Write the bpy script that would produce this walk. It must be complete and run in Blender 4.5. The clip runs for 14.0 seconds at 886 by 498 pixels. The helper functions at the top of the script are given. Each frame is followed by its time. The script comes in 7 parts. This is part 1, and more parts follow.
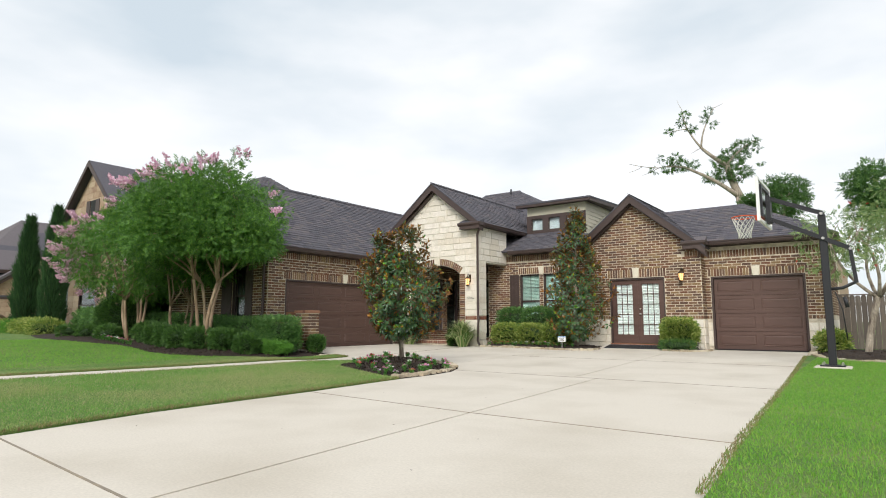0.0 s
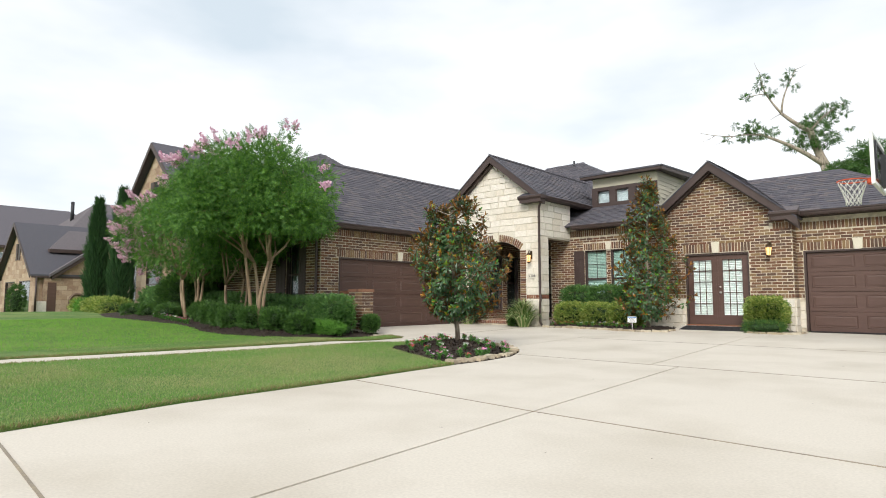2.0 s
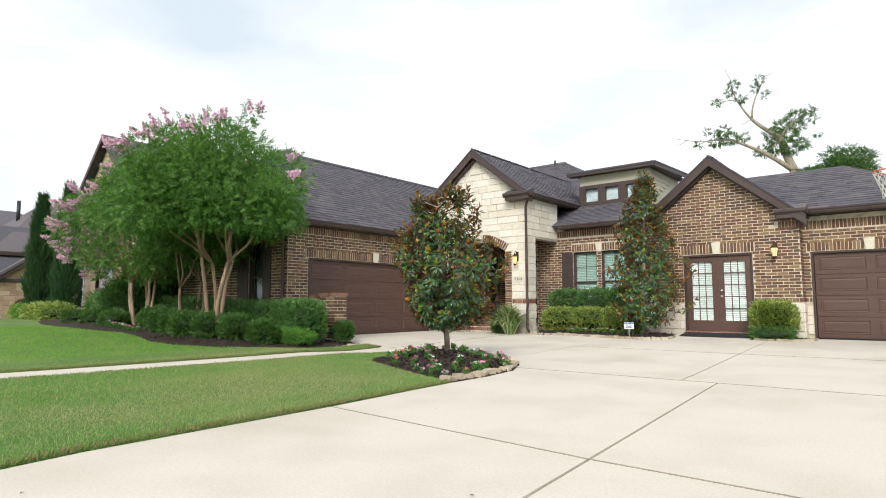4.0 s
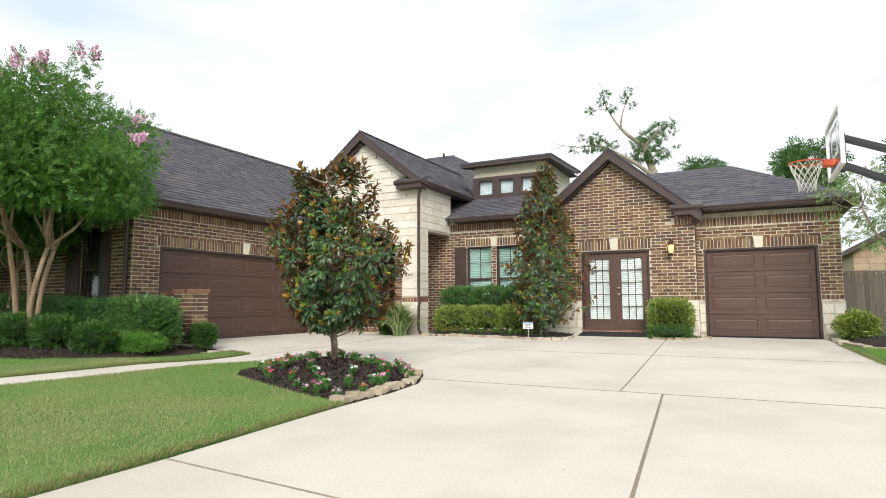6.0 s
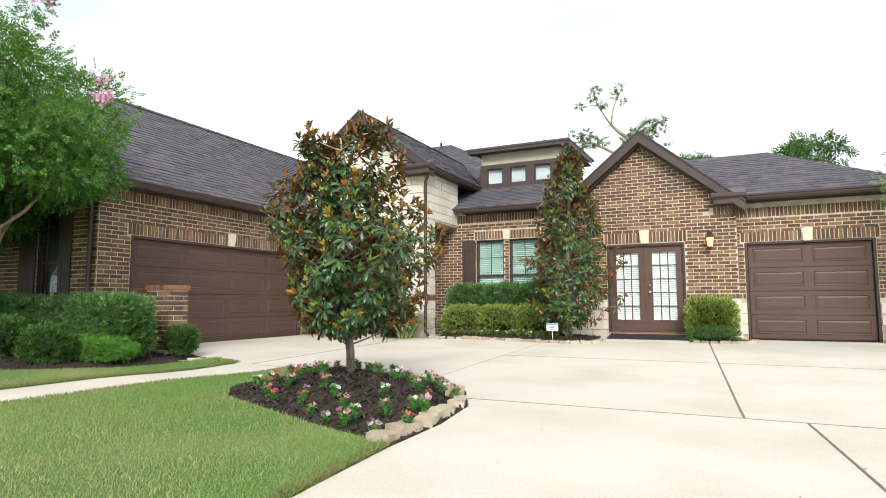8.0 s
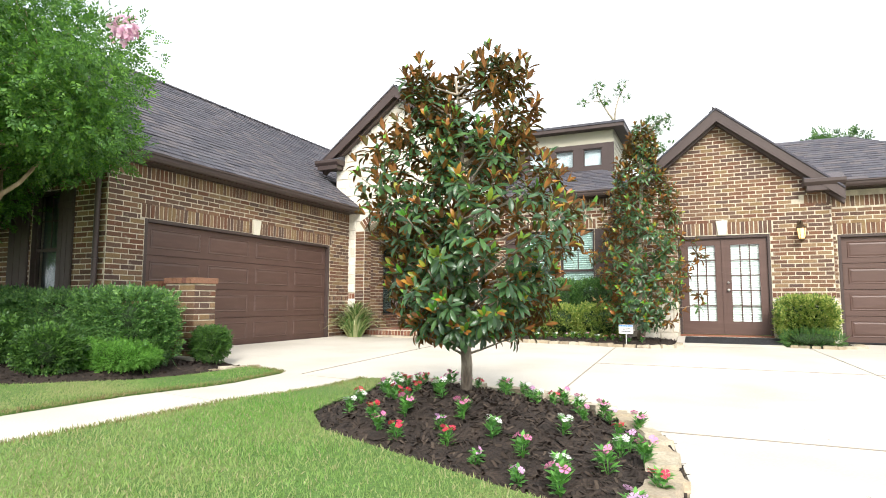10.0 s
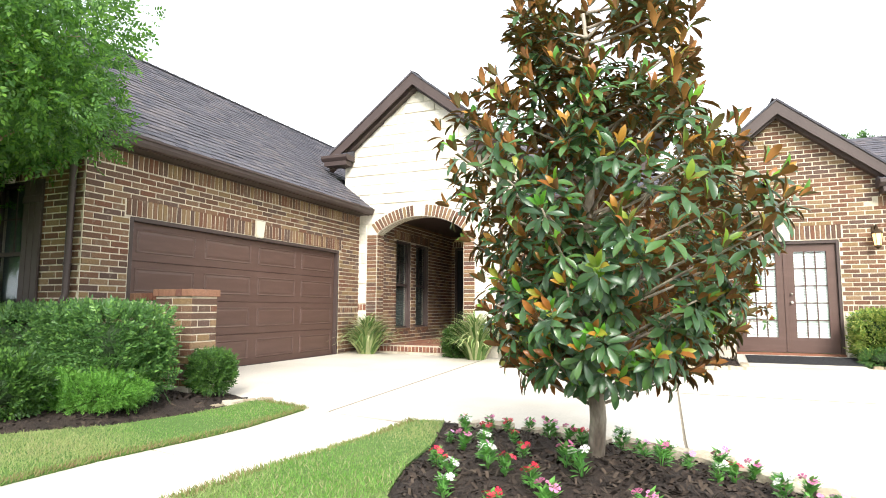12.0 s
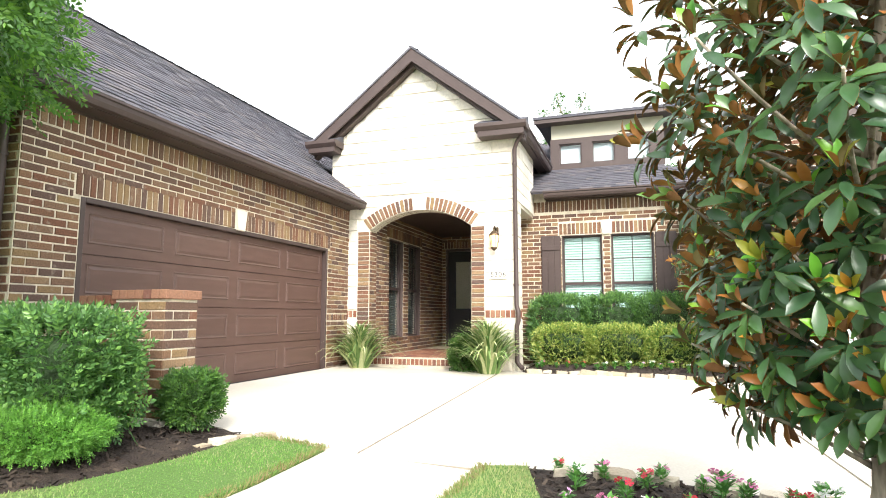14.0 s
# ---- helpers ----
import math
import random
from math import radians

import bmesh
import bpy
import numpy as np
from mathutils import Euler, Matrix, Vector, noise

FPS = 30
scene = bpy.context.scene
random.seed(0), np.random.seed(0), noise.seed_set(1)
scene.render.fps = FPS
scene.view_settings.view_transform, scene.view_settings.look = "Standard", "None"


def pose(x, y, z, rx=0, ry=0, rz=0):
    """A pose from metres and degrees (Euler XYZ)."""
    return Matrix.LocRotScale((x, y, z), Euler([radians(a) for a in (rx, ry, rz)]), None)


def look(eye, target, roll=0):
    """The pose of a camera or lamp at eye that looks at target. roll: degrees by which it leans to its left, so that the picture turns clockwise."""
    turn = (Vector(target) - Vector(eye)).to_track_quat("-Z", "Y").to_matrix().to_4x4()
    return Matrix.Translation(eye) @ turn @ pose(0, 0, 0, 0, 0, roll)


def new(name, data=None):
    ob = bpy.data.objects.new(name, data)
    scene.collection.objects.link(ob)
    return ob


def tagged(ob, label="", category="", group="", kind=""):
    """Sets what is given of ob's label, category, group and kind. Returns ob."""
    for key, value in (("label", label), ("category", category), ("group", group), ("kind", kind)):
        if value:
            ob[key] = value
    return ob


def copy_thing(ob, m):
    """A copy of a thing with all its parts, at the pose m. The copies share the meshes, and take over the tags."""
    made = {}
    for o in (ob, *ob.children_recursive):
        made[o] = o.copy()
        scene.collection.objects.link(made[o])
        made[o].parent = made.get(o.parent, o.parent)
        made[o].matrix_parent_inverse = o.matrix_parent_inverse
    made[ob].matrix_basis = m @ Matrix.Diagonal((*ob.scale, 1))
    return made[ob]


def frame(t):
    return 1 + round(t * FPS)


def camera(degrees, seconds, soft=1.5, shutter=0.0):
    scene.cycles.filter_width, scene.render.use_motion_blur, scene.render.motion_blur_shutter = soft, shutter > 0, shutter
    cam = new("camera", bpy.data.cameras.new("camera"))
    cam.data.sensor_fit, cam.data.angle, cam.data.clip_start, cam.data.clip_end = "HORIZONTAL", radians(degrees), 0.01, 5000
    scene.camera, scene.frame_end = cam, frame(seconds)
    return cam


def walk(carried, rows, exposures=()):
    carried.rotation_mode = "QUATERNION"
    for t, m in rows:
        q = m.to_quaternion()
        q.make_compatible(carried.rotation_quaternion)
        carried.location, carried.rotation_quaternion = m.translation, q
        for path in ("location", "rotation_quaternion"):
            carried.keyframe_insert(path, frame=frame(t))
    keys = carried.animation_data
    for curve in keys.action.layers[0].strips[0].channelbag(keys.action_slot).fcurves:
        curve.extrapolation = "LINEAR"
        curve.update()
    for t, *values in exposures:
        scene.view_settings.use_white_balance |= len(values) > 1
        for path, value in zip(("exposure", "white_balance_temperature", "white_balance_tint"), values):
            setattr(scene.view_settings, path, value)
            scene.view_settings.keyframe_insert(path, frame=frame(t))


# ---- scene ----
cam = camera(74.0, 14.0, soft=1.0)
PATH = [
    (0, (-0.028, 0.143, 1.094), (-1.21, 1.738, 1.338), -0.0),
    (0.5, (-0.066, 0.303, 1.078), (-1.231, 1.913, 1.303), -0.2),
    (1, (-0.116, 0.551, 1.092), (-1.309, 2.145, 1.285), -0.1),
    (1.5, (-0.307, 0.787, 1.088), (-1.602, 2.301, 1.262), -0.0),
    (2, (-0.599, 0.965, 1.13), (-1.943, 2.436, 1.3), 0.0),
    (2.2, (-0.731, 1.039, 1.123), (-2.09, 2.496, 1.297), 0.0),
    (4.3, (-2.06, 2.045, 1.116), (-3.281, 3.619, 1.304), -0.1),
    (4.5, (-2.173, 2.161, 1.116), (-3.36, 3.759, 1.303), -0.1),
    (5, (-2.48, 2.513, 1.11), (-3.57, 4.179, 1.3), -0.2),
    (5.5, (-2.791, 2.803, 1.091), (-3.774, 4.535, 1.278), -0.2),
    (6, (-3.117, 3.122, 1.101), (-4.034, 4.89, 1.285), -0.2),
    (6.5, (-3.492, 3.426, 1.111), (-4.383, 5.208, 1.295), -0.1),
    (7, (-3.827, 3.733, 1.113), (-4.704, 5.522, 1.296), -0.1),
    (7.5, (-4.143, 4.017, 1.123), (-5.012, 5.809, 1.309), -0.1),
    (7.7, (-4.284, 4.132, 1.113), (-5.149, 5.926, 1.297), -0.1),
    (9.8, (-6.347, 5.112, 1.058), (-7.163, 6.93, 1.235), -0.3),
    (10, (-6.501, 5.224, 1.064), (-7.318, 7.041, 1.244), 0.1),
    (10.5, (-6.819, 5.492, 1.113), (-7.642, 7.305, 1.29), 0.2),
    (11, (-7.147, 5.702, 1.167), (-7.954, 7.523, 1.352), 0.2),
    (11.5, (-7.501, 5.959, 1.176), (-8.288, 7.789, 1.36), 0.3),
    (12, (-7.86, 6.239, 1.198), (-8.626, 8.076, 1.398), 0.2),
    (12.5, (-8.255, 6.463, 1.193), (-8.961, 8.321, 1.416), 0.3),
    (13, (-8.556, 6.674, 1.172), (-9.223, 8.546, 1.396), -0.1),
    (13.5, (-8.87, 6.961, 1.16), (-9.526, 8.836, 1.388), -0.3),
    (14, (-9.218, 7.278, 1.176), (-9.846, 9.163, 1.402), 0.0),
]
walk(cam, [(t, look(eye, target, roll)) for t, eye, target, roll in PATH],
     exposures=[(0.0, 0.07), (2.0, 0.17), (5.0, 0.28), (7.5, 0.4), (10.0, 0.9), (12.5, 1.3), (14.0, 1.5)])

# ---- light ----
SUN_UP, SUN_TURN = 36.0, 155.0
world = bpy.data.worlds.new("overcast_sky")
scene.world = world
world.use_nodes = True
wn, wl = world.node_tree.nodes, world.node_tree.links
wn.clear()
w_out = wn.new("ShaderNodeOutputWorld")
w_bg = wn.new("ShaderNodeBackground")
w_bg.inputs["Strength"].default_value = 1.0
w_sky = wn.new("ShaderNodeTexSky")
w_sky.sky_type = "NISHITA"
w_sky.sun_disc = False
w_sky.sun_elevation = radians(SUN_UP)
w_sky.sun_rotation = radians(SUN_TURN)
w_dim = wn.new("ShaderNodeMix")
w_dim.data_type = "RGBA"
w_dim.blend_type = "MULTIPLY"
w_dim.inputs[0].default_value = 1.0
w_dim.inputs[7].default_value = (0.1, 0.1, 0.1, 1)
w_co = wn.new("ShaderNodeTexCoord")
w_map = wn.new("ShaderNodeMapping")
w_map.inputs["Scale"].default_value = (1.6, 1.6, 4.2)
w_noise = wn.new("ShaderNodeTexNoise")
w_noise.inputs["Scale"].default_value = 1.15
w_noise.inputs["Detail"].default_value = 5.0
w_noise.inputs["Roughness"].default_value = 0.5
w_ramp = wn.new("ShaderNodeValToRGB")
w_ramp.color_ramp.elements[0].position = 0.33
w_ramp.color_ramp.elements[0].color = (0.70, 0.79, 0.86, 1)
w_ramp.color_ramp.elements[1].position = 0.60
w_ramp.color_ramp.elements[1].color = (1.08, 1.09, 1.10, 1)
w_mix = wn.new("ShaderNodeMix")
w_mix.data_type = "RGBA"
w_mix.inputs[0].default_value = 0.88
wl.new(w_sky.outputs[0], w_dim.inputs[6])
wl.new(w_co.outputs["Generated"], w_map.inputs[0])
wl.new(w_map.outputs[0], w_noise.inputs["Vector"])
wl.new(w_noise.outputs["Fac"], w_ramp.inputs[0])
wl.new(w_dim.outputs[2], w_mix.inputs[6])
wl.new(w_ramp.outputs[0], w_mix.inputs[7])
wl.new(w_mix.outputs[2], w_bg.inputs["Color"])
wl.new(w_bg.outputs[0], w_out.inputs[0])

sun = new("sun", bpy.data.lights.new("sun", "SUN"))
sun.data.energy = 2.7
sun.data.angle = radians(25)
sun.data.color = (1.0, 0.96, 0.9)
sun.rotation_euler = (radians(90 - SUN_UP), 0, radians(180 - SUN_TURN))

# ---- small tools ----
rng = np.random.default_rng(7)


def smooth(a):
    a = min(1.0, max(0.0, a))
    return a * a * (3 - 2 * a)


def G(x, y):
    """Height of the made ground at a place."""
    rise = 0.13 + 0.13 * min(1.0, max(0.0, (y - 10.5) / 8.0))
    court = 0.14 * min(1.0, max(0.0, (-11.2 - x) / 3.0)) * smooth((y - 11.0) / 1.2)
    rise = max(rise, 0.13 + court)
    west = 0.035 * min(8.0, max(0.0, -12.5 - x)) + 0.012 * min(8.0, max(0.0, -20.5 - x)) - 0.03 * min(12.0, max(0.0, -32.0 - x))
    swell = 0.05 * smooth((-6.9 - x) / 2.5) * smooth((10.6 - y) / 1.6)
    return rise + swell + west * smooth((12.2 - y) / 1.5)


def link_nodes(tree, a, ao, b, bi):
    tree.links.new(a.outputs[ao], b.inputs[bi])


def material(name, color, rough=0.7, metal=0.0, vary=0.15, scale=6.0, fine=60.0, bump=0.2, second=None, second_at=(0.45, 0.65),
             pieces=None, spec=0.4, stretch=(1, 1, 1), bump_dist=0.01, piece_light=0.0, transmit=0.0, coat=0.0, third=None):
    """A surface with variation at two scales. pieces: a list of colours picked piece by piece."""
    m = bpy.data.materials.new(name)
    m.use_nodes = True
    t = m.node_tree
    n = t.nodes
    b = n["Principled BSDF"]
    b.inputs["Roughness"].default_value = rough
    b.inputs["Metallic"].default_value = metal
    b.inputs["Specular IOR Level"].default_value = spec
    b.inputs["Coat Weight"].default_value = coat
    co = n.new("ShaderNodeTexCoord")
    mp = n.new("ShaderNodeMapping")
    mp.inputs["Scale"].default_value = stretch
    geo = n.new("ShaderNodeNewGeometry")
    link_nodes(t, geo, "Position", mp, 0)
    big = n.new("ShaderNodeTexNoise")
    big.inputs["Scale"].default_value = scale
    big.inputs["Detail"].default_value = 4
    small = n.new("ShaderNodeTexNoise")
    small.inputs["Scale"].default_value = fine
    small.inputs["Detail"].default_value = 3
    link_nodes(t, mp, 0, big, "Vector")
    link_nodes(t, mp, 0, small, "Vector")
    base = n.new("ShaderNodeMix")
    base.data_type = "RGBA"
    base.inputs[6].default_value = (*color, 1)
    base.inputs[7].default_value = (*(second or color), 1)
    ramp = n.new("ShaderNodeMapRange")
    ramp.inputs["From Min"].default_value, ramp.inputs["From Max"].default_value = second_at
    link_nodes(t, big, "Fac", ramp, "Value")
    link_nodes(t, ramp, 0, base, 0)
    out, slot = base, 2
    if pieces:
        info = n.new("ShaderNodeObjectInfo")
        add = n.new("ShaderNodeMath")
        add.operation = "ADD"
        fr = n.new("ShaderNodeMath")
        fr.operation = "FRACT"
        link_nodes(t, info, "Random", add, 0)
        link_nodes(t, geo, "Random Per Island", add, 1)
        link_nodes(t, add, 0, fr, 0)
        pick = n.new("ShaderNodeValToRGB")
        pick.color_ramp.interpolation = "CONSTANT"
        e = pick.color_ramp.elements
        while len(e) < len(pieces):
            e.new(0.5)
        for i, c in enumerate(pieces):
            e[i].position = i / len(pieces)
            e[i].color = (*c, 1)
        link_nodes(t, fr, 0, pick, 0)
        mix = n.new("ShaderNodeMix")
        mix.data_type = "RGBA"
        link_nodes(t, pick, 0, mix, 6)
        mix.inputs[7].default_value = (*(third or second or color), 1)
        m2 = n.new("ShaderNodeMapRange")
        m2.inputs["From Min"].default_value, m2.inputs["From Max"].default_value = second_at
        m2.inputs["To Max"].default_value = 0.55
        link_nodes(t, big, "Fac", m2, "Value")
        link_nodes(t, m2, 0, mix, 0)
        out, slot = mix, 2
    hsv = n.new("ShaderNodeHueSaturation")
    rng_v = n.new("ShaderNodeMapRange")
    rng_v.inputs["From Min"].default_value, rng_v.inputs["From Max"].default_value = 0.25, 0.75
    rng_v.inputs["To Min"].default_value, rng_v.inputs["To Max"].default_value = 1 - vary, 1 + vary
    link_nodes(t, small, "Fac", rng_v, "Value")
    link_nodes(t, rng_v, 0, hsv, "Value")
    t.links.new(out.outputs[slot], hsv.inputs["Color"])
    link_nodes(t, hsv, 0, b, "Base Color")
    if bump:
        bp = n.new("ShaderNodeBump")
        bp.inputs["Strength"].default_value = bump
        bp.inputs["Distance"].default_value = bump_dist
        link_nodes(t, small, "Fac", bp, "Height")
        link_nodes(t, bp, 0, b, "Normal")
    if transmit:
        tr = n.new("ShaderNodeBsdfTranslucent")
        link_nodes(t, hsv, 0, tr, "Color")
        ms = n.new("ShaderNodeMixShader")
        ms.inputs[0].default_value = transmit
        o = n["Material Output"]
        link_nodes(t, b, 0, ms, 1)
        link_nodes(t, tr, 0, ms, 2)
        link_nodes(t, ms, 0, o, 0)
    return m


def glass(name, tint=(0.9, 0.95, 0.95), rough=0.02):
    m = bpy.data.materials.new(name)
    m.use_nodes = True
    n = m.node_tree.nodes
    b = n["Principled BSDF"]
    b.inputs["Base Color"].default_value = (*tint, 1)
    b.inputs["Roughness"].default_value = rough
    b.inputs["Transmission Weight"].default_value = 1.0
    b.inputs["IOR"].default_value = 1.45
    return m


def glow(name, color, strength):
    m = bpy.data.materials.new(name)
    m.use_nodes = True
    b = m.node_tree.nodes["Principled BSDF"]
    b.inputs["Base Color"].default_value = (*color, 1)
    b.inputs["Emission Color"].default_value = (*color, 1)
    b.inputs["Emission Strength"].default_value = strength
    return m


def mesh_of(name, verts, faces, mat, smooth_shade=False):
    me = bpy.data.meshes.new(name)
    me.from_pydata([tuple(v) for v in verts], [], faces)
    for one in (mat if isinstance(mat, (list, tuple)) else [mat]):
        me.materials.append(one)
    if smooth_shade:
        me.polygons.foreach_set("use_smooth", [True] * len(me.polygons))
    me.update()
    return me


def put(name, me, parent=None, m=None):
    ob = new(name, me)
    if m is not None:
        ob.matrix_basis = m
    if parent is not None:
        ob.parent = parent
    return ob


def part(name, bm, mat, parent, label="", shade=False):
    me = bpy.data.meshes.new(name)
    bm.to_mesh(me)
    bm.free()
    for one in (mat if isinstance(mat, (list, tuple)) else [mat]):
        me.materials.append(one)
    if shade:
        me.polygons.foreach_set("use_smooth", [True] * len(me.polygons))
    ob = new(name, me)
    if parent is not None:
        ob.parent = parent
    if label:
        ob["label"] = label
    return ob


def thing(name, m, label, category, group="", kind=""):
    ob = new(name)
    ob.empty_display_size = 0.2
    ob.matrix_basis = m
    return tagged(ob, label, category, group, kind)


def add_box(bm, lo, hi, bevel=0.0, m=None, mi=0):
    """A box between two corners, with softened edges."""
    v = [bm.verts.new(((lo, hi)[i & 1][0], (lo, hi)[i >> 1 & 1][1], (lo, hi)[i >> 2 & 1][2])) for i in range(8)]
    fs = [bm.faces.new([v[i] for i in q]) for q in ((0, 2, 3, 1), (4, 5, 7, 6), (0, 1, 5, 4), (2, 6, 7, 3), (0, 4, 6, 2), (1, 3, 7, 5))]
    for fc in fs:
        fc.material_index = mi
    if bevel:
        es = list({e for fc in fs for e in fc.edges})
        r = bmesh.ops.bevel(bm, geom=es, offset=bevel, segments=1, affect="EDGES", profile=0.5)
        v = list({w for fc in r["faces"] for w in fc.verts} | {w for w in v if w.is_valid})
    if m is not None:
        bmesh.ops.transform(bm, matrix=m, verts=v)
    return v


def box(lo, hi, bevel=0.0):
    bm = bmesh.new()
    add_box(bm, lo, hi, bevel)
    return bm


def tube(bm, pts, radii, sides=8, cap=True):
    """A round bar along points, with a radius at each."""
    rings = []
    pts = [Vector(p) for p in pts]
    for i, p in enumerate(pts):
        d = (pts[min(i + 1, len(pts) - 1)] - pts[max(i - 1, 0)]).normalized()
        a = d.orthogonal().normalized() if i == 0 else (rings[-1][1] - d * rings[-1][1].dot(d)).normalized()
        b = d.cross(a)
        r = radii[i] if isinstance(radii, (list, tuple)) else radii
        rings.append(([bm.verts.new(p + (a * math.cos(k * 2 * math.pi / sides) + b * math.sin(k * 2 * math.pi / sides)) * r) for k in range(sides)], a))
    for (r0, _), (r1, _) in zip(rings, rings[1:]):
        for k in range(sides):
            f = bm.faces.new((r0[k], r0[(k + 1) % sides], r1[(k + 1) % sides], r1[k]))
            f.smooth = True
    if cap:
        bm.faces.new(list(reversed(rings[0][0])))
        bm.faces.new(rings[-1][0])


def lathe(bm, profile, sides=12, m=None):
    """Turn (radius, height) pairs round the z axis."""
    rings = [[bm.verts.new((r * math.cos(k * 2 * math.pi / sides), r * math.sin(k * 2 * math.pi / sides), z)) for k in range(sides)] for r, z in profile]
    for a, b in zip(rings, rings[1:]):
        for k in range(sides):
            bm.faces.new((a[k], a[(k + 1) % sides], b[(k + 1) % sides], b[k]))
    bm.faces.new(list(reversed(rings[0])))
    bm.faces.new(rings[-1])
    if m is not None:
        bmesh.ops.transform(bm, matrix=m, verts=[v for r in rings for v in r])


def prism(bm, poly, depth_vec):
    """A flat polygon of 3D points, pushed along a vector."""
    d = Vector(depth_vec)
    a = [bm.verts.new(p) for p in poly]
    b = [bm.verts.new(Vector(p) + d) for p in poly]
    bm.faces.new(list(reversed(a)))
    bm.faces.new(b)
    for i in range(len(a)):
        j = (i + 1) % len(a)
        bm.faces.new((a[i], a[j], b[j], b[i]))
    bmesh.ops.recalc_face_normals(bm, faces=bm.faces[:])


def inside(poly, pts):
    """Which of the points (n x 2) lie in a polygon."""
    x, y = pts[:, 0], pts[:, 1]
    hit = np.zeros(len(pts), bool)
    for (x0, y0), (x1, y1) in zip(poly, poly[1:] + poly[:1]):
        cross = ((y0 > y) != (y1 > y)) & (x < (x1 - x0) * (y - y0) / ((y1 - y0) or 1e-9) + x0)
        hit ^= cross
    return hit


def slab_bm(poly, lift, thick, step=1.0, bevel=0.0, height=None):
    """A paved or planted sheet over the ground inside a polygon, with a real edge."""
    height = height or (lambda x, y: G(x, y) + lift)
    bm = bmesh.new()
    bm.faces.new([bm.verts.new((x, y, 0)) for x, y in poly])
    xs, ys = [p[0] for p in poly], [p[1] for p in poly]
    for axis, lo, hi in ((0, min(xs), max(xs)), (1, min(ys), max(ys))):
        k = math.ceil(lo / step) * step
        while k < hi:
            co, no = [0, 0, 0], [0, 0, 0]
            co[axis], no[axis] = k, 1
            bmesh.ops.bisect_plane(bm, geom=bm.verts[:] + bm.edges[:] + bm.faces[:], plane_co=co, plane_no=no)
            k += step
    bmesh.ops.recalc_face_normals(bm, faces=bm.faces[:])
    if bm.faces[:] and bm.faces[:][0].normal.z < 0:
        bmesh.ops.reverse_faces(bm, faces=bm.faces[:])
    for v in bm.verts:
        v.co.z = height(v.co.x, v.co.y)
    rim = [e for e in bm.edges if e.is_boundary]
    r = bmesh.ops.extrude_edge_only(bm, edges=rim)
    for v in r["geom"]:
        if isinstance(v, bmesh.types.BMVert):
            v.co.z -= thick
    bmesh.ops.recalc_face_normals(bm, faces=bm.faces[:])
    return bm


def scatter(name, tv, tf, mats, mats_of_faces, mtx, parent=None, shade=True):
    """One mesh of many copies of a small template; mtx: n x 3 x 4."""
    tv = np.asarray(tv, float)
    n, k = len(mtx), len(tv)
    v = np.einsum("nij,kj->nki", mtx[:, :, :3], tv) + mtx[:, None, :, 3]
    sizes = [len(f) for f in tf]
    flat = np.concatenate([np.asarray(f) for f in tf])
    loops = (flat[None, :] + (np.arange(n) * k)[:, None]).ravel()
    me = bpy.data.meshes.new(name)
    me.vertices.add(n * k)
    me.vertices.foreach_set("co", v.ravel())
    me.loops.add(len(loops))
    me.loops.foreach_set("vertex_index", loops.astype(np.int32))
    tot = np.tile(np.asarray(sizes), n)
    me.polygons.add(len(tot))
    me.polygons.foreach_set("loop_start", np.concatenate([[0], np.cumsum(tot)[:-1]]).astype(np.int32))
    me.polygons.foreach_set("loop_total", tot.astype(np.int32))
    for m in mats:
        me.materials.append(m)
    me.polygons.foreach_set("material_index", np.tile(np.asarray(mats_of_faces), n).astype(np.int32))
    me.polygons.foreach_set("use_smooth", np.full(len(tot), shade))
    me.update(calc_edges=True)
    ob = new(name, me)
    if parent is not None:
        ob.parent = parent
    return ob


def frames_of(place, way, up, size):
    """n poses (3 x 4) whose y runs along way and whose z leans to up."""
    way = way / np.linalg.norm(way, axis=1, keepdims=True)
    x = np.cross(way, up)
    x /= np.linalg.norm(x, axis=1, keepdims=True) + 1e-9
    z = np.cross(x, way)
    out = np.empty((len(place), 3, 4))
    s = np.broadcast_to(np.asarray(size, float).reshape(-1, 1), (len(place), 1))
    out[:, :, 0], out[:, :, 1], out[:, :, 2], out[:, :, 3] = x * s, way * s, z * s, place
    return out


# ---- materials ----
MORTAR = material("cream_mortar", (0.62, 0.55, 0.43), 0.9, fine=90, bump=0.4, second=(0.44, 0.38, 0.3))
BRICK = material("brown_brick", (0.16, 0.09, 0.06), 0.85, vary=0.3, scale=14, fine=70, bump=0.5, second=(0.27, 0.19, 0.13), second_at=(0.6, 0.76), third=(0.31, 0.25, 0.19),
                 pieces=[(0.132, 0.067, 0.041), (0.167, 0.084, 0.049), (0.110, 0.063, 0.044), (0.198, 0.110, 0.063), (0.136, 0.079, 0.053), (0.224, 0.144, 0.071),
                         (0.154, 0.069, 0.041), (0.106, 0.063, 0.049), (0.180, 0.106, 0.065), (0.246, 0.158, 0.088)])
RED_BRICK = material("red_brown_brick", (0.2, 0.08, 0.05), 0.85, vary=0.25, scale=14, fine=70, bump=0.5, second=(0.24, 0.15, 0.11), second_at=(0.6, 0.8),
                     pieces=[(0.19, 0.075, 0.045), (0.23, 0.10, 0.06), (0.16, 0.07, 0.05), (0.26, 0.13, 0.08)])
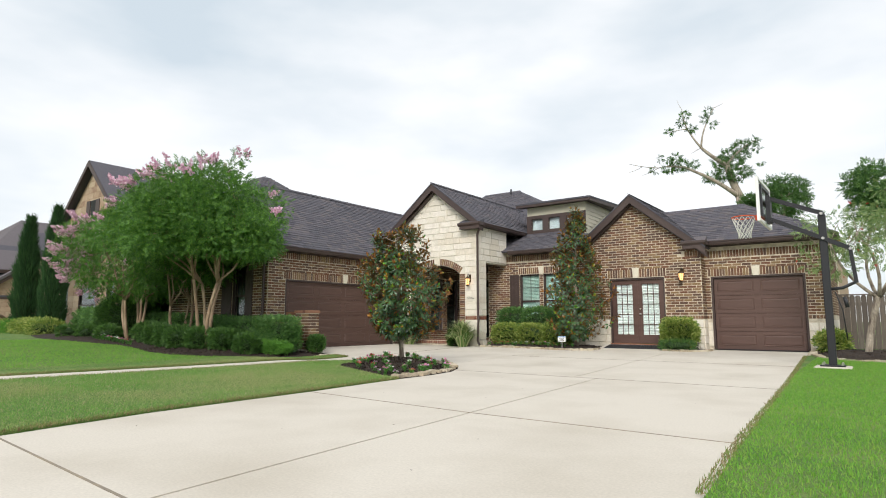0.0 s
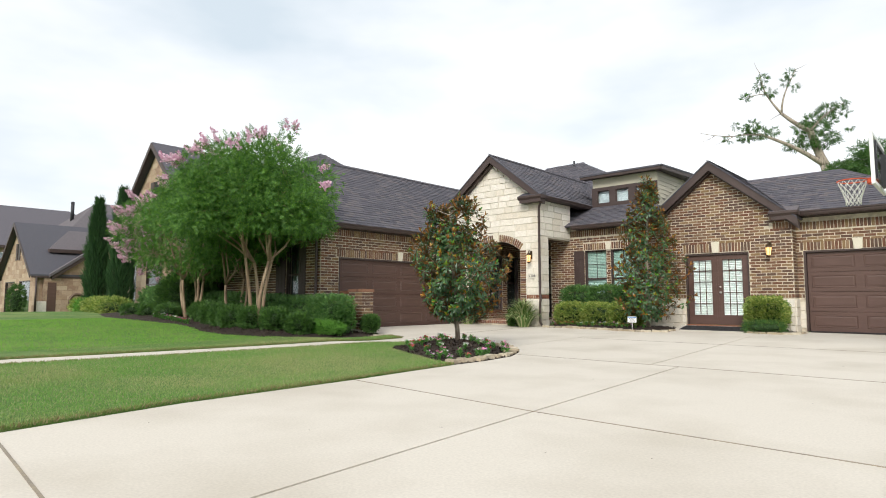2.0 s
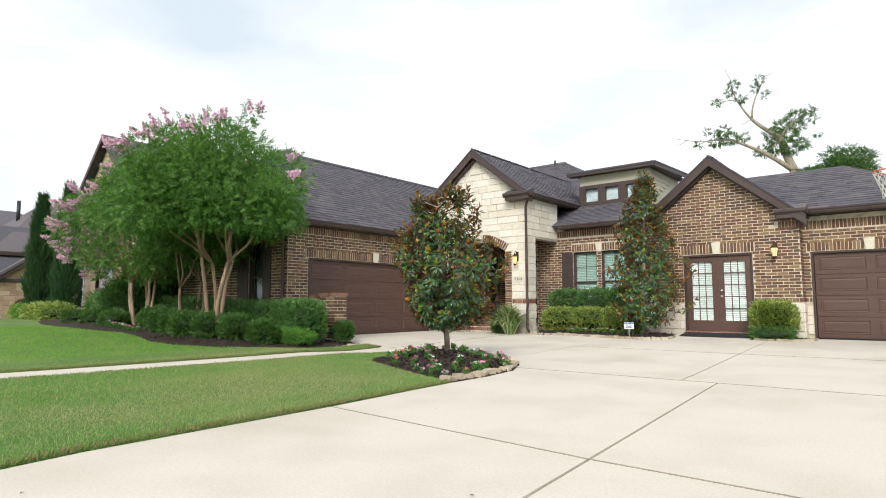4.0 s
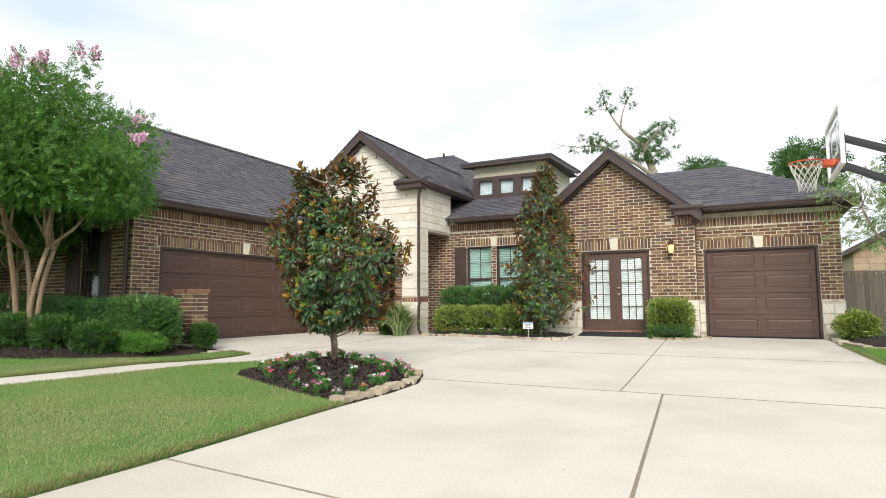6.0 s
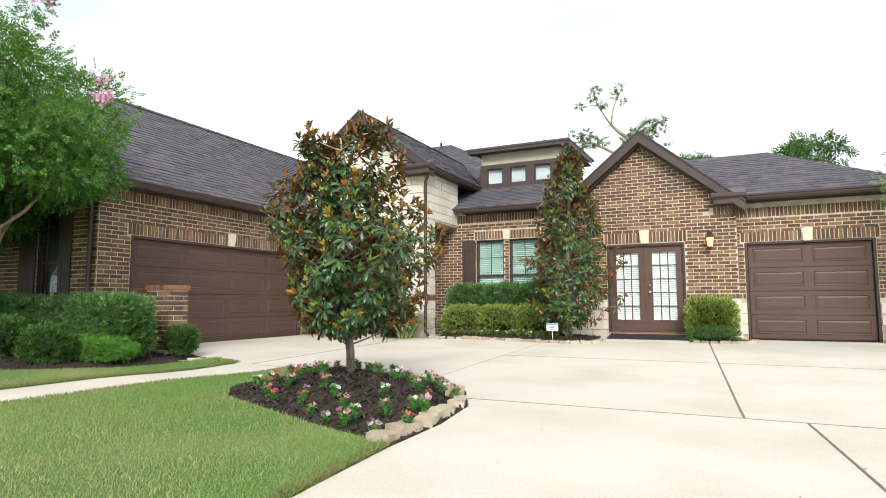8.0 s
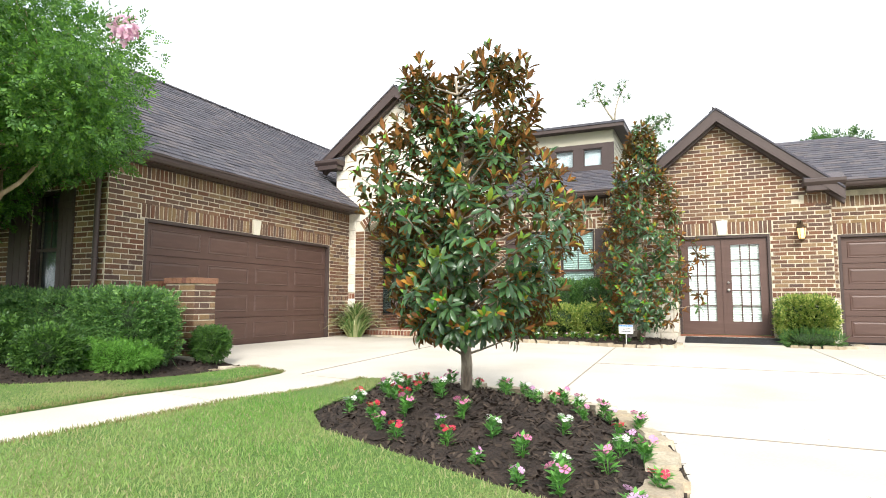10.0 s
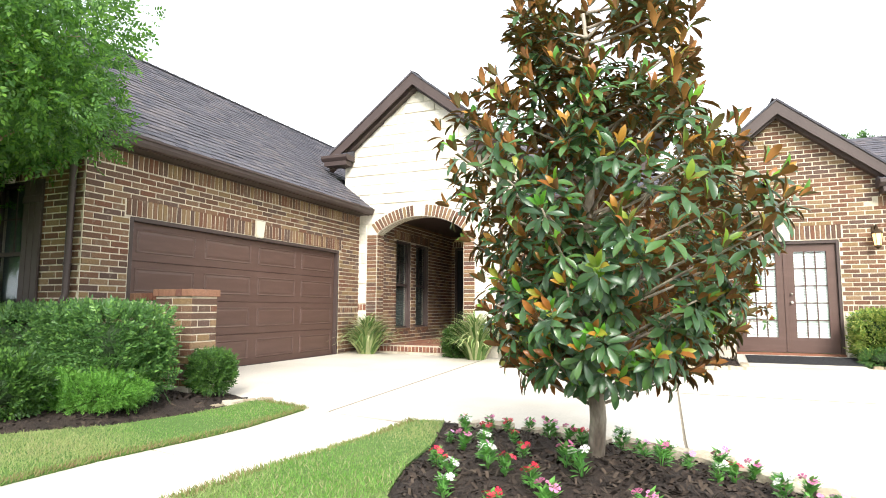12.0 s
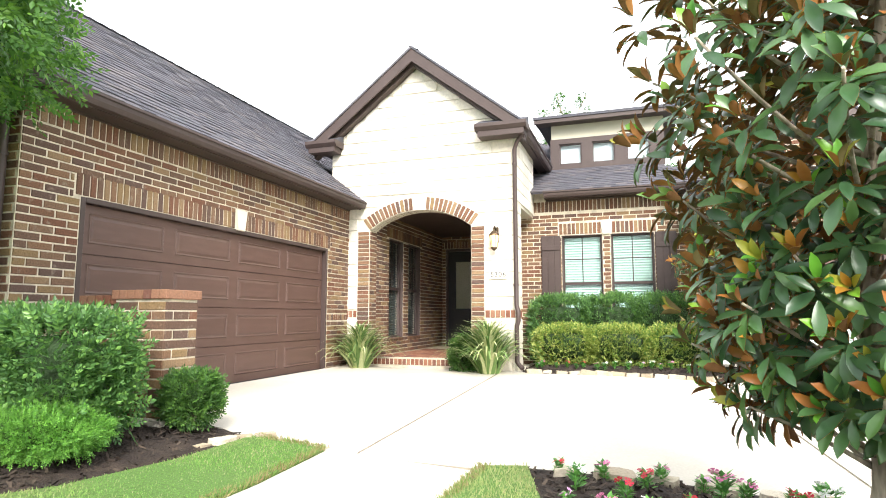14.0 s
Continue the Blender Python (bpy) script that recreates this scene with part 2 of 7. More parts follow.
TAN_BRICK = material("tan_brick", (0.36, 0.25, 0.17), 0.9, vary=0.2, scale=5, fine=40, bump=0.3, second=(0.44, 0.34, 0.25),
                     pieces=[(0.36, 0.25, 0.17), (0.42, 0.31, 0.22), (0.30, 0.2, 0.14), (0.46, 0.36, 0.26), (0.38, 0.28, 0.2)])
WHITE_STONE = material("white_limestone", (0.78, 0.75, 0.68), 0.9, vary=0.1, scale=5, fine=22, bump=0.7, bump_dist=0.02, second=(0.58, 0.53, 0.44), second_at=(0.5, 0.75),
                       pieces=[(0.74, 0.69, 0.60), (0.71, 0.66, 0.57), (0.76, 0.71, 0.63), (0.68, 0.62, 0.52)])
PALE_MORTAR = material("pale_mortar", (0.66, 0.62, 0.53), 0.95, fine=80, bump=0.3)
CAST_STONE = material("cast_stone", (0.66, 0.61, 0.5), 0.85, fine=120, bump=0.2)
TRIM = material("dark_brown_trim", (0.062, 0.042, 0.038), 0.5, vary=0.08, scale=2, fine=25, bump=0.05, second=(0.072, 0.05, 0.045))
DOOR_PAINT = material("brown_door_paint", (0.100, 0.058, 0.047), 0.42, vary=0.06, scale=2, fine=60, bump=0.06, second=(0.113, 0.066, 0.054), stretch=(1, 1, 6))
SHINGLE = material("asphalt_shingle", (0.075, 0.07, 0.082), 0.92, vary=0.35, scale=9, fine=160, bump=0.6, second=(0.1, 0.09, 0.098),
                   pieces=[(0.088, 0.084, 0.102), (0.11, 0.102, 0.118), (0.07, 0.068, 0.084), (0.125, 0.11, 0.118), (0.094, 0.09, 0.108), (0.08, 0.08, 0.096)])
CONCRETE = material("pale_concrete", (0.575, 0.53, 0.46), 0.88, vary=0.08, scale=0.7, fine=55, bump=0.15, second=(0.48, 0.435, 0.365), second_at=(0.45, 0.72))
JOINT = material("tarred_joint", (0.24, 0.205, 0.16), 0.9, fine=50, bump=0.3, second=(0.3, 0.25, 0.18))
SOIL = material("dark_soil", (0.07, 0.05, 0.03), 0.95, vary=0.3, fine=60, bump=0.6)
MULCH = material("dark_mulch", (0.032, 0.022, 0.017), 0.95, vary=0.5, scale=7, fine=70, bump=1.0, bump_dist=0.03, second=(0.055, 0.038, 0.028))
CHIP = material("mulch_chip", (0.04, 0.028, 0.02), 0.95, vary=0.3, fine=90, bump=0.3, pieces=[(0.03, 0.021, 0.016), (0.05, 0.035, 0.026), (0.022, 0.016, 0.013), (0.075, 0.055, 0.04)])
TURF = material("mown_turf", (0.10, 0.19, 0.04), 0.95, vary=0.35, scale=0.9, fine=60, bump=1.0, bump_dist=0.03, second=(0.2, 0.25, 0.08), second_at=(0.45, 0.72))
BLADE = material("grass_blade", (0.09, 0.17, 0.03), 0.6, vary=0.2, scale=0.55, fine=30, bump=0, second=(0.17, 0.19, 0.07), second_at=(0.42, 0.62), transmit=0.25, third=(0.42, 0.38, 0.19),
                 pieces=[(0.145, 0.31, 0.055), (0.18, 0.35, 0.07), (0.12, 0.27, 0.045), (0.24, 0.35, 0.10), (0.155, 0.33, 0.06), (0.36, 0.35, 0.18)])
EDGE_STONE = material("edging_stone", (0.44, 0.37, 0.27), 0.92, vary=0.2, scale=9, fine=60, bump=0.6, second=(0.33, 0.27, 0.19),
                      pieces=[(0.46, 0.4, 0.3), (0.4, 0.33, 0.23), (0.52, 0.46, 0.36), (0.36, 0.3, 0.22)])
PANE = glass("window_glass")
# Near-black: the darkness of unlit rooms behind glass is put into the colour.
DARK = material("unlit_room_black", (0.02, 0.022, 0.022), 0.8, vary=0.1, bump=0)
BLIND = material("white_blind", (0.62, 0.66, 0.64), 0.6, vary=0.05, bump=0)
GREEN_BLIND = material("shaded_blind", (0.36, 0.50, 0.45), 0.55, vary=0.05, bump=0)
# Dim green-grey: the shade over these windows is put into the blind colour.
SHADED_BLIND = material("shade_dimmed_blind", (0.07, 0.09, 0.085), 0.6, vary=0.05, bump=0)
# Grey-blue colour stands in for the sky reflected in window glass.
SKY_GREY = material("sky_grey_pane", (0.34, 0.39, 0.41), 0.6, vary=0.05, bump=0)
SIDING = material("beige_siding", (0.50, 0.47, 0.37), 0.75, vary=0.06, fine=40, bump=0.1, stretch=(1, 1, 8))
BLACK_METAL = material("black_metal", (0.028, 0.028, 0.032), 0.42, metal=0.2, vary=0.1, fine=80, bump=0.05)
BRASS = material("aged_bronze", (0.09, 0.06, 0.035), 0.45, metal=0.7, vary=0.15, fine=60, bump=0.05)
NICKEL = material("satin_nickel", (0.6, 0.58, 0.54), 0.3, metal=1.0, vary=0.04, bump=0)
LAMP_GLASS = glow("lit_lamp_glass", (1.0, 0.6, 0.24), 1.1)
ORANGE = material("orange_rim_paint", (0.62, 0.09, 0.03), 0.45, vary=0.08, fine=50, bump=0.05)
CORD = material("white_cord", (0.7, 0.7, 0.64), 0.85, vary=0.1, bump=0)
WHITE_PAINT = material("white_paint", (0.78, 0.78, 0.76), 0.5, vary=0.04, bump=0.05)
ACRYLIC = glass("clear_acrylic", (0.95, 0.97, 0.97), 0.03)
WOOD_FENCE = material("weathered_fence", (0.17, 0.14, 0.12), 0.9, vary=0.25, scale=4, fine=40, bump=0.4, second=(0.12, 0.1, 0.09), stretch=(6, 6, 0.6),
                      pieces=[(0.17, 0.14, 0.12), (0.2, 0.17, 0.145), (0.14, 0.115, 0.1), (0.18, 0.15, 0.13)])
INK = material("dark_ink", (0.03, 0.03, 0.035), 0.6, vary=0.05, bump=0)
BLUE = material("sign_blue", (0.08, 0.22, 0.5), 0.5, vary=0.05, bump=0)
MAT_BLACK = material("rubber_mat", (0.03, 0.03, 0.032), 0.9, vary=0.2, fine=120, bump=0.5)
BARK = material("grey_bark", (0.36, 0.31, 0.245), 0.9, vary=0.3, scale=9, fine=50, bump=0.7, second=(0.14, 0.11, 0.085), stretch=(1, 1, 0.3))
CRAPE_BARK = material("smooth_tan_bark", (0.24, 0.165, 0.105), 0.8, vary=0.2, scale=7, fine=30, bump=0.3, second=(0.4, 0.3, 0.2), stretch=(1, 1, 0.25))


def leaf_paint(name, shades, rough=0.5, transmit=0.25, spec=0.4):
    return material(name, shades[0], rough, vary=0.15, scale=1.5, fine=25, bump=0, pieces=shades, transmit=transmit, spec=spec, second=shades[-1], second_at=(0.55, 0.9))

# ---- ground, drive, lawns and beds ----
def structure(ob, label, category):
    return tagged(ob, label, category, kind="structure")


bm = bmesh.new()
cuts_x = [-900, -300, -120, -70, -60, -50, -40, -34, -28, -24, -20.5, -18, -16, -14, -12.5, -10, -6, -3, 0, 4, 8, 14, 30, 80, 300, 900]
cuts_y = [-900, -300, -80, -20, -6, 0, 4, 7, 9, 10.5, 11.2, 12.2, 14, 16, 18.5, 20, 24, 30, 45, 80, 200, 500, 900]
grid = [[bm.verts.new((x, y, G(x, y) - 0.14)) for x in cuts_x] for y in cuts_y]
for r0, r1 in zip(grid, grid[1:]):
    for k in range(len(cuts_x) - 1):
        bm.faces.new((r0[k], r0[k + 1], r1[k + 1], r1[k]))
structure(part("ground", bm, TURF, None), "green grassy ground reaching to the horizon", "ground")

LEFT = [(-5.9, -8.0), (-6.0, 0.0), (-6.12, 2.0), (-6.36, 3.5), (-6.44, 5.5), (-6.56, 7.0), (-6.62, 7.8)]
ISLAND_OUT = [(-6.62, 7.8), (-6.63, 8.6), (-6.75, 9.45), (-7.1, 10.2), (-7.6, 10.75), (-8.4, 11.15), (-9.2, 11.35), (-9.98, 11.38)]
ISLAND_IN = [(-9.98, 11.38), (-9.75, 10.6), (-9.6, 9.8), (-9.4, 9.15), (-8.95, 8.65), (-8.2, 8.35), (-7.4, 8.05), (-6.62, 7.8)]
WALK_R = [(-10.28, 11.3), (-10.38, 9.2), (-10.46, 7.5), (-10.68, 5.0), (-11.0, 2.8), (-11.6, -2.0), (-12.2, -8.0)]
WALK_L = [(-11.55, 11.4), (-11.48, 9.4), (-11.52, 7.6), (-11.74, 5.0), (-12.06, 2.8), (-12.66, -2.0), (-13.25, -8.0)]
BED_EDGE = [(-12.35, 11.6), (-12.4, 10.9), (-12.55, 10.0), (-12.85, 9.2), (-13.4, 8.5), (-14.3, 8.05), (-15.4, 8.0), (-16.6, 8.3), (-18.0, 8.5), (-19.6, 8.2), (-21.5, 8.0), (-24.0, 8.4), (-27.0, 9.2)]
RIGHT = [(-1.55, 17.0), (-1.4, 14.0), (-1.18, 9.5), (-0.98, 5.4), (-0.87, 3.7), (-0.82, 0.0), (-0.82, -8.0)]


def lerp_x(line, y):
    """x of a line that runs along y, at a given y."""
    pts = sorted(line, key=lambda p: p[1])
    for (x0, y0), (x1, y1) in zip(pts, pts[1:]):
        if y0 <= y <= y1:
            return x0 + (x1 - x0) * (y - y0) / (y1 - y0)
    return pts[0][0] if y < pts[0][1] else pts[-1][0]


drive = structure(new("driveway"), "pale concrete driveway and court with tarred joints", "driveway")
base_poly = LEFT + ISLAND_OUT[1:] + [(-10.28, 11.3), (-11.55, 11.4), (-12.35, 11.6), (-13.5, 11.95), (-14.44, 12.1), (-14.44, 17.3), (-11.3, 17.33), (-11.3, 19.0), (-1.2, 19.15), (-1.6, 17.0)] + RIGHT[1:]
part("joint_filler", slab_bm(base_poly, -0.012, 0.1, 0.35), JOINT, drive)
g = 0.012


def mid_x(y):
    return -3.32 - 0.083 * (y - 1.9) if y < 9.85 else -4.43 - 0.056 * (y - 9.9)


def rows_between(line, y0, y1):
    return [(x, y) for x, y in sorted(line, key=lambda p: p[1]) if y0 + 0.05 < y < y1 - 0.05]


def drive_slab(poly):
    part("slab", slab_bm(poly, 0.0, 0.1, 0.35), CONCRETE, drive)


Y0, Y1, Y2, Y3 = 1.83, 5.5, 9.85, 14.0
left_line = LEFT + ISLAND_OUT[1:4]
for y0, y1 in ((-8.0, -2.2), (-2.2, Y0), (Y0, Y1), (Y1, Y2)):
    a, b = y0 + g / 2, y1 - g / 2
    tilt = {Y0: 0.17, Y1: 0.2}
    ta, tb = tilt.get(y0, 0.0), tilt.get(y1, 0.0)
    drive_slab([(lerp_x(left_line, a) + g, a + ta), (mid_x(a) - g, a - ta * 0.2), (mid_x(b) - g, b - tb * 0.2), (lerp_x(left_line, b) + g, b + tb)] + [(x + g, y) for x, y in reversed(rows_between(left_line, y0 + 0.2, y1))])
    drive_slab([(mid_x(a) + g, a - ta * 0.2), (lerp_x(RIGHT, a) - g, a - ta * 0.5)] + [(x - g, y) for x, y in rows_between(RIGHT, y0, y1 - 0.1)] + [(lerp_x(RIGHT, b) - g, b - tb * 0.5), (mid_x(b) + g, b - tb * 0.2)])
far = 18.95
e2, h = Y2 + g / 2, g / 2
drive_slab([(mid_x(Y2 + 0.05) + g, e2), (lerp_x(RIGHT, e2) - g, e2), (-1.42, Y3 - h), (mid_x(Y3) + g, Y3 - h)])
drive_slab([(mid_x(Y3) + g, Y3 + h), (-1.42, Y3 + h), (-1.57, 17.0), (-1.62, far), (mid_x(far) + g, far)])
drive_slab([(-6.98, e2), (mid_x(Y2 + 0.05) - g, e2), (mid_x(Y3) - g, Y3 - h), (-8.02 + g, Y3 - h), (-7.93 + g, 11.5), (-7.9 + g, 10.95), (-7.62, 10.78), (-7.1, 10.22)])
drive_slab([(mid_x(Y3) - g, Y3 + h), (mid_x(far) - g, far), (-7.0, far), (-8.2 + g, far), (-8.14 + g, 17.4), (-8.02 + g, Y3 + h)])
drive_slab([(-7.9 - g, 10.95), (-7.93 - g, 11.5), (-8.14 - g, 17.4), (-8.2 - g, far), (-11.27, 18.95), (-11.27, 17.3), (-11.48 + g, 17.3), (-11.28 + g, 11.4), (-10.28, 11.32), (-9.98, 11.4), (-9.2, 11.37), (-8.4, 11.17)])
drive_slab([(-11.28 - g, 11.42), (-11.48 - g, 17.3), (-14.44, 17.3), (-14.44, 12.1), (-13.5, 11.97), (-12.35, 11.62), (-11.57, 11.44)])



def joint_seal(pts, w):
    """A thin dark bead along a joint of the paving."""
    for (xa, ya), (xb, yb) in zip(pts, pts[1:]):
        L = math.hypot(xb - xa, yb - ya)
        nx, ny = -(yb - ya) / L * w / 2, (xb - xa) / L * w / 2
        part("joint_seal", slab_bm([(xa - nx, ya - ny), (xb - nx, yb - ny), (xb + nx, yb + ny), (xa + nx, ya + ny)], 0.004, 0.02, 0.35), JOINT, drive)


joint_seal([(lerp_x(left_line, Y0) + 0.03, Y0 + 0.17), (mid_x(Y0), Y0 - 0.03), (lerp_x(RIGHT, Y0) - 0.03, Y0 - 0.08)], 0.018)
joint_seal([(lerp_x(left_line, Y1) + 0.03, Y1 + 0.2), (mid_x(Y1), Y1 - 0.04), (lerp_x(RIGHT, Y1) - 0.03, Y1 - 0.1)], 0.014)
joint_seal([(-6.95, Y2), (mid_x(Y2 + 0.05), Y2), (lerp_x(RIGHT, Y2) - 0.03, Y2)], 0.016)
joint_seal([(-8.0, Y3), (mid_x(Y3), Y3), (-1.45, Y3)], 0.014)
joint_seal([(-11.28, 11.45), (-11.48, 17.25)], 0.016)

walkway = structure(new("walkway"), "narrow pale concrete garden walkway through the lawn", "walkway")
part("joint_filler", slab_bm(WALK_L + list(reversed(WALK_R)), -0.01, 0.08, 0.5), JOINT, walkway)
for y0, y1 in ((9.35, 11.32), (6.2, 9.35), (3.0, 6.2), (-0.5, 3.0), (-4.0, -0.5), (-8.0, -4.0)):
    a, b = y0 + g, y1 - g
    part("slab", slab_bm([(lerp_x(WALK_L, a), a + 0.12), (lerp_x(WALK_R, a), a - 0.1), (lerp_x(WALK_R, b), b - 0.1), (lerp_x(WALK_L, b), b + 0.12)], 0.003, 0.08, 0.5), CONCRETE, walkway)

LAWNS = {
    "front": LEFT + list(reversed(ISLAND_IN))[1:] + WALK_R,
    "side": WALK_L[::-1] + BED_EDGE + [(-30.0, 10.5), (-34.0, 12.0), (-60.0, 11.0), (-60.0, -8.0)],
    "right": RIGHT + [(14.0, -8.0), (14.0, 22.0), (-1.1, 22.0), (-1.1, 19.3)],
}
for poly in LAWNS.values():
    structure(part("lawn", slab_bm(poly, 0.022, 0.12, 1.2), TURF, None), "mown green lawn with drier yellow patches", "lawn")


def mound(poly, top, ease):
    """Height of a planting bed that rises from its rim."""
    rim = np.array(poly)

    def height(x, y):
        a, b = rim, np.roll(rim, -1, axis=0)
        d = b - a
        k = np.clip(((np.array([x, y]) - a) * d).sum(1) / (d * d).sum(1), 0, 1)
        near = np.sqrt(((a + d * k[:, None] - np.array([x, y])) ** 2).sum(1).min())
        return G(x, y) + 0.005 + top * smooth(near / ease) + 0.015 * noise.noise((x * 3, y * 3, 0.3)) * smooth(near / 0.3)
    return height


ISLAND = ISLAND_OUT + ISLAND_IN[1:-1]
isl_h = mound(ISLAND, 0.17, 1.1)
SIDE_BED = BED_EDGE + [(-27.0, 11.6), (-22.0, 10.95), (-14.5, 10.95), (-14.5, 11.9), (-13.4, 11.9)]
side_h = mound(SIDE_BED, 0.14, 1.0)
FRONT_BED = [(-11.15, 17.3), (-11.0, 17.05), (-10.2, 17.1), (-9.2, 17.0), (-8.3, 16.75), (-7.5, 16.65), (-7.0, 16.9), (-6.98, 17.5), (-7.1, 18.7), (-8.2, 18.72), (-8.22, 19.28), (-11.15, 19.28)]
front_h = mound(FRONT_BED, 0.08, 0.5)
GOLD_BED = [(-5.2, 17.75), (-4.5, 17.6), (-4.05, 17.85), (-4.05, 18.7), (-5.25, 18.7)]
gold_h = mound(GOLD_BED, 0.06, 0.4)
RIGHT_BED = [(-1.55, 19.15), (-1.5, 17.4), (-1.25, 16.4), (-0.6, 15.7), (0.4, 15.5), (1.2, 16.2), (1.2, 19.4)]
right_h = mound(RIGHT_BED, 0.12, 0.6)
for poly, hh in ((ISLAND, isl_h), (SIDE_BED, side_h), (FRONT_BED, front_h), (GOLD_BED, gold_h), (RIGHT_BED, right_h)):
    structure(part("mulch_bed", slab_bm(poly, 0, 0.15, 0.22 if poly is not SIDE_BED else 0.4, height=hh), MULCH, None, shade=True), "planting bed covered in dark shredded mulch", "flower bed")


# ---- pieces laid on walls and roofs ----
def wall_pose(x, y, ux, uy, z=0.0):
    """Axes of a wall: along it, into it, up."""
    return Matrix(((ux, -uy, 0, x), (uy, ux, 0, y), (0, 0, 1, z), (0, 0, 0, 1)))


BRICKS = {}


def brick_mesh(w, h, mat, proud, name="brick"):
    key = (round(w, 2), round(h, 3), mat.name, proud)
    if key not in BRICKS:
        w = key[0]
        BRICKS[key] = mesh_of(name, *brick_geo(0, 0, w, h, proud), mat)
    return BRICKS[key]


BRICK_FACES = [(4, 5, 6, 7), (0, 1, 5, 4), (1, 2, 6, 5), (2, 3, 7, 6), (3, 0, 4, 7)]


def brick_geo(x, z, w, h, proud):
    c = min(0.007, proud * 0.8)
    v = [(x, 0.004, z), (x + w, 0.004, z), (x + w, 0.004, z + h), (x, 0.004, z + h)]
    v += [(x + c, -proud, z + c), (x + w - c, -proud, z + c), (x + w - c, -proud, z + h - c), (x + c, -proud, z + h - c)]
    return v, BRICK_FACES


def lay(parent, rects, mat, name="brick", limit=300, proud=0.009, order=None, uneven=0.0):
    """Lay pieces on a wall's face: the first as parts of their own, those past the limit as one mesh."""
    if order:
        rects = sorted(rects, key=order)
    for x, z, w, h in rects[:limit]:
        p = proud + (rng.uniform(-uneven, uneven) if uneven else 0.0)
        ob = new(name, brick_mesh(w, h, mat, round(p, 3), name))
        ob.parent = parent
        ob.location = (x, 0, z)
    rest = rects[limit:]
    if rest:
        vs, fs = [], []
        for x, z, w, h in rest:
            v, f = brick_geo(x, z, w, h, proud + (rng.uniform(-uneven, uneven) if uneven else 0.0))
            fs += [tuple(i + len(vs) for i in q) for q in f]
            vs += v
        ob = new(name + "_field", mesh_of(name + "_field", vs, fs, mat))
        ob.parent = parent
        ob["kind"] = "stuff"


COURSE, LONG, GAP = 0.08, 0.254, 0.011


def running(z0, z1, spans, long=LONG, course=COURSE, gap=GAP, spread=0.0):
    """Running bond between two heights; spans(z) gives the free stretches."""
    out, k = [], 0
    z = z0
    while z + course * 0.6 < z1:
        h = min(course, z1 - z) - gap
        for a, b in spans(z + course / 2):
            ph = long * (0.5 if k % 2 else 0.0)
            x = math.floor((a - ph) / long) * long + ph if not spread else a - rng.uniform(0, long)
            while x < b:
                step = long * (1 + (rng.uniform(-spread, spread) if spread else 0))
                s, e = max(x, a), min(x + step, b)
                if e - s > 0.05:
                    out.append((s + gap / 2, z + gap / 2, e - s - gap, h))
                x += step
        z += course
        k += 1
    return out


def soldiers(x0, x1, z0, z1, step=COURSE, gap=GAP):
    n = max(1, round((x1 - x0) / step))
    w = (x1 - x0) / n
    return [(x0 + i * w + gap / 2, z0 + gap / 2, w - gap, z1 - z0 - gap) for i in range(n)]


def minus(spans, cuts):
    for c0, c1 in cuts:
        nxt = []
        for a, b in spans:
            if c1 <= a or c0 >= b:
                nxt.append((a, b))
            else:
                if c0 - a > 0.01:
                    nxt.append((a, c0))
                if b - c1 > 0.01:
                    nxt.append((c1, b))
        spans = nxt
    return spans


def holed(bm, x0, x1, z0, z1, holes, thick=0.2):
    """A wall's body with real openings through it."""
    xs = sorted({x0, x1, *[h[0] for h in holes], *[h[1] for h in holes]})
    zs = sorted({z0, z1, *[h[2] for h in holes], *[h[3] for h in holes]})
    xs, zs = [x for x in xs if x0 <= x <= x1], [z for z in zs if z0 <= z <= z1]
    for a, b in zip(xs, xs[1:]):
        run = None
        for c, d in zip(zs, zs[1:]):
            free = not any(h[0] < (a + b) / 2 < h[1] and h[2] < (c + d) / 2 < h[3] for h in holes)
            if free:
                run = [c, d] if run is None else [run[0], d]
            if (not free or d == zs[-1]) and run:
                add_box(bm, (a, 0, run[0]), (b, thick, run[1]))
                run = None


def wall(name, m, x0, x1, z0, z1, holes, label, mat=MORTAR, thick=0.2):
    bm = bmesh.new()
    holed(bm, x0, x1, z0, z1, holes, thick)
    ob = part(name, bm, mat, None)
    ob.matrix_basis = m
    return structure(ob, label, "wall")


def keystone(parent, x, z0, z1, w0, w1):
    bm = bmesh.new()
    prism(bm, [(x - w0 / 2, -0.045, z0), (x + w0 / 2, -0.045, z0), (x + w1 / 2, -0.045, z1), (x - w1 / 2, -0.045, z1)], (0, 0.06, 0))
    bmesh.ops.bevel(bm, geom=bm.edges[:], offset=0.006, segments=1, affect="EDGES")
    return part("keystone", bm, CAST_STONE, parent, "pale cast stone keystone")


def lintel(parent, x0, x1, z0, z1, key=True):
    """A row of standing bricks over an opening."""
    mid = (x0 + x1) / 2
    if key:
        keystone(parent, mid, z0 - 0.015, z1 + 0.03, 0.15, 0.23)
        return soldiers(x0, mid - 0.1, z0, z1) + soldiers(mid + 0.1, x1, z0, z1)
    return soldiers(x0, x1, z0, z1)


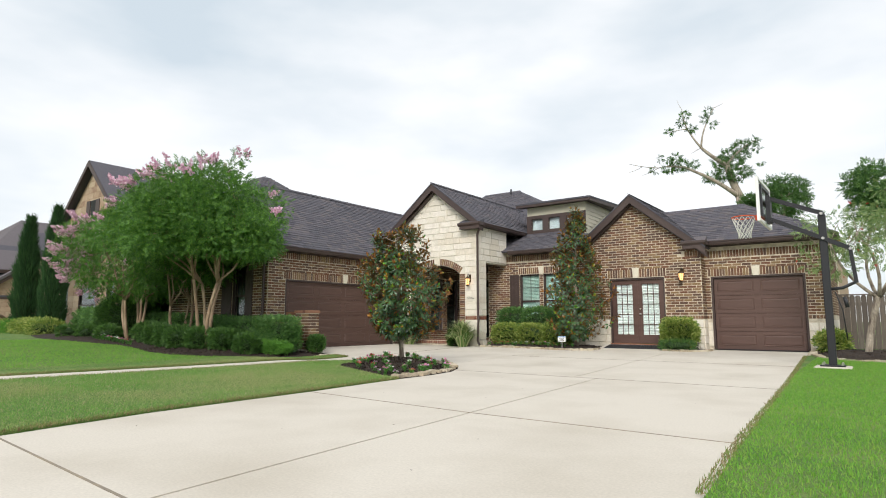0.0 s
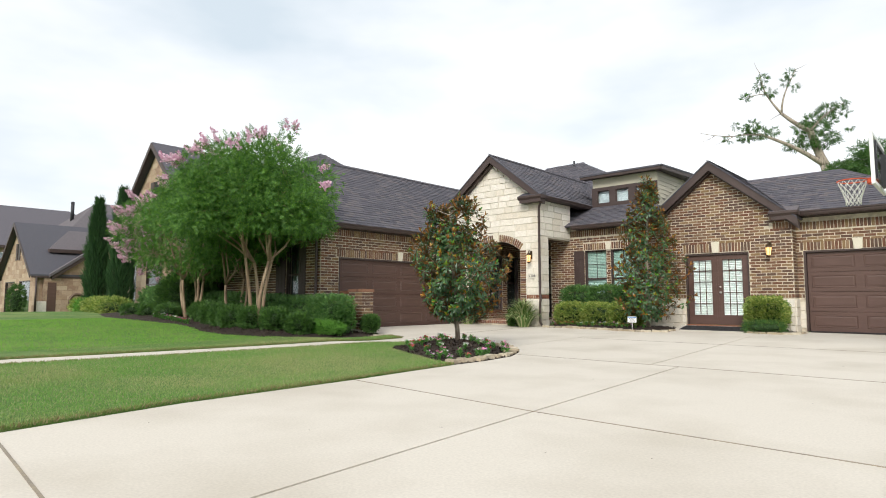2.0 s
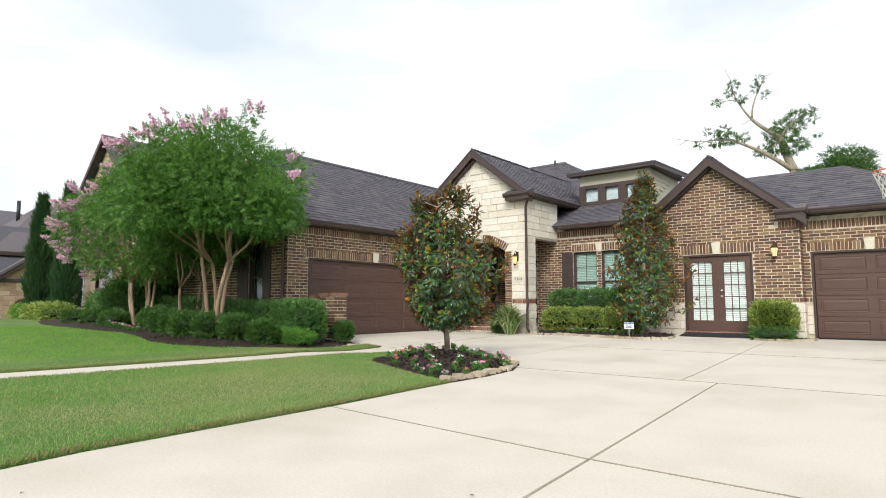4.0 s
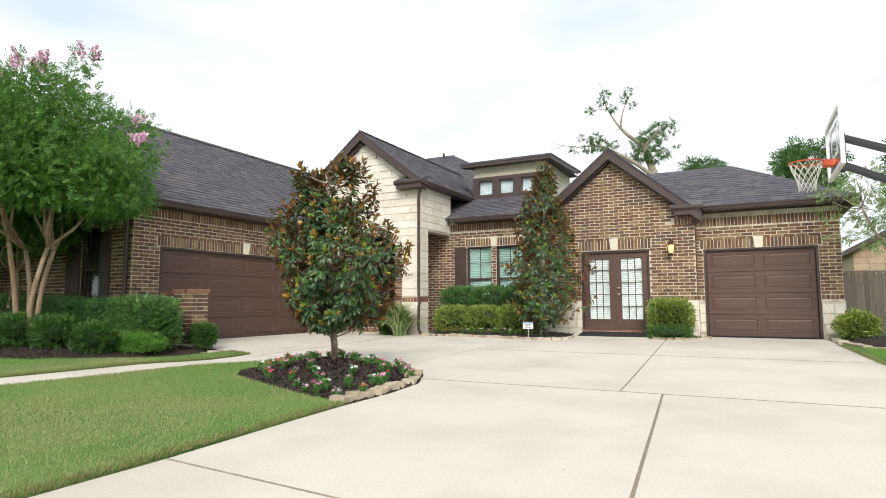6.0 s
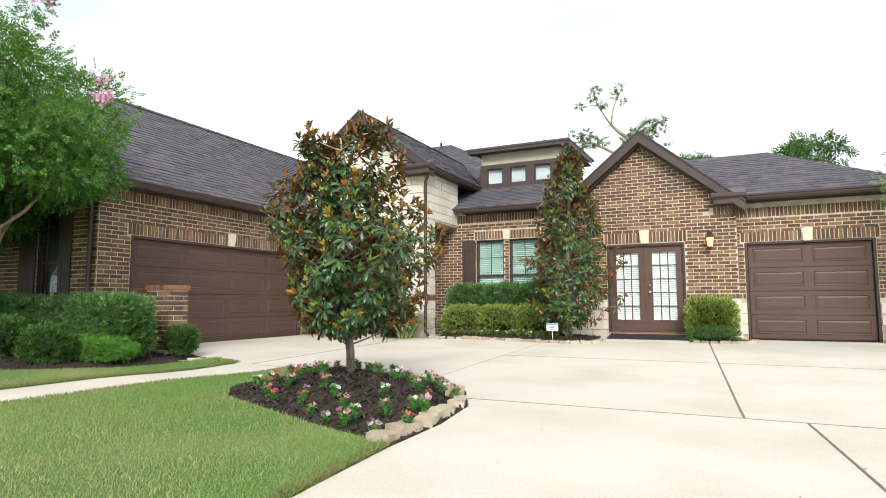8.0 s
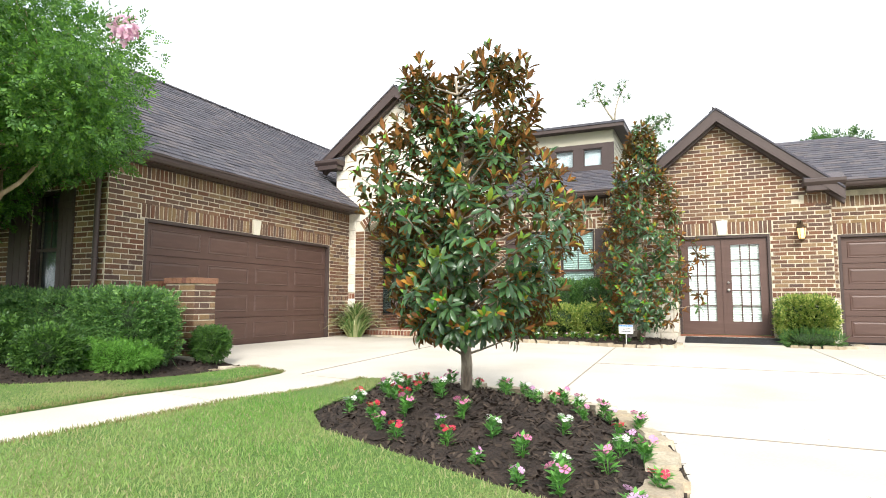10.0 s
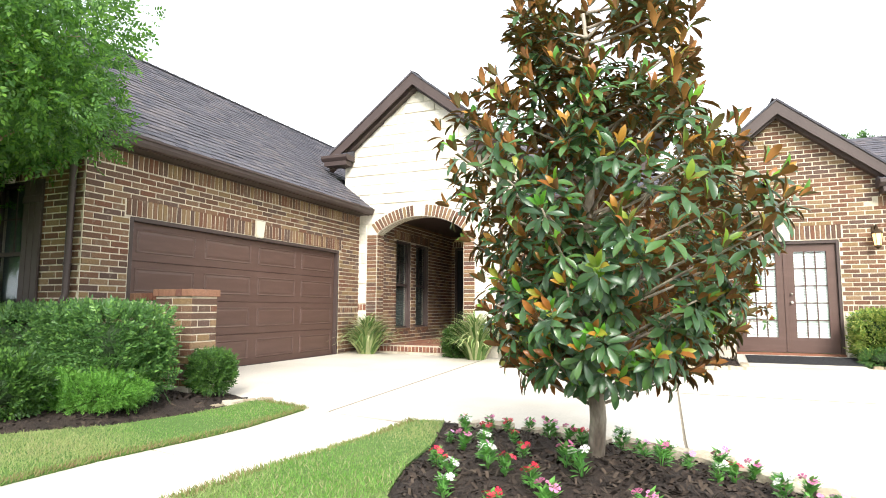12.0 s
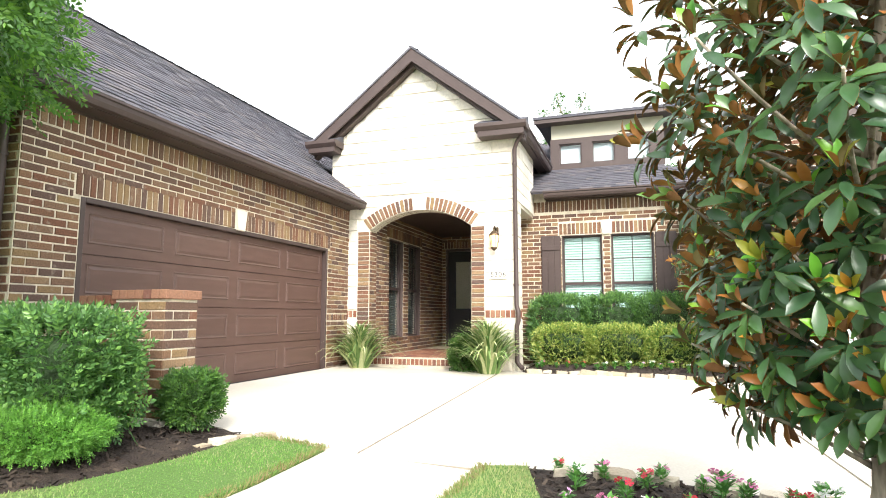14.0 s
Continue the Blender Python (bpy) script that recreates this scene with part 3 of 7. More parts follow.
# double garage wing
m_dg = wall_pose(-14.48, 10.98, 0, 1)
w_dg = wall("wall_garage", m_dg, 0.2, 6.37, -0.1, 3.3, [(0.64, 5.57, -0.2, 2.36)], "brown brick garage wall with cream mortar")
free = lambda z: minus([(0.0, 6.37)], [(0.64, 5.57)] if z < 2.36 else [(0.56, 5.65)] if z < 2.62 else [])
rects = running(0.12, 1.08, free) + running(1.22, 2.98, free) + soldiers(0, 6.37, 2.985, 3.21)
rects += soldiers(0, 0.64, 1.09, 1.21, 0.08) + soldiers(5.57, 6.37, 1.09, 1.21, 0.08)
rects += lintel(w_dg, 0.57, 5.64, 2.37, 2.61)
lay(w_dg, rects, BRICK, limit=300, order=lambda r: r[0])

m_ds = wall_pose(-22.0, 10.98, 1, 0)
SW = (5.78, 6.46)
w_ds = wall("wall_south", m_ds, 0, 7.52, -0.1, 3.3, [(SW[0], SW[1], 0.95, 2.78), (1.2, 2.1, 0.95, 2.78)], "shaded brown brick side wall of the garage wing")
free = lambda z: minus([(0.0, 7.52)], [SW, (1.2, 2.1)] if 0.95 < z < 2.78 else [(SW[0] - 0.06, SW[1] + 0.06), (1.14, 2.16)] if 2.7 < z < 3.0 else [])
rects = running(0.2, 1.08, free) + running(1.22, 2.98, free) + soldiers(0, 7.52, 2.985, 3.21) + soldiers(5.85, 7.52, 1.09, 1.21) + lintel(w_ds, SW[0] - 0.05, SW[1] + 0.05, 2.79, 2.97)
lay(w_ds, rects, BRICK, limit=300, order=lambda r: -r[0])

# gabled room with the french doors
m_fd = wall_pose(-8.2, 18.73, 1, 0)
FD = (1.14, 2.88)
w_fd = wall("wall_gable", m_fd, 0, 3.96, -0.05, 3.3, [(*FD, 0.36, 2.46)], "brown brick gable wall above pale stone base")
bm = bmesh.new()
prism(bm, [(0, 0, 3.3), (3.96, 0, 3.3), (1.98, 0, 3.3 + 1.98 * 0.84)], (0, 0.2, 0))
part("gable_body", bm, MORTAR, w_fd)
slope_f = lambda z: (max(0.0, (z + 0.04 - 3.3) / 0.84), 3.96 - max(0.0, (z + 0.04 - 3.3) / 0.84))
free = lambda z: minus([slope_f(z)], [FD] if 0.36 < z < 2.46 else [(FD[0] - 0.06, FD[1] + 0.06)] if 2.4 < z < 2.76 else [])
rects = [r for r in running(1.28, 4.78, free) if not (r[1] > 2.97 and r[1] < 3.17 and r[0] + r[2] > 3.5)]
rects += soldiers(3.5, 3.96, 2.985, 3.21) + soldiers(0, FD[0], 1.16, 1.27) + soldiers(FD[1], 3.96, 1.16, 1.27) + lintel(w_fd, FD[0] - 0.05, FD[1] + 0.05, 2.47, 2.74)
lay(w_fd, rects, BRICK, limit=300, order=lambda r: -r[0])
stones = running(0.2, 1.15, lambda z: minus([(0, 3.96)], [(FD[0] - 0.02, FD[1] + 0.02)]), 0.42, 0.235, 0.012, 0.3)
lay(w_fd, stones, WHITE_STONE, "stone_block", proud=0.03, uneven=0.008)

m_fr = wall_pose(-4.24, 18.73, 0, 1)
w_fr = wall("wall_return", m_fr, 0.2, 0.46, -0.05, 3.3, [], "narrow brick return beside the garage door")
lay(w_fr, running(1.28, 2.98, lambda z: [(0.0, 0.46)]) + soldiers(0, 0.46, 2.985, 3.21) + soldiers(0, 0.46, 1.16, 1.27), BRICK)
lay(w_fr, running(0.2, 1.15, lambda z: [(0.0, 0.46)], 0.42, 0.235, 0.012, 0.3), WHITE_STONE, "stone_block", proud=0.03)

# single garage
m_sg = wall_pose(-4.24, 19.19, 1, 0)
w_sg = wall("wall_single_garage", m_sg, 0, 3.04, -0.05, 3.4, [(0.15, 2.6, -0.2, 2.42)], "brown brick wall round a single garage door")
free = lambda z: minus([(0.0, 3.04)], [(0.15, 2.6)] if z < 2.42 else [(0.07, 2.68)] if z < 2.68 else [])
rects = running(1.28, 2.98, free) + soldiers(0, 3.04, 2.985, 3.21) + soldiers(0, 0.15, 1.16, 1.27) + soldiers(2.6, 3.04, 1.16, 1.27) + lintel(w_sg, 0.08, 2.67, 2.43, 2.67)
lay(w_sg, rects, BRICK, limit=300)
lay(w_sg, running(0.36, 1.15, lambda z: [(0, 0.15), (2.6, 3.04)], 0.42, 0.235, 0.012, 0.3), WHITE_STONE, "stone_block", proud=0.03)
m_es = wall_pose(-1.2, 19.19, 0, 1)
w_es = wall("wall_east", m_es, 0.2, 7.0, -0.1, 3.4, [], "plain brick side wall")
lay(w_es, running(1.28, 3.2, lambda z: [(0.0, 6.0)]), BRICK, limit=0)
lay(w_es, running(0.2, 1.15, lambda z: [(0, 6.0)], 0.42, 0.235, 0.012, 0.3), WHITE_STONE, "stone_block", proud=0.03)

# wall with the twin windows
m_ww = wall_pose(-11.25, 19.3, 1, 0)
W1, W2 = (0.57, 1.37), (1.53, 2.34)
w_ww = wall("wall_front", m_ww, -0.8, 3.05, -0.05, 3.75, [(*W1, 0.85, 2.8), (*W2, 0.85, 2.8)], "brown brick wall with twin windows")
free = lambda z: minus([(-0.8, 3.05)], [W1, W2] if 0.85 < z < 2.8 else [(W1[0] - 0.06, W2[1] + 0.06)] if 2.78 < z < 3.06 else [])
rects = running(0.2, 3.28, free) + soldiers(-0.8, 3.05, 3.29, 3.52) + lintel(w_ww, W1[0] - 0.05, W2[1] + 0.05, 2.81, 3.05) + soldiers(W1[0], W1[1], 0.76, 0.85) + soldiers(W2[0], W2[1], 0.76, 0.85)
lay(w_ww, rects, BRICK, limit=300, order=lambda r: -r[1])

# white stone portico
PX0, PX1, PY = -14.87, -11.25, 17.35
m_wp = wall_pose(PX0, PY, 1, 0)
AC, AR, A0 = 1.83, 1.0, 2.79
ARC_R = 1.85


def arch(x, half=AR, rise=0.34, spring=A0):
    """Height of a low arch at a distance from its middle."""
    r = (half * half + rise * rise) / (2 * rise)
    return spring + rise - r + math.sqrt(max(0.0, r * r - x * x))


bm = bmesh.new()
WPW = PX1 - PX0
APEX = 4.62 + WPW / 2 * 0.79
prism(bm, [(0, 0, -0.05), (AC - AR, 0, -0.05), (AC - AR, 0, A0), (0, 0, A0)], (0, 0.3, 0))
prism(bm, [(AC + AR, 0, -0.05), (WPW, 0, -0.05), (WPW, 0, A0), (AC + AR, 0, A0)], (0, 0.3, 0))
prism(bm, [(0, 0, A0), (AC - AR, 0, A0), (AC - AR, 0, 3.5), (0, 0, 3.5)], (0, 0.3, 0))
prism(bm, [(AC + AR, 0, A0), (WPW, 0, A0), (WPW, 0, 3.5), (AC + AR, 0, 3.5)], (0, 0.3, 0))
for i in range(16):
    a, b = -AR + i * AR / 8, -AR + (i + 1) * AR / 8
    prism(bm, [(AC + a, 0, arch(a)), (AC + b, 0, arch(b)), (AC + b, 0, 3.5), (AC + a, 0, 3.5)], (0, 0.3, 0))
prism(bm, [(0, 0, 3.5), (WPW, 0, 3.5), (WPW, 0, 4.62), (WPW / 2, 0, APEX), (0, 0, 4.62)], (0, 0.3, 0))
w_wp = part("wall_portico", bm, PALE_MORTAR, None)
w_wp.matrix_basis = m_wp
structure(w_wp, "white limestone gable wall with an arched brick-trimmed entry", "wall")


def over_arch(z):
    out = AR + 0.245
    if z < A0 + 0.1:
        return [(AC - out, AC + out)]
    h = [x for x in np.linspace(0, out, 60) if arch(x, out, 0.55, A0 + 0.1) > z - 0.1]
    return [(AC - max(h), AC + max(h))] if h else []


def portico_span(z):
    t = max(0.0, (z + 0.12 - 4.62) / 0.79)
    return minus([(t, WPW - t)], over_arch(z))


lay(w_wp, running(1.29, APEX - 0.05, portico_span, 0.55, 0.215, 0.009, 0.45) + running(0.22, 1.13, portico_span, 0.42, 0.235, 0.009, 0.3), WHITE_STONE, "stone_block", proud=0.02, uneven=0.008)
rects = []
for a, b in minus([(0, WPW)], [(AC - AR - 0.245, AC + AR + 0.245)]):
    rects += soldiers(a, b, 1.14, 1.28, 0.085)
lay(w_wp, rects, RED_BRICK, proud=0.016)
jamb = [(AC - AR - 0.24, z, 0.235, 0.07) for z in np.arange(0.3, A0 - 0.02, 0.08)] + [(AC + AR + 0.006, z, 0.235, 0.07) for z in np.arange(0.3, A0 - 0.02, 0.08)]
lay(w_wp, jamb, BRICK, proud=0.016)
r_in = (AR * AR + 0.34 * 0.34) / 0.68
half_turn = math.asin(AR / r_in)
n_v = 27
for i in range(n_v):
    if abs(i - n_v // 2) <= 1:
        continue
    t = -half_turn + (i + 0.5) * 2 * half_turn / n_v
    ob = new("brick", brick_mesh(0.07, 0.235, BRICK, 0.016))
    ob.parent = w_wp
    ob.matrix_basis = Matrix.Translation((AC, 0, A0 + 0.34 - r_in)) @ Matrix.Rotation(t, 4, "Y") @ Matrix.Translation((-0.035, 0, r_in + 0.006))
keystone(w_wp, AC, arch(0) - 0.01, arch(0) + 0.29, 0.17, 0.25)
for nm, xx, yy, uy in (("arch_reveal", PX0 + AC - AR, PY, 1), ("arch_reveal", PX0 + AC + AR, PY + 0.3, -1)):
    rv = structure(new(nm), "brick reveal of the entry arch", "arch reveal")
    rv.matrix_basis = wall_pose(xx, yy, 0, uy)
    lay(rv, running(0.3, A0, lambda z: [(0.0, 0.3)], 0.2), BRICK, proud=0.012)
    part("bed", box((0, -0.003, 0.2), (0.3, 0.004, A0)), MORTAR, rv)
under = thing("arch_lining", m_wp, "brick lining under the entry arch", "arch lining", kind="structure")
for y in (0.0, 0.1, 0.2):
    for i in range(14):
        t = -half_turn + (i + 0.5) * 2 * half_turn / 14
        ob = new("brick", brick_mesh(0.13, 0.09, BRICK, 0.006))
        ob.parent = under
        ob.matrix_basis = Matrix.Translation((AC, 0, A0 + 0.34 - r_in)) @ Matrix.Rotation(t, 4, "Y") @ Matrix.Translation((-0.065, y, r_in)) @ Matrix.Rotation(radians(-90), 4, "X")

# portico flank: upper wall on a corner pillar, open below
m_pf = wall_pose(PX1, PY, 0, 1)
w_pf = wall("wall_portico_flank", m_pf, 0.3, 1.95, -0.05, 4.6, [(0.5, 1.95, -0.1, 3.18)], "white limestone flank of the portico above an open bay", PALE_MORTAR, 0.3)
flank = lambda z: [(0.0, 1.95)] if z > 3.18 else [(0.0, 0.5)]
lay(w_pf, running(1.29, 4.6, flank, 0.5, 0.215, 0.007, 0.4) + running(0.22, 1.13, flank, 0.42, 0.235, 0.01, 0.3), WHITE_STONE, "stone_block", proud=0.022, uneven=0.006)
lay(w_pf, soldiers(0, 0.5, 1.14, 1.28, 0.085), RED_BRICK, proud=0.016)
m_pw = wall_pose(PX0, 24.0, 0, -1)
wall("wall_portico_west", m_pw, 0, 6.35, 3.0, 4.5, [], "white stone portico wall above the garage roof", WHITE_STONE)

# entry porch
PL, PB = -14.04, 21.7
m_pl = wall_pose(PL, PY + 0.3, 0, 1)
PWIN = [(0.62, 1.38, 0.72, 2.76), (1.68, 2.42, 0.72, 2.76)]
w_pl = wall("wall_porch", m_pl, 0, PB - PY - 0.3, 0.2, 3.3, PWIN, "shaded brick porch wall with two tall windows")
free = lambda z: minus([(0.0, PB - PY - 0.3)], [(a, b) for a, b, c, d in PWIN] if 0.72 < z < 2.76 else [(0.5, 2.54)] if 2.7 < z < 3.0 else [])
lay(w_pl, running(0.42, 3.25, free) + soldiers(0.5, 2.54, 2.77, 2.99) + soldiers(0.62, 1.38, 0.64, 0.72) + soldiers(1.68, 2.42, 0.64, 0.72), BRICK, limit=300)
m_pb = wall_pose(PL, PB, 1, 0)
w_pb = wall("wall_porch_back", m_pb, 0, 2.2, 0.2, 3.3, [(0.1, 1.12, 0.3, 2.9)], "shaded brick wall round the front door")
lay(w_pb, running(0.42, 3.25, lambda z: minus([(0.0, 2.2)], [(0.1, 1.12)] if z < 2.9 else [(0.06, 1.16)] if z < 3.1 else [])) + soldiers(0.06, 1.16, 2.9, 3.12), BRICK)
m_pr = wall_pose(-12.05, PB, 0, -1)
w_pr = wall("wall_porch_inner", m_pr, 0, PB - 19.5, 0.2, 3.3, [], "shaded brick inner wall of the porch")
lay(w_pr, running(0.42, 3.25, lambda z: [(0.0, PB - 19.5)]), BRICK, limit=100)
structure(part("ceiling", box((PL, PY + 0.3, 3.2), (-11.5, PB, 3.28)), TRIM, None), "dark painted porch ceiling", "ceiling")
porch = structure(part("porch_floor", box((PL, PY + 0.02, 0.1), (-12.04, PB, 0.405)), MORTAR, None), "raised porch floor paved in red-brown brick", "porch floor")
for i in range(13):
    for k in range(12):
        x, y = PL + 0.01 + k * 0.165, PY + 0.16 + i * 0.21
        ob = new("paver", brick_mesh(0.152, 0.19, RED_BRICK, 0.008, "paver"))
        ob.parent = porch
        ob.matrix_basis = Matrix.Translation((x, y + 0.19, 0.405)) @ Matrix.Rotation(radians(-90), 4, "X")
for k in range(24):
    ob = new("edge_brick", brick_mesh(0.07, 0.11, RED_BRICK, 0.016, "edge_brick"))
    ob.parent = porch
    ob.location = (PL + 0.02 + k * 0.0825, PY + 0.02, 0.29)

# ---- roofs ----
SHINGLE_FACES = [(0, 1, 2, 3), (4, 5, 1, 0), (5, 6, 2, 1), (7, 4, 0, 3)]


def roof_plane(name, pts, label, limit=0, tabs=True, mat=SHINGLE):
    """A shingled slope. The first two points are its eave."""
    p = [Vector(q) for q in pts]
    u = (p[1] - p[0]).normalized()
    n = u.cross(p[2] - p[1]).normalized()
    if n.z < 0:
        n = -n
    s = n.cross(u)
    m = Matrix((u, s, n)).transposed().to_4x4()
    m.translation = p[0]
    flat = [((q - p[0]).dot(u), (q - p[0]).dot(s)) for q in p]
    bm = bmesh.new()
    prism(bm, [(a, b, -0.05) for a, b in flat], (0, 0, 0.046))
    ob = part(name, bm, mat, None)
    ob.matrix_basis = m
    structure(ob, label, "roof")
    if not tabs:
        return ob
    top, rects, e = max(b for a, b in flat), [], 0.145
    k = 0
    while k * e < top:
        mid = min(k * e + e * 0.5, top - 0.001)
        hits = [a0 + (a1 - a0) * (mid - b0) / (b1 - b0) for (a0, b0), (a1, b1) in zip(flat, flat[1:] + flat[:1]) if (b0 > mid) != (b1 > mid)]
        if len(hits) >= 2:
            lo, hi = min(hits), max(hits)
            x = lo - rng.uniform(0, 0.25)
            while x < hi:
                w = rng.choice([0.14, 0.2, 0.26, 0.33])
                a, b = max(lo, x), min(hi, x + w)
                if b - a > 0.03:
                    rects.append((a, k * e - 0.01, b - a, rng.uniform(0.01, 0.022)))
                x += w
        k += 1

    def geo(x, y, w, t):
        return [(x, y, t), (x + w, y, t), (x + w, y + e + 0.02, 0.003), (x, y + e + 0.02, 0.003), (x, y, -0.01), (x + w, y, -0.01), (x + w, y + e + 0.02, -0.01), (x, y + e + 0.02, -0.01)]
    rects.sort(key=lambda r: r[0] + r[1])
    cache = {}
    for x, y, w, t in rects[:limit]:
        key = (round(w, 2), round(t, 3))
        if key not in cache:
            cache[key] = mesh_of("shingle", geo(0, 0, *key), SHINGLE_FACES, mat)
        one = new("shingle", cache[key])
        one.parent = ob
        one.location = (x, y, 0)
    vs, fs = [], []
    for r in rects[limit:]:
        fs += [tuple(i + len(vs) for i in q) for q in SHINGLE_FACES]
        vs += geo(*r)
    if vs:
        one = new("shingle_field", mesh_of("shingle_field", vs, fs, mat))
        one.parent = ob
        one["kind"] = "stuff"
    return ob


def ridge_cap(p0, p1):
    """Overlapping cap shingles along a ridge or hip."""
    p0, p1 = Vector(p0), Vector(p1)
    d = p1 - p0
    n = max(1, int(d.length / 0.22))
    bm = bmesh.new()
    u = d.normalized()
    side = u.cross((0, 0, 1)).normalized()
    for i in range(n):
        a, b = p0 + d * (i / n), p0 + d * ((i + 1.25) / n)
        a0, b0 = a + Vector((0, 0, 0.03)), b + Vector((0, 0, 0.012))
        w = 0.13
        q = [a0, a0 + side * w - Vector((0, 0, 0.085)), b0 + side * w - Vector((0, 0, 0.085)), b0, b0 - side * w - Vector((0, 0, 0.085)), a0 - side * w - Vector((0, 0, 0.085))]
        v = [bm.verts.new(x) for x in q]
        bm.faces.new((v[0], v[1], v[2], v[3]))
        bm.faces.new((v[0], v[3], v[4], v[5]))
    ob = part("ridge_cap", bm, SHINGLE, None)
    return structure(ob, "dark overlapping ridge cap shingles", "roof ridge")


DS = 0.78
EX, EZ = -14.13, 3.33
ROOF = "dark grey asphalt shingle roof slope"
RX, RZ, RY0 = -17.5, 3.33 + 0.78 * 3.37, 12.7
roof_plane("roof_garage", [(EX, 10.66, EZ), (EX, 17.32, EZ), (-17.5, 17.32, RZ), (RX, RY0, RZ)], ROOF, limit=300)
roof_plane("roof_garage_back", [(-15.15, 17.32, EZ + 1.02 * DS), (-15.15, 27.0, EZ + 1.02 * DS), (RX, 27.0, RZ), (RX, 17.32, RZ)], ROOF)
roof_plane("roof_garage_south", [(-20.87, 10.66, EZ), (EX, 10.66, EZ), (RX, RY0, RZ)], ROOF)
roof_plane("roof_garage_west", [(-20.87, 27.0, EZ), (-20.87, 10.66, EZ), (RX, RY0, RZ), (RX, 27.0, RZ)], ROOF, tabs=False)
ridge_cap((RX, RY0, RZ), (RX, 27.0, RZ))
ridge_cap((EX, 10.66, EZ), (RX, RY0, RZ))
# higher roof behind the garage wing
roof_plane("roof_rear", [(-19.8, 13.6, 4.9), (-19.8, 22.2, 4.9), (-24.0, 18.1, 8.15), (-24.0, 17.7, 8.15)], ROOF)
roof_plane("roof_rear_south", [(-29.4, 13.6, 4.9), (-19.8, 13.6, 4.9), (-24.0, 17.7, 8.15), (-25.2, 17.7, 8.15)], ROOF)
roof_plane("roof_rear_west", [(-29.4, 22.2, 4.9), (-29.4, 13.6, 4.9), (-25.2, 17.7, 8.15), (-25.2, 18.1, 8.15)], ROOF, tabs=False)
# main roof
MS, MY, MZ = 0.5, 18.92, 3.66
RYM, RZM = 27.9, 3.66 + 0.5 * 8.98
roof_plane("roof_main", [(-17.6, MY, MZ), (-7.4, MY, MZ), (-15.4, RYM, RZM), (-17.6, RYM, RZM)], ROOF, limit=0)
roof_plane("roof_main_east", [(-7.4, MY, MZ), (-7.4, 36.0, MZ), (-15.4, RYM + 0.01, RZM)], ROOF, tabs=False)
roof_plane("roof_main_back", [(-7.4, 36.8, MZ), (-17.6, 36.8, MZ), (-17.6, RYM, RZM), (-15.4, RYM, RZM)], ROOF, tabs=False)
ridge_cap((-17.6, RYM, RZM), (-15.4, RYM, RZM))
# portico roof
PR, PS = -13.1, 0.79
PEX = 2.08
PRZ = APEX + 0.13
for sg, nm in ((1, "roof_portico"), (-1, "roof_portico_west")):
    x1 = PR + sg * PEX
    pts = [(x1, 17.1, PRZ - PEX * PS), (x1, 20.7, PRZ - PEX * PS), (PR, 25.0, PRZ), (PR, 17.1, PRZ)]
    roof_plane(nm, pts, ROOF, tabs=sg > 0)
ridge_cap((PR, 17.1, PRZ), (PR, 24.5, PRZ))
# french door gable roof
FR, FS, FE = -6.22, 0.84, 2.16
FRZ = 3.3 + 1.98 * 0.84 + 0.14
for sg, nm in ((1, "roof_gable_east"), (-1, "roof_gable_west")):
    x1 = FR + sg * FE
    roof_plane(nm, [(x1, 18.5, FRZ - FE * FS), (x1, 22.5, FRZ - FE * FS), (FR, 22.5, FRZ), (FR, 18.5, FRZ)], ROOF)
ridge_cap((FR, 18.5, FRZ), (FR, 22.5, FRZ))
# single garage hip roof
SE, SY, SZ, SS = -0.85, 18.82, 3.47, 0.58
SRY = 21.25
SRZ = SZ + SS * (SRY - SY)
roof_plane("roof_single_garage", [(-6.0, SY, SZ), (SE, SY, SZ), (-3.38, SRY, SRZ), (-6.0, SRY, SRZ)], ROOF, limit=0)
roof_plane("roof_single_east", [(SE, SY, SZ), (SE, 23.7, SZ), (-3.38, SRY, SRZ)], ROOF)
roof_plane("roof_single_back", [(SE, 23.7, SZ), (-6.0, 23.7, SZ), (-6.0, SRY, SRZ), (-3.38, SRY, SRZ)], ROOF, tabs=False)
ridge_cap((-6.0, SRY, SRZ), (-3.38, SRY, SRZ))
ridge_cap((SE, SY, SZ), (-3.38, SRY, SRZ))


# ---- eaves, gutters and rakes ----
def gutter(p0, p1, inward, depth=0.36, drop=0.13, label="dark brown eave with a moulded gutter"):
    """A boxed eave with a shaped gutter in front; inward points to the wall."""
    a, b = Vector(p0), Vector(p1)
    inn = Vector(inward).normalized()
    eave = structure(new("eave"), label, "eave")

    def run(name, prof):
        bm = bmesh.new()
        prism(bm, [a + inn * q[0] + Vector((0, 0, q[1])) for q in prof], b - a)
        part(name, bm, TRIM, eave)
    run("gutter", [(0.0, 0.0), (0.0, -0.025), (0.02, -0.035), (0.025, -0.075), (0.05, -0.12), (0.125, -0.12), (0.125, -0.015), (0.03, 0.0)])
    run("fascia", [(0.13, 0.02), (0.13, -drop), (0.16, -drop), (0.16, 0.02)])
    run("soffit", [(0.16, -drop + 0.03), (0.16, -drop + 0.01), (depth, -drop + 0.01), (depth, -drop + 0.03)])
    run("frieze", [(depth - 0.03, -drop + 0.008), (depth - 0.03, -drop - 0.012), (depth, -drop - 0.012), (depth, -drop + 0.008)])
    return eave


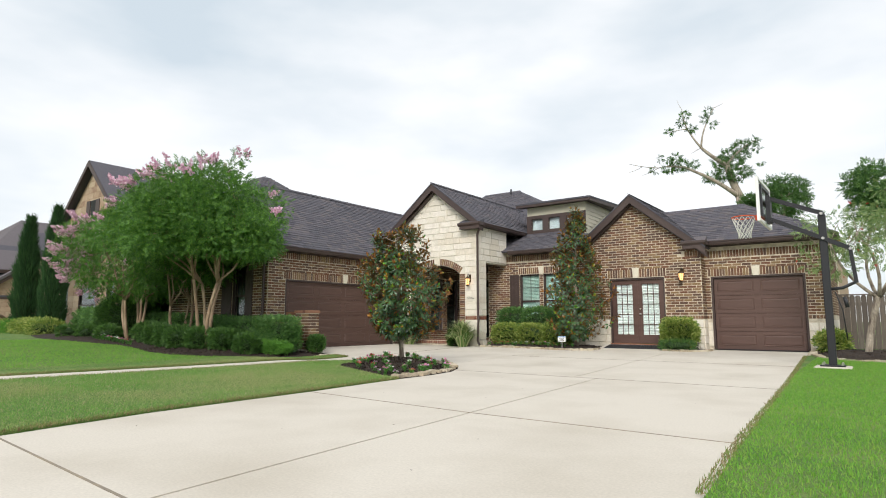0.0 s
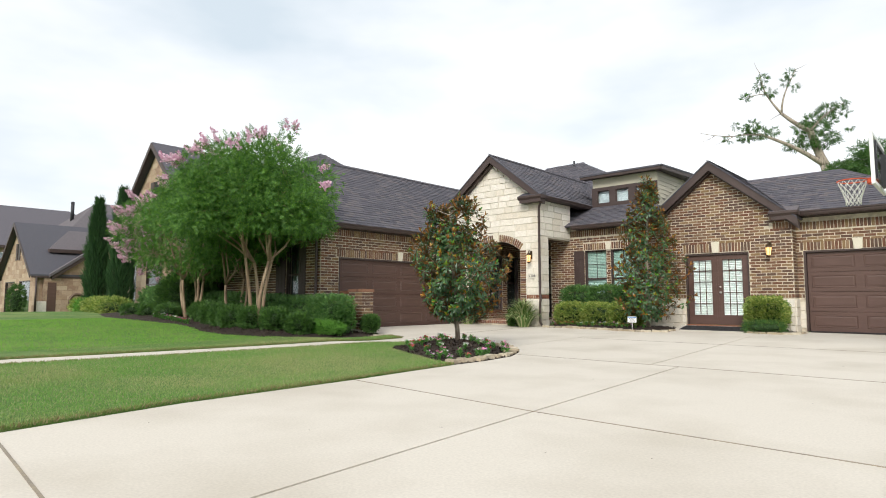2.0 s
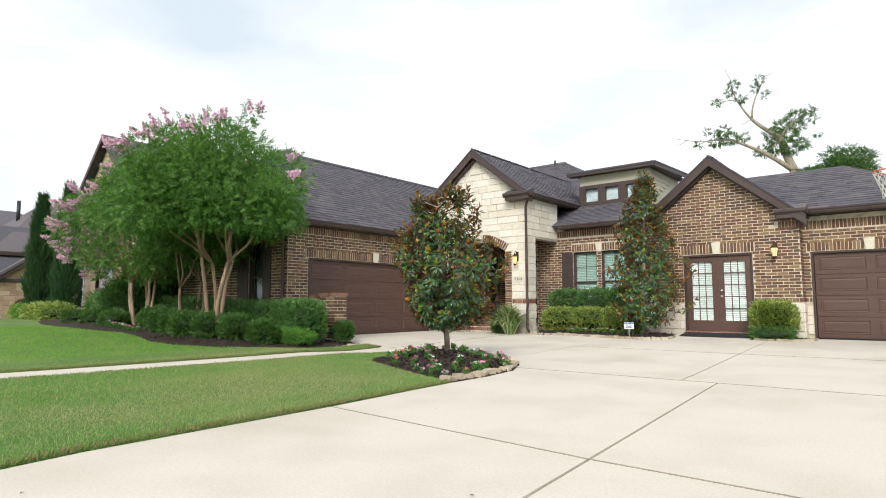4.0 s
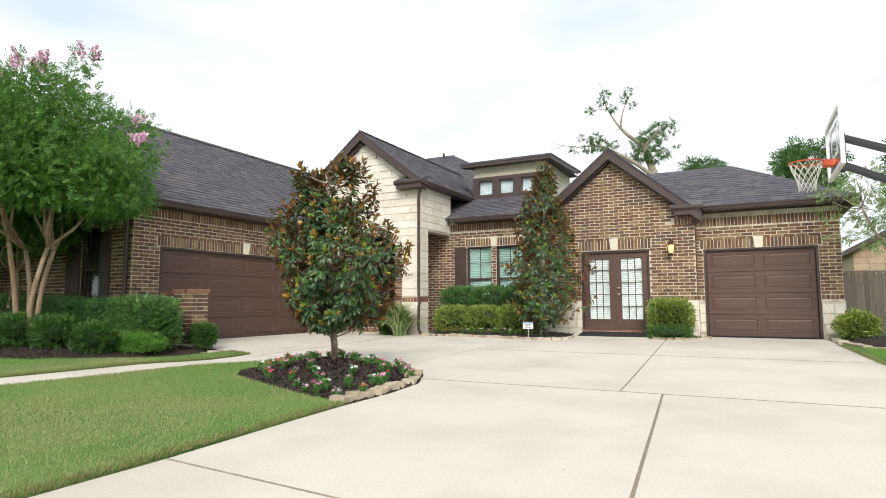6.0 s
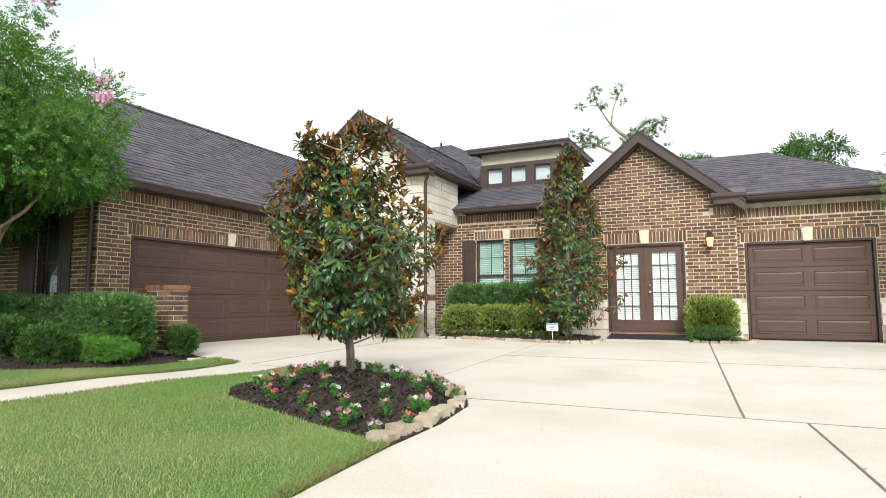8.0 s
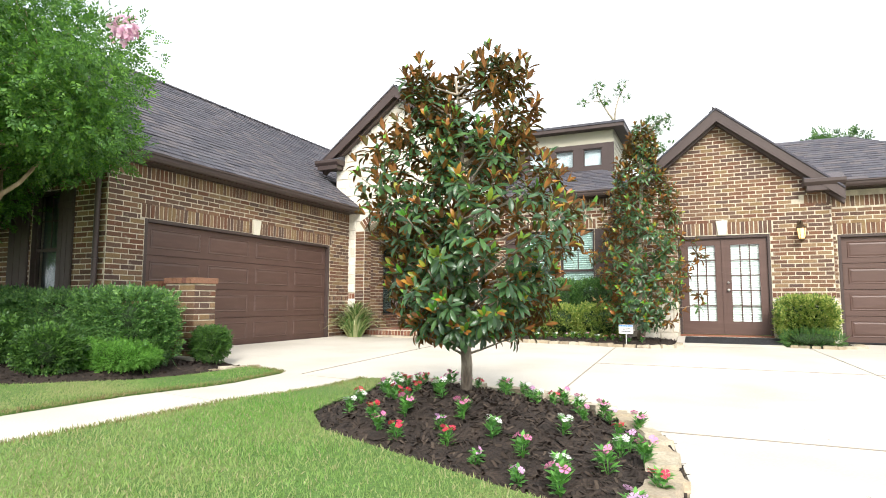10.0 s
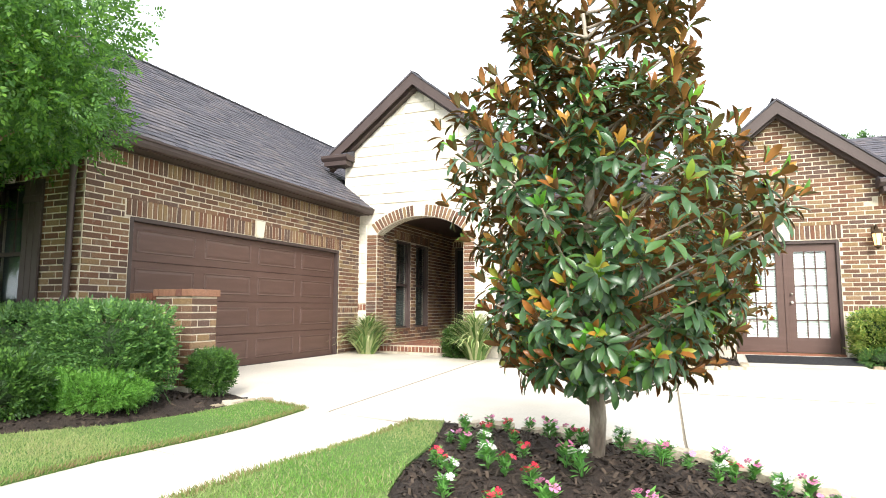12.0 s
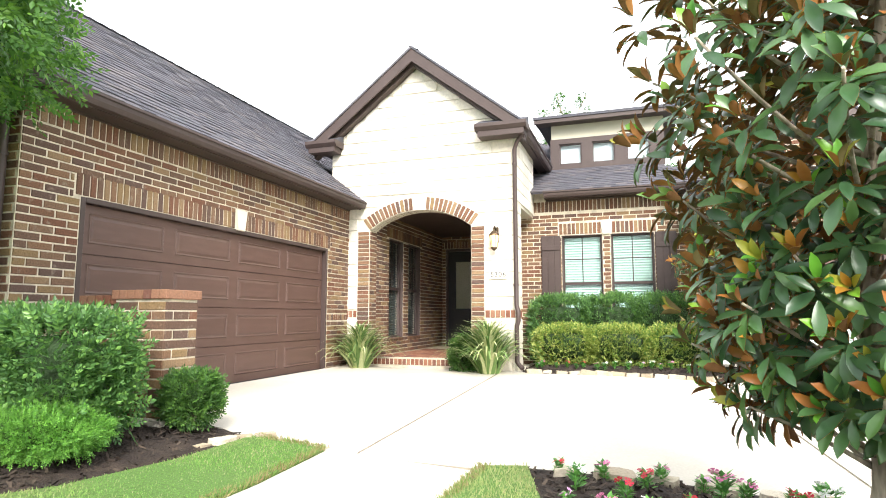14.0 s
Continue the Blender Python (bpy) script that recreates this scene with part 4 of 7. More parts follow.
gutter((EX + 0.05, 10.58, EZ - 0.01), (EX + 0.05, 17.3, EZ - 0.01), (-1, 0, 0), 0.39)
gutter((-20.9, 10.6, EZ - 0.01), (EX + 0.05, 10.6, EZ - 0.01), (0, 1, 0), 0.37)
gutter((-10.98, MY - 0.05, MZ - 0.01), (-8.3, MY - 0.05, MZ - 0.01), (0, 1, 0), 0.42)
pe = PRZ - PEX * PS
gutter((PR + PEX + 0.05, 17.06, pe - 0.01), (PR + PEX + 0.05, 20.4, pe - 0.01), (-1, 0, 0), 0.32)
gutter((PR - PEX - 0.05, 17.06, pe - 0.01), (PR - PEX - 0.05, 20.4, pe - 0.01), (1, 0, 0), 0.32)
gutter((-4.3, SY - 0.05, SZ - 0.01), (SE + 0.05, SY - 0.05, SZ - 0.01), (0, 1, 0), 0.41)
gutter((SE + 0.05, SY - 0.05, SZ - 0.01), (SE + 0.05, 23.6, SZ - 0.01), (-1, 0, 0), 0.4)


def eave_return(x0, x1, y, z, wall_y):
    """The boxed return at the foot of a gable, with its little roof."""
    ob = structure(new("eave_return"), "dark boxed eave return at the foot of the gable", "eave")
    bm = bmesh.new()
    prism(bm, [(x0, y, z), (x0, y, z - 0.06), (x0, y + 0.05, z - 0.12), (x0, wall_y, z - 0.12), (x0, wall_y, z)], (x1 - x0, 0, 0))
    part("gutter", bm, TRIM, ob)
    part("soffit_box", box((x0 + 0.05, y + 0.06, z - 0.22), (x1 - 0.05, wall_y, z - 0.12)), TRIM, ob)
    bm = bmesh.new()
    prism(bm, [(x0 + 0.01, y + 0.02, z), (x0 + 0.01, wall_y, z + 0.16), (x0 + 0.01, wall_y, z)], (x1 - x0 - 0.02, 0, 0))
    part("return_roof", bm, SHINGLE, ob)


eave_return(PR - PEX - 0.1, -14.62, 16.98, pe, 17.34)
eave_return(-11.88, PR + PEX + 0.06, 16.98, pe, 17.34)
eave_return(-4.72, -4.02, 18.4, SZ - 0.01, 18.72)


def rake(apex, foot, y0, y1, w=0.24):
    """A sloping barge board with a shingle edge above and a narrow soffit behind."""
    ob = structure(new("rake_board"), "dark brown sloping barge board of a gable", "barge board")
    a, f = Vector((apex[0], 0, apex[1])), Vector((foot[0], 0, foot[1]))
    dn = Vector((0, 0, -w))
    bm = bmesh.new()
    prism(bm, [a + Vector((0, y0, -0.03)), f + Vector((0, y0, -0.03)), f + Vector((0, y0, 0)) + dn, a + Vector((0, y0, 0)) + dn * 1.15], (0, 0.035, 0))
    part("board", bm, TRIM, ob)
    bm = bmesh.new()
    prism(bm, [a + Vector((0, y0 + 0.036, -0.1)), f + Vector((0, y0 + 0.036, -0.1)), f + Vector((0, y0 + 0.036, -0.12)), a + Vector((0, y0 + 0.036, -0.12))], (0, y1 - y0 - 0.04, 0))
    part("soffit", bm, TRIM, ob)
    bm = bmesh.new()
    prism(bm, [a + Vector((0, y0 + 0.12, -0.12)), f + Vector((0, y0 + 0.12, -0.12)), f + Vector((0, y0 + 0.12, -0.3)), a + Vector((0, y0 + 0.12, -0.32))], (0, y1 - y0 - 0.125, 0))
    part("frieze_board", bm, TRIM, ob)
    bm = bmesh.new()
    prism(bm, [a + Vector((0, y0 - 0.02, 0.015)), f + Vector((0, y0 - 0.02, 0.015)), f + Vector((0, y0 - 0.02, -0.028)), a + Vector((0, y0 - 0.02, -0.028))], (0, 0.06, 0))
    part("shingle_edge", bm, SHINGLE, ob)


for sg in (1, -1):
    rake((PR, PRZ), (PR + sg * PEX, pe), 17.06, 17.35)
    rake((FR, FRZ), (FR + sg * (FE + 0.02), FRZ - (FE + 0.02) * FS), 18.45, 18.73)

# dormer
dorm = structure(new("dormer"), "wide shed dormer with three small windows", "dormer")
DX0, DX1, DY = -11.02, -8.6, 20.6
DW = [(-10.84, -10.34), (-10.11, -9.62), (-9.37, -8.88)]
bm = bmesh.new()
holed(bm, DX0, DX1, 4.3, 5.6, [(a, b, 4.6, 5.08) for a, b in DW], 0.12)
ob = part("front_wall", bm, SIDING, dorm)
ob.location = (0, DY, 0)
for k in range(9):
    z = 4.35 + k * 0.145
    y_end = MY + (z - MZ) / MS
    bm = bmesh.new()
    prism(bm, [(DX1 - 0.02, DY + 0.02, z), (DX1 + 0.018, DY + 0.02, z), (DX1 + 0.004, DY + 0.02, z + 0.15), (DX1 - 0.02, DY + 0.02, z + 0.15)], (0, max(0.3, y_end - DY + 0.4), 0))
    part("siding_board", bm, SIDING, dorm)
trim = bmesh.new()
holed(trim, DX0 - 0.02, DX1 + 0.02, 4.44, 5.2, [(a, b, 4.6, 5.08) for a, b in DW], 0.03)
ob = part("window_trim", trim, TRIM, dorm, "dark brown window surround")
ob.location = (0, DY - 0.032, 0)
for a, b in DW:
    w = part("dormer_pane", box((a, DY + 0.03, 4.6), (b, DY + 0.036, 5.08)), PANE, dorm, "reflecting window pane")
    w.visible_shadow = False
    fr = bmesh.new()
    holed(fr, a, b, 4.6, 5.08, [(a + 0.03, b - 0.03, 4.63, 5.05)], 0.04)
    o2 = part("sash", fr, TRIM, dorm)
    o2.location = (0, DY + 0.0, 0)
    # Opaque sheet behind the pane, coloured as the sky's reflection.
    part("backing", box((a, DY + 0.1, 4.6), (b, DY + 0.11, 5.08)), SKY_GREY, dorm)
bm = bmesh.new()
prism(bm, [(-11.36, 20.28, 5.52), (-8.3, 20.28, 5.52), (-8.3, 20.28, 5.66), (-11.36, 20.28, 5.66)], (0, 0.05, 0))
part("fascia", bm, TRIM, dorm)
bm = bmesh.new()
prism(bm, [(-8.32, 20.3, 5.5), (-8.32, 20.3, 5.66), (-8.32, 23.5, 5.78), (-8.32, 23.5, 5.62)], (0.03, 0, 0))
part("side_fascia", bm, TRIM, dorm)
bm = bmesh.new()
prism(bm, [(-11.38, 20.26, 5.67), (-11.38, 23.9, 5.82), (-11.38, 23.9, 5.76), (-11.38, 20.26, 5.61)], (3.1, 0, 0))
part("dormer_roof", bm, SHINGLE, dorm)
part("soffit", box((-11.34, 20.33, 5.53), (-8.33, 20.62, 5.56)), TRIM, dorm)
part("side_soffit", box((-8.6, 20.62, 5.55), (-8.33, 23.6, 5.58)), TRIM, dorm)
part("side_body", box((DX1 - 0.12, DY + 0.12, 4.3), (DX1 - 0.02, 23.6, 5.62)), SIDING, dorm)
part("west_wall", box((DX0, DY + 0.12, 4.3), (DX0 + 0.1, 23.6, 5.56)), SIDING, dorm)


# ---- downspouts ----
def downspout(x, y, z1, z0, out):
    """A rectangular downpipe with bends at top and foot."""
    o = Vector((*out, 0)).normalized()
    p = thing("downspout", pose(x, y, 0), "dark brown metal downspout on the corner", "downspout", kind="structure")
    bm = bmesh.new()
    c = Vector((0, 0, 0))
    pts = [o * 0.28 + Vector((0, 0, z1)), o * 0.26 + Vector((0, 0, z1 - 0.1)), o * 0.12 + Vector((0, 0, z1 - 0.22)), o * 0.06 + Vector((0, 0, z1 - 0.34)), o * 0.06 + Vector((0, 0, 1.35)), o * 0.1 + Vector((0, 0, 1.25)), o * 0.1 + Vector((0, 0, 1.1)), o * 0.06 + Vector((0, 0, 1.0)), o * 0.06 + Vector((0, 0, z0 + 0.15)), o * 0.18 + Vector((0, 0, z0 + 0.05))]
    tube(bm, pts, 0.042, 6)
    part("pipe", bm, TRIM, p)
    for z in (1.7, z1 - 0.6):
        s = bmesh.new()
        lathe(s, [(0.05, -0.015), (0.05, 0.015)], 8, Matrix.Translation(o * 0.06 + Vector((0, 0, z))))
        part("strap", s, TRIM, p)


downspout(-11.27, 17.3, pe - 0.1, 0.24, (1, -0.6))
downspout(-14.6, 10.97, EZ - 0.1, 0.3, (0, -1))


# ---- doors ----
def garage_door(name, m, w, h, cols, rows, label):
    """A sectional door with raised panels in a jamb."""
    d = tagged(new(name), label, "garage door", kind="structure")
    d.matrix_basis = m
    part("backing", box((0, 0.1, -0.08), (w, 0.13, h)), DOOR_PAINT, d)
    sh = h / rows
    for r in range(rows):
        sec = part("section", box((0.01, 0.07, r * sh + 0.004), (w - 0.01, 0.1, (r + 1) * sh - 0.004), 0.003), DOOR_PAINT, d)
        for c in range(cols):
            pw = (w - 0.02) / cols
            x0, x1 = 0.01 + c * pw + 0.09, 0.01 + (c + 1) * pw - 0.09
            z0, z1 = r * sh + 0.11, (r + 1) * sh - 0.09
            bm = bmesh.new()
            for (a, b, cc, dd), yy in (((x0, x1, z0, z1), 0.066),):
                outer = [bm.verts.new(q) for q in ((a, 0.071, cc), (b, 0.071, cc), (b, 0.071, dd), (a, 0.071, dd))]
                ridge = [bm.verts.new(q) for q in ((a + 0.012, 0.06, cc + 0.012), (b - 0.012, 0.06, cc + 0.012), (b - 0.012, 0.06, dd - 0.012), (a + 0.012, 0.06, dd - 0.012))]
                dip = [bm.verts.new(q) for q in ((a + 0.03, 0.0705, cc + 0.03), (b - 0.03, 0.0705, cc + 0.03), (b - 0.03, 0.0705, dd - 0.03), (a + 0.03, 0.0705, dd - 0.03))]
                up = [bm.verts.new(q) for q in ((a + 0.06, 0.062, cc + 0.06), (b - 0.06, 0.062, cc + 0.06), (b - 0.06, 0.062, dd - 0.06), (a + 0.06, 0.062, dd - 0.06))]
                for i in range(4):
                    j = (i + 1) % 4
                    bm.faces.new((outer[i], outer[j], ridge[j], ridge[i]))
                    bm.faces.new((ridge[i], ridge[j], dip[j], dip[i]))
                    bm.faces.new((dip[i], dip[j], up[j], up[i]))
                bm.faces.new(up)
            bmesh.ops.recalc_face_normals(bm, faces=bm.faces[:])
            part("panel", bm, DOOR_PAINT, sec)
    for x0, x1 in ((-0.06, 0.0), (w, w + 0.06)):
        part("jamb", box((x0 + 0.003, -0.004, 0), (x1 - 0.003, 0.14, h + 0.05), 0.004), TRIM, d)
    part("head", box((0, -0.004, h), (w, 0.14, h + 0.055), 0.004), TRIM, d)
    part("weather_strip", box((0.01, 0.06, -0.012), (w - 0.01, 0.1, 0.01)), MAT_BLACK, d)
    return d


garage_door("door_1", m_dg @ pose(0.70, 0, 0.255), 4.81, 2.06, 4, 4, "wide brown sectional garage door with raised panels, closed")
garage_door("door_2", m_sg @ pose(0.21, 0, 0.275), 2.33, 2.1, 2, 4, "single brown sectional garage door with raised panels, closed")


def french_doors():
    d = tagged(new("door_3"), "pair of brown french doors with gridded glass over white blinds", "french door", kind="structure")
    d.matrix_basis = m_fd @ pose(FD[0], 0, 0.40)
    w, h = FD[1] - FD[0], 2.05
    for a, b in ((0.0, 0.05), (w - 0.05, w)):
        part("jamb", box((a, 0.005, 0), (b, 0.16, h), 0.004), TRIM, d)
    part("head", box((0.05, 0.005, h - 0.05), (w - 0.05, 0.16, h), 0.004), TRIM, d)
    part("threshold", box((0.0, -0.05, -0.045), (w, 0.15, 0.0), 0.005), RED_BRICK, d)
    half = (w - 0.1) / 2
    for i in range(2):
        x0 = 0.05 + i * half
        bm = bmesh.new()
        gx0, gx1, gz0, gz1 = x0 + 0.15, x0 + half - 0.15, 0.28, h - 0.19
        holed(bm, x0 + 0.005, x0 + half - 0.005, 0.01, h - 0.055, [(gx0, gx1, gz0, gz1)], 0.045)
        leaf = part("leaf", bm, DOOR_PAINT, d)
        leaf.location.y = 0.06
        part("glass", box((gx0, 0.082, gz0), (gx1, 0.086, gz1)), PANE, d).visible_shadow = False
        for k in range(1, 3):
            x = gx0 + k * (gx1 - gx0) / 3
            part("muntin", box((x - 0.011, 0.072, gz0), (x + 0.011, 0.081, gz1), 0.003), DOOR_PAINT, leaf).location.y = -0.06
        for k in range(1, 5):
            z = gz0 + k * (gz1 - gz0) / 5
            part("muntin", box((gx0, 0.0725, z - 0.011), (gx1, 0.0805, z + 0.011), 0.003), DOOR_PAINT, leaf).location.y = -0.06
        slats = part("blind", box((gx0 - 0.02, 0.125, gz0), (gx1 + 0.02, 0.13, gz1)), BLIND, d, "white slatted blind")
        z = gz0
        while z < gz1:
            sl = bmesh.new()
            prism(sl, [(gx0 - 0.02, 0.10, z), (gx0 - 0.02, 0.122, z + 0.018), (gx0 - 0.02, 0.124, z + 0.016), (gx0 - 0.02, 0.102, z - 0.002)], (gx1 - gx0 + 0.04, 0, 0))
            part("slat", sl, BLIND, slats)
            z += 0.05
    astr = part("astragal", box((w / 2 - 0.03, 0.045, 0.01), (w / 2 + 0.03, 0.06, h - 0.055), 0.004), DOOR_PAINT, d)
    for z, r in ((0.92, 0.03), (1.08, 0.022)):
        bm = bmesh.new()
        lathe(bm, [(r, 0), (r, 0.012), (0.012, 0.014), (0.012, 0.035), (r * 0.9, 0.042), (r * 0.9, 0.06), (r * 0.5, 0.068)], 12, Matrix.Translation((w / 2 + 0.085, 0.06, z)) @ Matrix.Rotation(radians(90), 4, "X"))
        part("door_knob", bm, NICKEL, d, "satin nickel knob", True)


french_doors()
step = structure(part("door_step", box((-7.12, 18.42, 0.1), (-5.28, 18.72, 0.345), 0.006), MORTAR, None), "low brick doorstep under the french doors", "step")
for k in range(22):
    ob = new("brick", brick_mesh(0.072, 0.08, RED_BRICK, 0.01))
    ob.parent = step
    ob.location = (-7.1 + k * 0.083, 18.42, 0.255)

front = tagged(new("door_4"), "dark front door with a tall frosted glass panel", "front door", kind="structure")
front.matrix_basis = m_pb @ pose(0.1, 0, 0.41)
bm = bmesh.new()
holed(bm, 0, 1.02, 0, 2.48, [(0.06, 0.96, -0.1, 2.42)], 0.15)
part("frame", bm, TRIM, front)
bm = bmesh.new()
holed(bm, 0.065, 0.955, 0.01, 2.41, [(0.24, 0.78, 0.95, 2.15)], 0.05)
part("leaf", bm, BLACK_METAL, front).location.y = 0.06
part("glass", box((0.24, 0.085, 0.95), (0.78, 0.09, 2.15)), PANE, front)
part("curtain", box((0.2, 0.13, 0.9), (0.82, 0.135, 2.2)), CAST_STONE, front)
bm = bmesh.new()
tube(bm, [(0.88, 0.05, 0.9), (0.88, 0.0, 0.93), (0.88, -0.01, 1.0), (0.88, 0.0, 1.1), (0.88, 0.05, 1.14)], 0.012)
part("door_handle", bm, BRASS, front)


# ---- windows ----
def window(name, m, x0, x1, z0, z1, blind, label, shutters=(), slats=True):
    """A sash window with meeting rail, muntins and blinds in a deep reveal."""
    w = tagged(new(name), label, "window", kind="structure")
    w.matrix_basis = m
    zm = (z0 + z1) / 2
    bm = bmesh.new()
    holed(bm, x0, x1, z0, z1, [(x0 + 0.045, x1 - 0.045, z0 + 0.05, zm - 0.025), (x0 + 0.045, x1 - 0.045, zm + 0.025, z1 - 0.045)], 0.06)
    part("window_frame", bm, TRIM, w).location.y = 0.07
    bm = bmesh.new()
    holed(bm, x0, x1, z0, z1, [(x0 + 0.014, x1 - 0.014, z0 + 0.014, z1 - 0.014)], 0.067)
    part("casing", bm, TRIM, w).location.y = 0.002
    part("pane", box((x0 + 0.04, 0.105, zm), (x1 - 0.04, 0.109, z1 - 0.04)), PANE, w).visible_shadow = False
    part("pane", box((x0 + 0.04, 0.112, z0 + 0.04), (x1 - 0.04, 0.116, zm)), PANE, w).visible_shadow = False
    mx = (x0 + x1) / 2
    part("muntin", box((mx - 0.009, 0.094, zm + 0.025), (mx + 0.009, 0.103, z1 - 0.045)), TRIM, w)
    part("muntin", box((x0 + 0.045, 0.0945, (zm + z1) / 2 - 0.009), (x1 - 0.045, 0.1025, (zm + z1) / 2 + 0.009)), TRIM, w)
    bl = part("blind", box((x0 + 0.02, 0.18, z0), (x1 - 0.02, 0.184, z1)), blind, w)
    if slats:
        z = z0 + 0.03
        while z < z1 - 0.03:
            sl = bmesh.new()
            prism(sl, [(x0 + 0.05, 0.125, z), (x0 + 0.05, 0.16, z + 0.026), (x0 + 0.05, 0.163, z + 0.023), (x0 + 0.05, 0.128, z - 0.003)], (x1 - x0 - 0.1, 0, 0))
            part("slat", sl, blind, bl)
            z += 0.052
    for a, b in shutters:
        s = part("shutter", box((a, -0.036, z0), (b, -0.012, z1), 0.004), TRIM, w, "dark brown board shutter")
        n = 3
        for k in range(n):
            xa, xb = a + k * (b - a) / n + 0.006, a + (k + 1) * (b - a) / n - 0.006
            part("board", box((xa, -0.046, z0 + 0.01), (xb, -0.037, z1 - 0.01), 0.003), TRIM, s)
        for z in (z0 + 0.22, z1 - 0.3):
            part("batten", box((a + 0.01, -0.064, z), (b - 0.01, -0.047, z + 0.09), 0.004), TRIM, s)
    return w


window("window_1", m_ww, W1[0], W1[1], 0.85, 2.8, GREEN_BLIND, "front sash window with greenish slatted blinds", [(0.16, 0.55)])
window("window_2", m_ww, W2[0], W2[1], 0.85, 2.8, GREEN_BLIND, "front sash window with greenish slatted blinds", [(2.36, 2.75)])
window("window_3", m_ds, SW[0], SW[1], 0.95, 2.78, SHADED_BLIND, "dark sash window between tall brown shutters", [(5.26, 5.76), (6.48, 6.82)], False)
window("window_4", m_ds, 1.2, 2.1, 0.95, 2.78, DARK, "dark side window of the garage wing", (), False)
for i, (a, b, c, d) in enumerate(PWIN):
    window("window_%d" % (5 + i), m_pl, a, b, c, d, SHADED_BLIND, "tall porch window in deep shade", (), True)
# added panels behind the glass; their near-black colour stands for unlit, closed rooms
structure(part("interior_wall", box((-11.2, 19.65, 0.3), (-8.4, 19.7, 3.4)), DARK, None), "near-black panel standing for the unlit room behind the windows", "wall")
structure(part("interior_wall", box((-21.9, 11.6, 0.3), (-14.8, 11.65, 3.2)), DARK, None), "near-black panel standing for the unlit room behind the side windows", "wall")
structure(part("interior_wall", box((-14.9, 17.5, 0.3), (-14.4, 21.5, 3.2)), DARK, None), "near-black panel standing for the unlit room behind the porch windows", "wall")
# closing walls
for nm, lo, hi in (("wall_rear", (-22, 34, 0), (-1.2, 34.2, 3.4)), ("wall_west", (-22.2, 10.98, 0), (-22, 34, 3.4)), ("wall_east_rear", (-1.4, 26.2, 0), (-1.2, 34, 3.4))):
    structure(part(nm, box(lo, hi), TAN_BRICK, None), "plain closing wall of the house", "wall")

# wing wall and pillar beside the drive
pil = tagged(new("brick_pillar"), "low brick pillar and wing wall beside the drive", "brick pillar")
pil.matrix_basis = pose(-13.74, 11.42, G(-13.6, 11.5)) @ Matrix.Scale(1.06, 4)
part("core", box((0.008, 0.008, 0.0), (0.542, 0.372, 1.1)), MORTAR, pil)
part("footing", box((-0.03, -0.03, -0.08), (0.58, 0.41, 0.1), 0.01), CONCRETE, pil)
part("wing_core", box((-0.5, 0.09, 0.0), (0.0, 0.29, 1.02)), MORTAR, pil)
for face in range(4):
    if face in (0, 2):
        L, mm = 0.55, (pose(0, 0, 0) if face == 0 else pose(0.55, 0.38, 0, 0, 0, 180))
    else:
        L, mm = 0.38, (pose(0.55, 0, 0, 0, 0, 90) if face == 1 else pose(0, 0.38, 0, 0, 0, -90))
    for k in range(12):
        cuts = [(0, L)] if L < 0.4 and k % 2 else [(0, L * 0.46), (L * 0.46, L)] if k % 2 else [(0, L * 0.25), (L * 0.25, L * 0.72), (L * 0.72, L)]
        for a, b in cuts:
            ob = new("brick", brick_mesh(b - a - 0.012, 0.068, BRICK, 0.005))
            ob.parent = pil
            ob.matrix_basis = mm @ Matrix.Translation((a + 0.006, 0.006, 0.1 + k * 0.08))
for k in range(7):
    part("cap_brick", box((-0.02 + k * 0.085, -0.02, 1.07), (0.058 + k * 0.085, 0.4, 1.15), 0.006), RED_BRICK, pil)
for k in range(5):
    part("cap_brick", box((-0.48 + k * 0.092, 0.06, 1.03), (-0.395 + k * 0.092, 0.32, 1.11), 0.006), RED_BRICK, pil)
for z in range(11):
    for k in range(2):
        ob = new("brick", brick_mesh(0.23, 0.068, BRICK, 0.005))
        ob.parent = pil
        ob.matrix_basis = Matrix.Translation((-0.49 + k * 0.245, 0.086, 0.1 + z * 0.08))

# ---- plants ----
LEAF2 = ([(0, 0, 0), (0.26, 0.42, 0.06), (0, 1, 0), (-0.26, 0.42, 0.06)], [(0, 1, 2), (0, 2, 3)])
G_CRAPE = leaf_paint("crape_leaf", [(0.080, 0.195, 0.036), (0.115, 0.255, 0.040), (0.062, 0.155, 0.034), (0.160, 0.330, 0.046), (0.090, 0.215, 0.042)], 0.45, 0.4)
G_HEDGE = leaf_paint("hedge_leaf", [(0.074, 0.176, 0.048), (0.111, 0.234, 0.062), (0.062, 0.140, 0.044), (0.173, 0.328, 0.078), (0.094, 0.205, 0.056)], 0.4)
G_BOX = leaf_paint("boxwood_leaf", [(0.052, 0.125, 0.030), (0.078, 0.168, 0.033), (0.105, 0.220, 0.040), (0.047, 0.108, 0.029)], 0.45)
G_GOLD = leaf_paint("golden_leaf", [(0.30, 0.37, 0.07), (0.16, 0.26, 0.045), (0.46, 0.49, 0.15), (0.085, 0.18, 0.035), (0.25, 0.33, 0.06)], 0.5)
G_JUNIPER = leaf_paint("juniper_spray", [(0.112, 0.288, 0.042), (0.160, 0.384, 0.049), (0.088, 0.224, 0.042), (0.192, 0.416, 0.070)], 0.6)
G_CYPRESS = leaf_paint("cypress_spray", [(0.039, 0.105, 0.033), (0.056, 0.133, 0.039), (0.031, 0.084, 0.029)], 0.7)
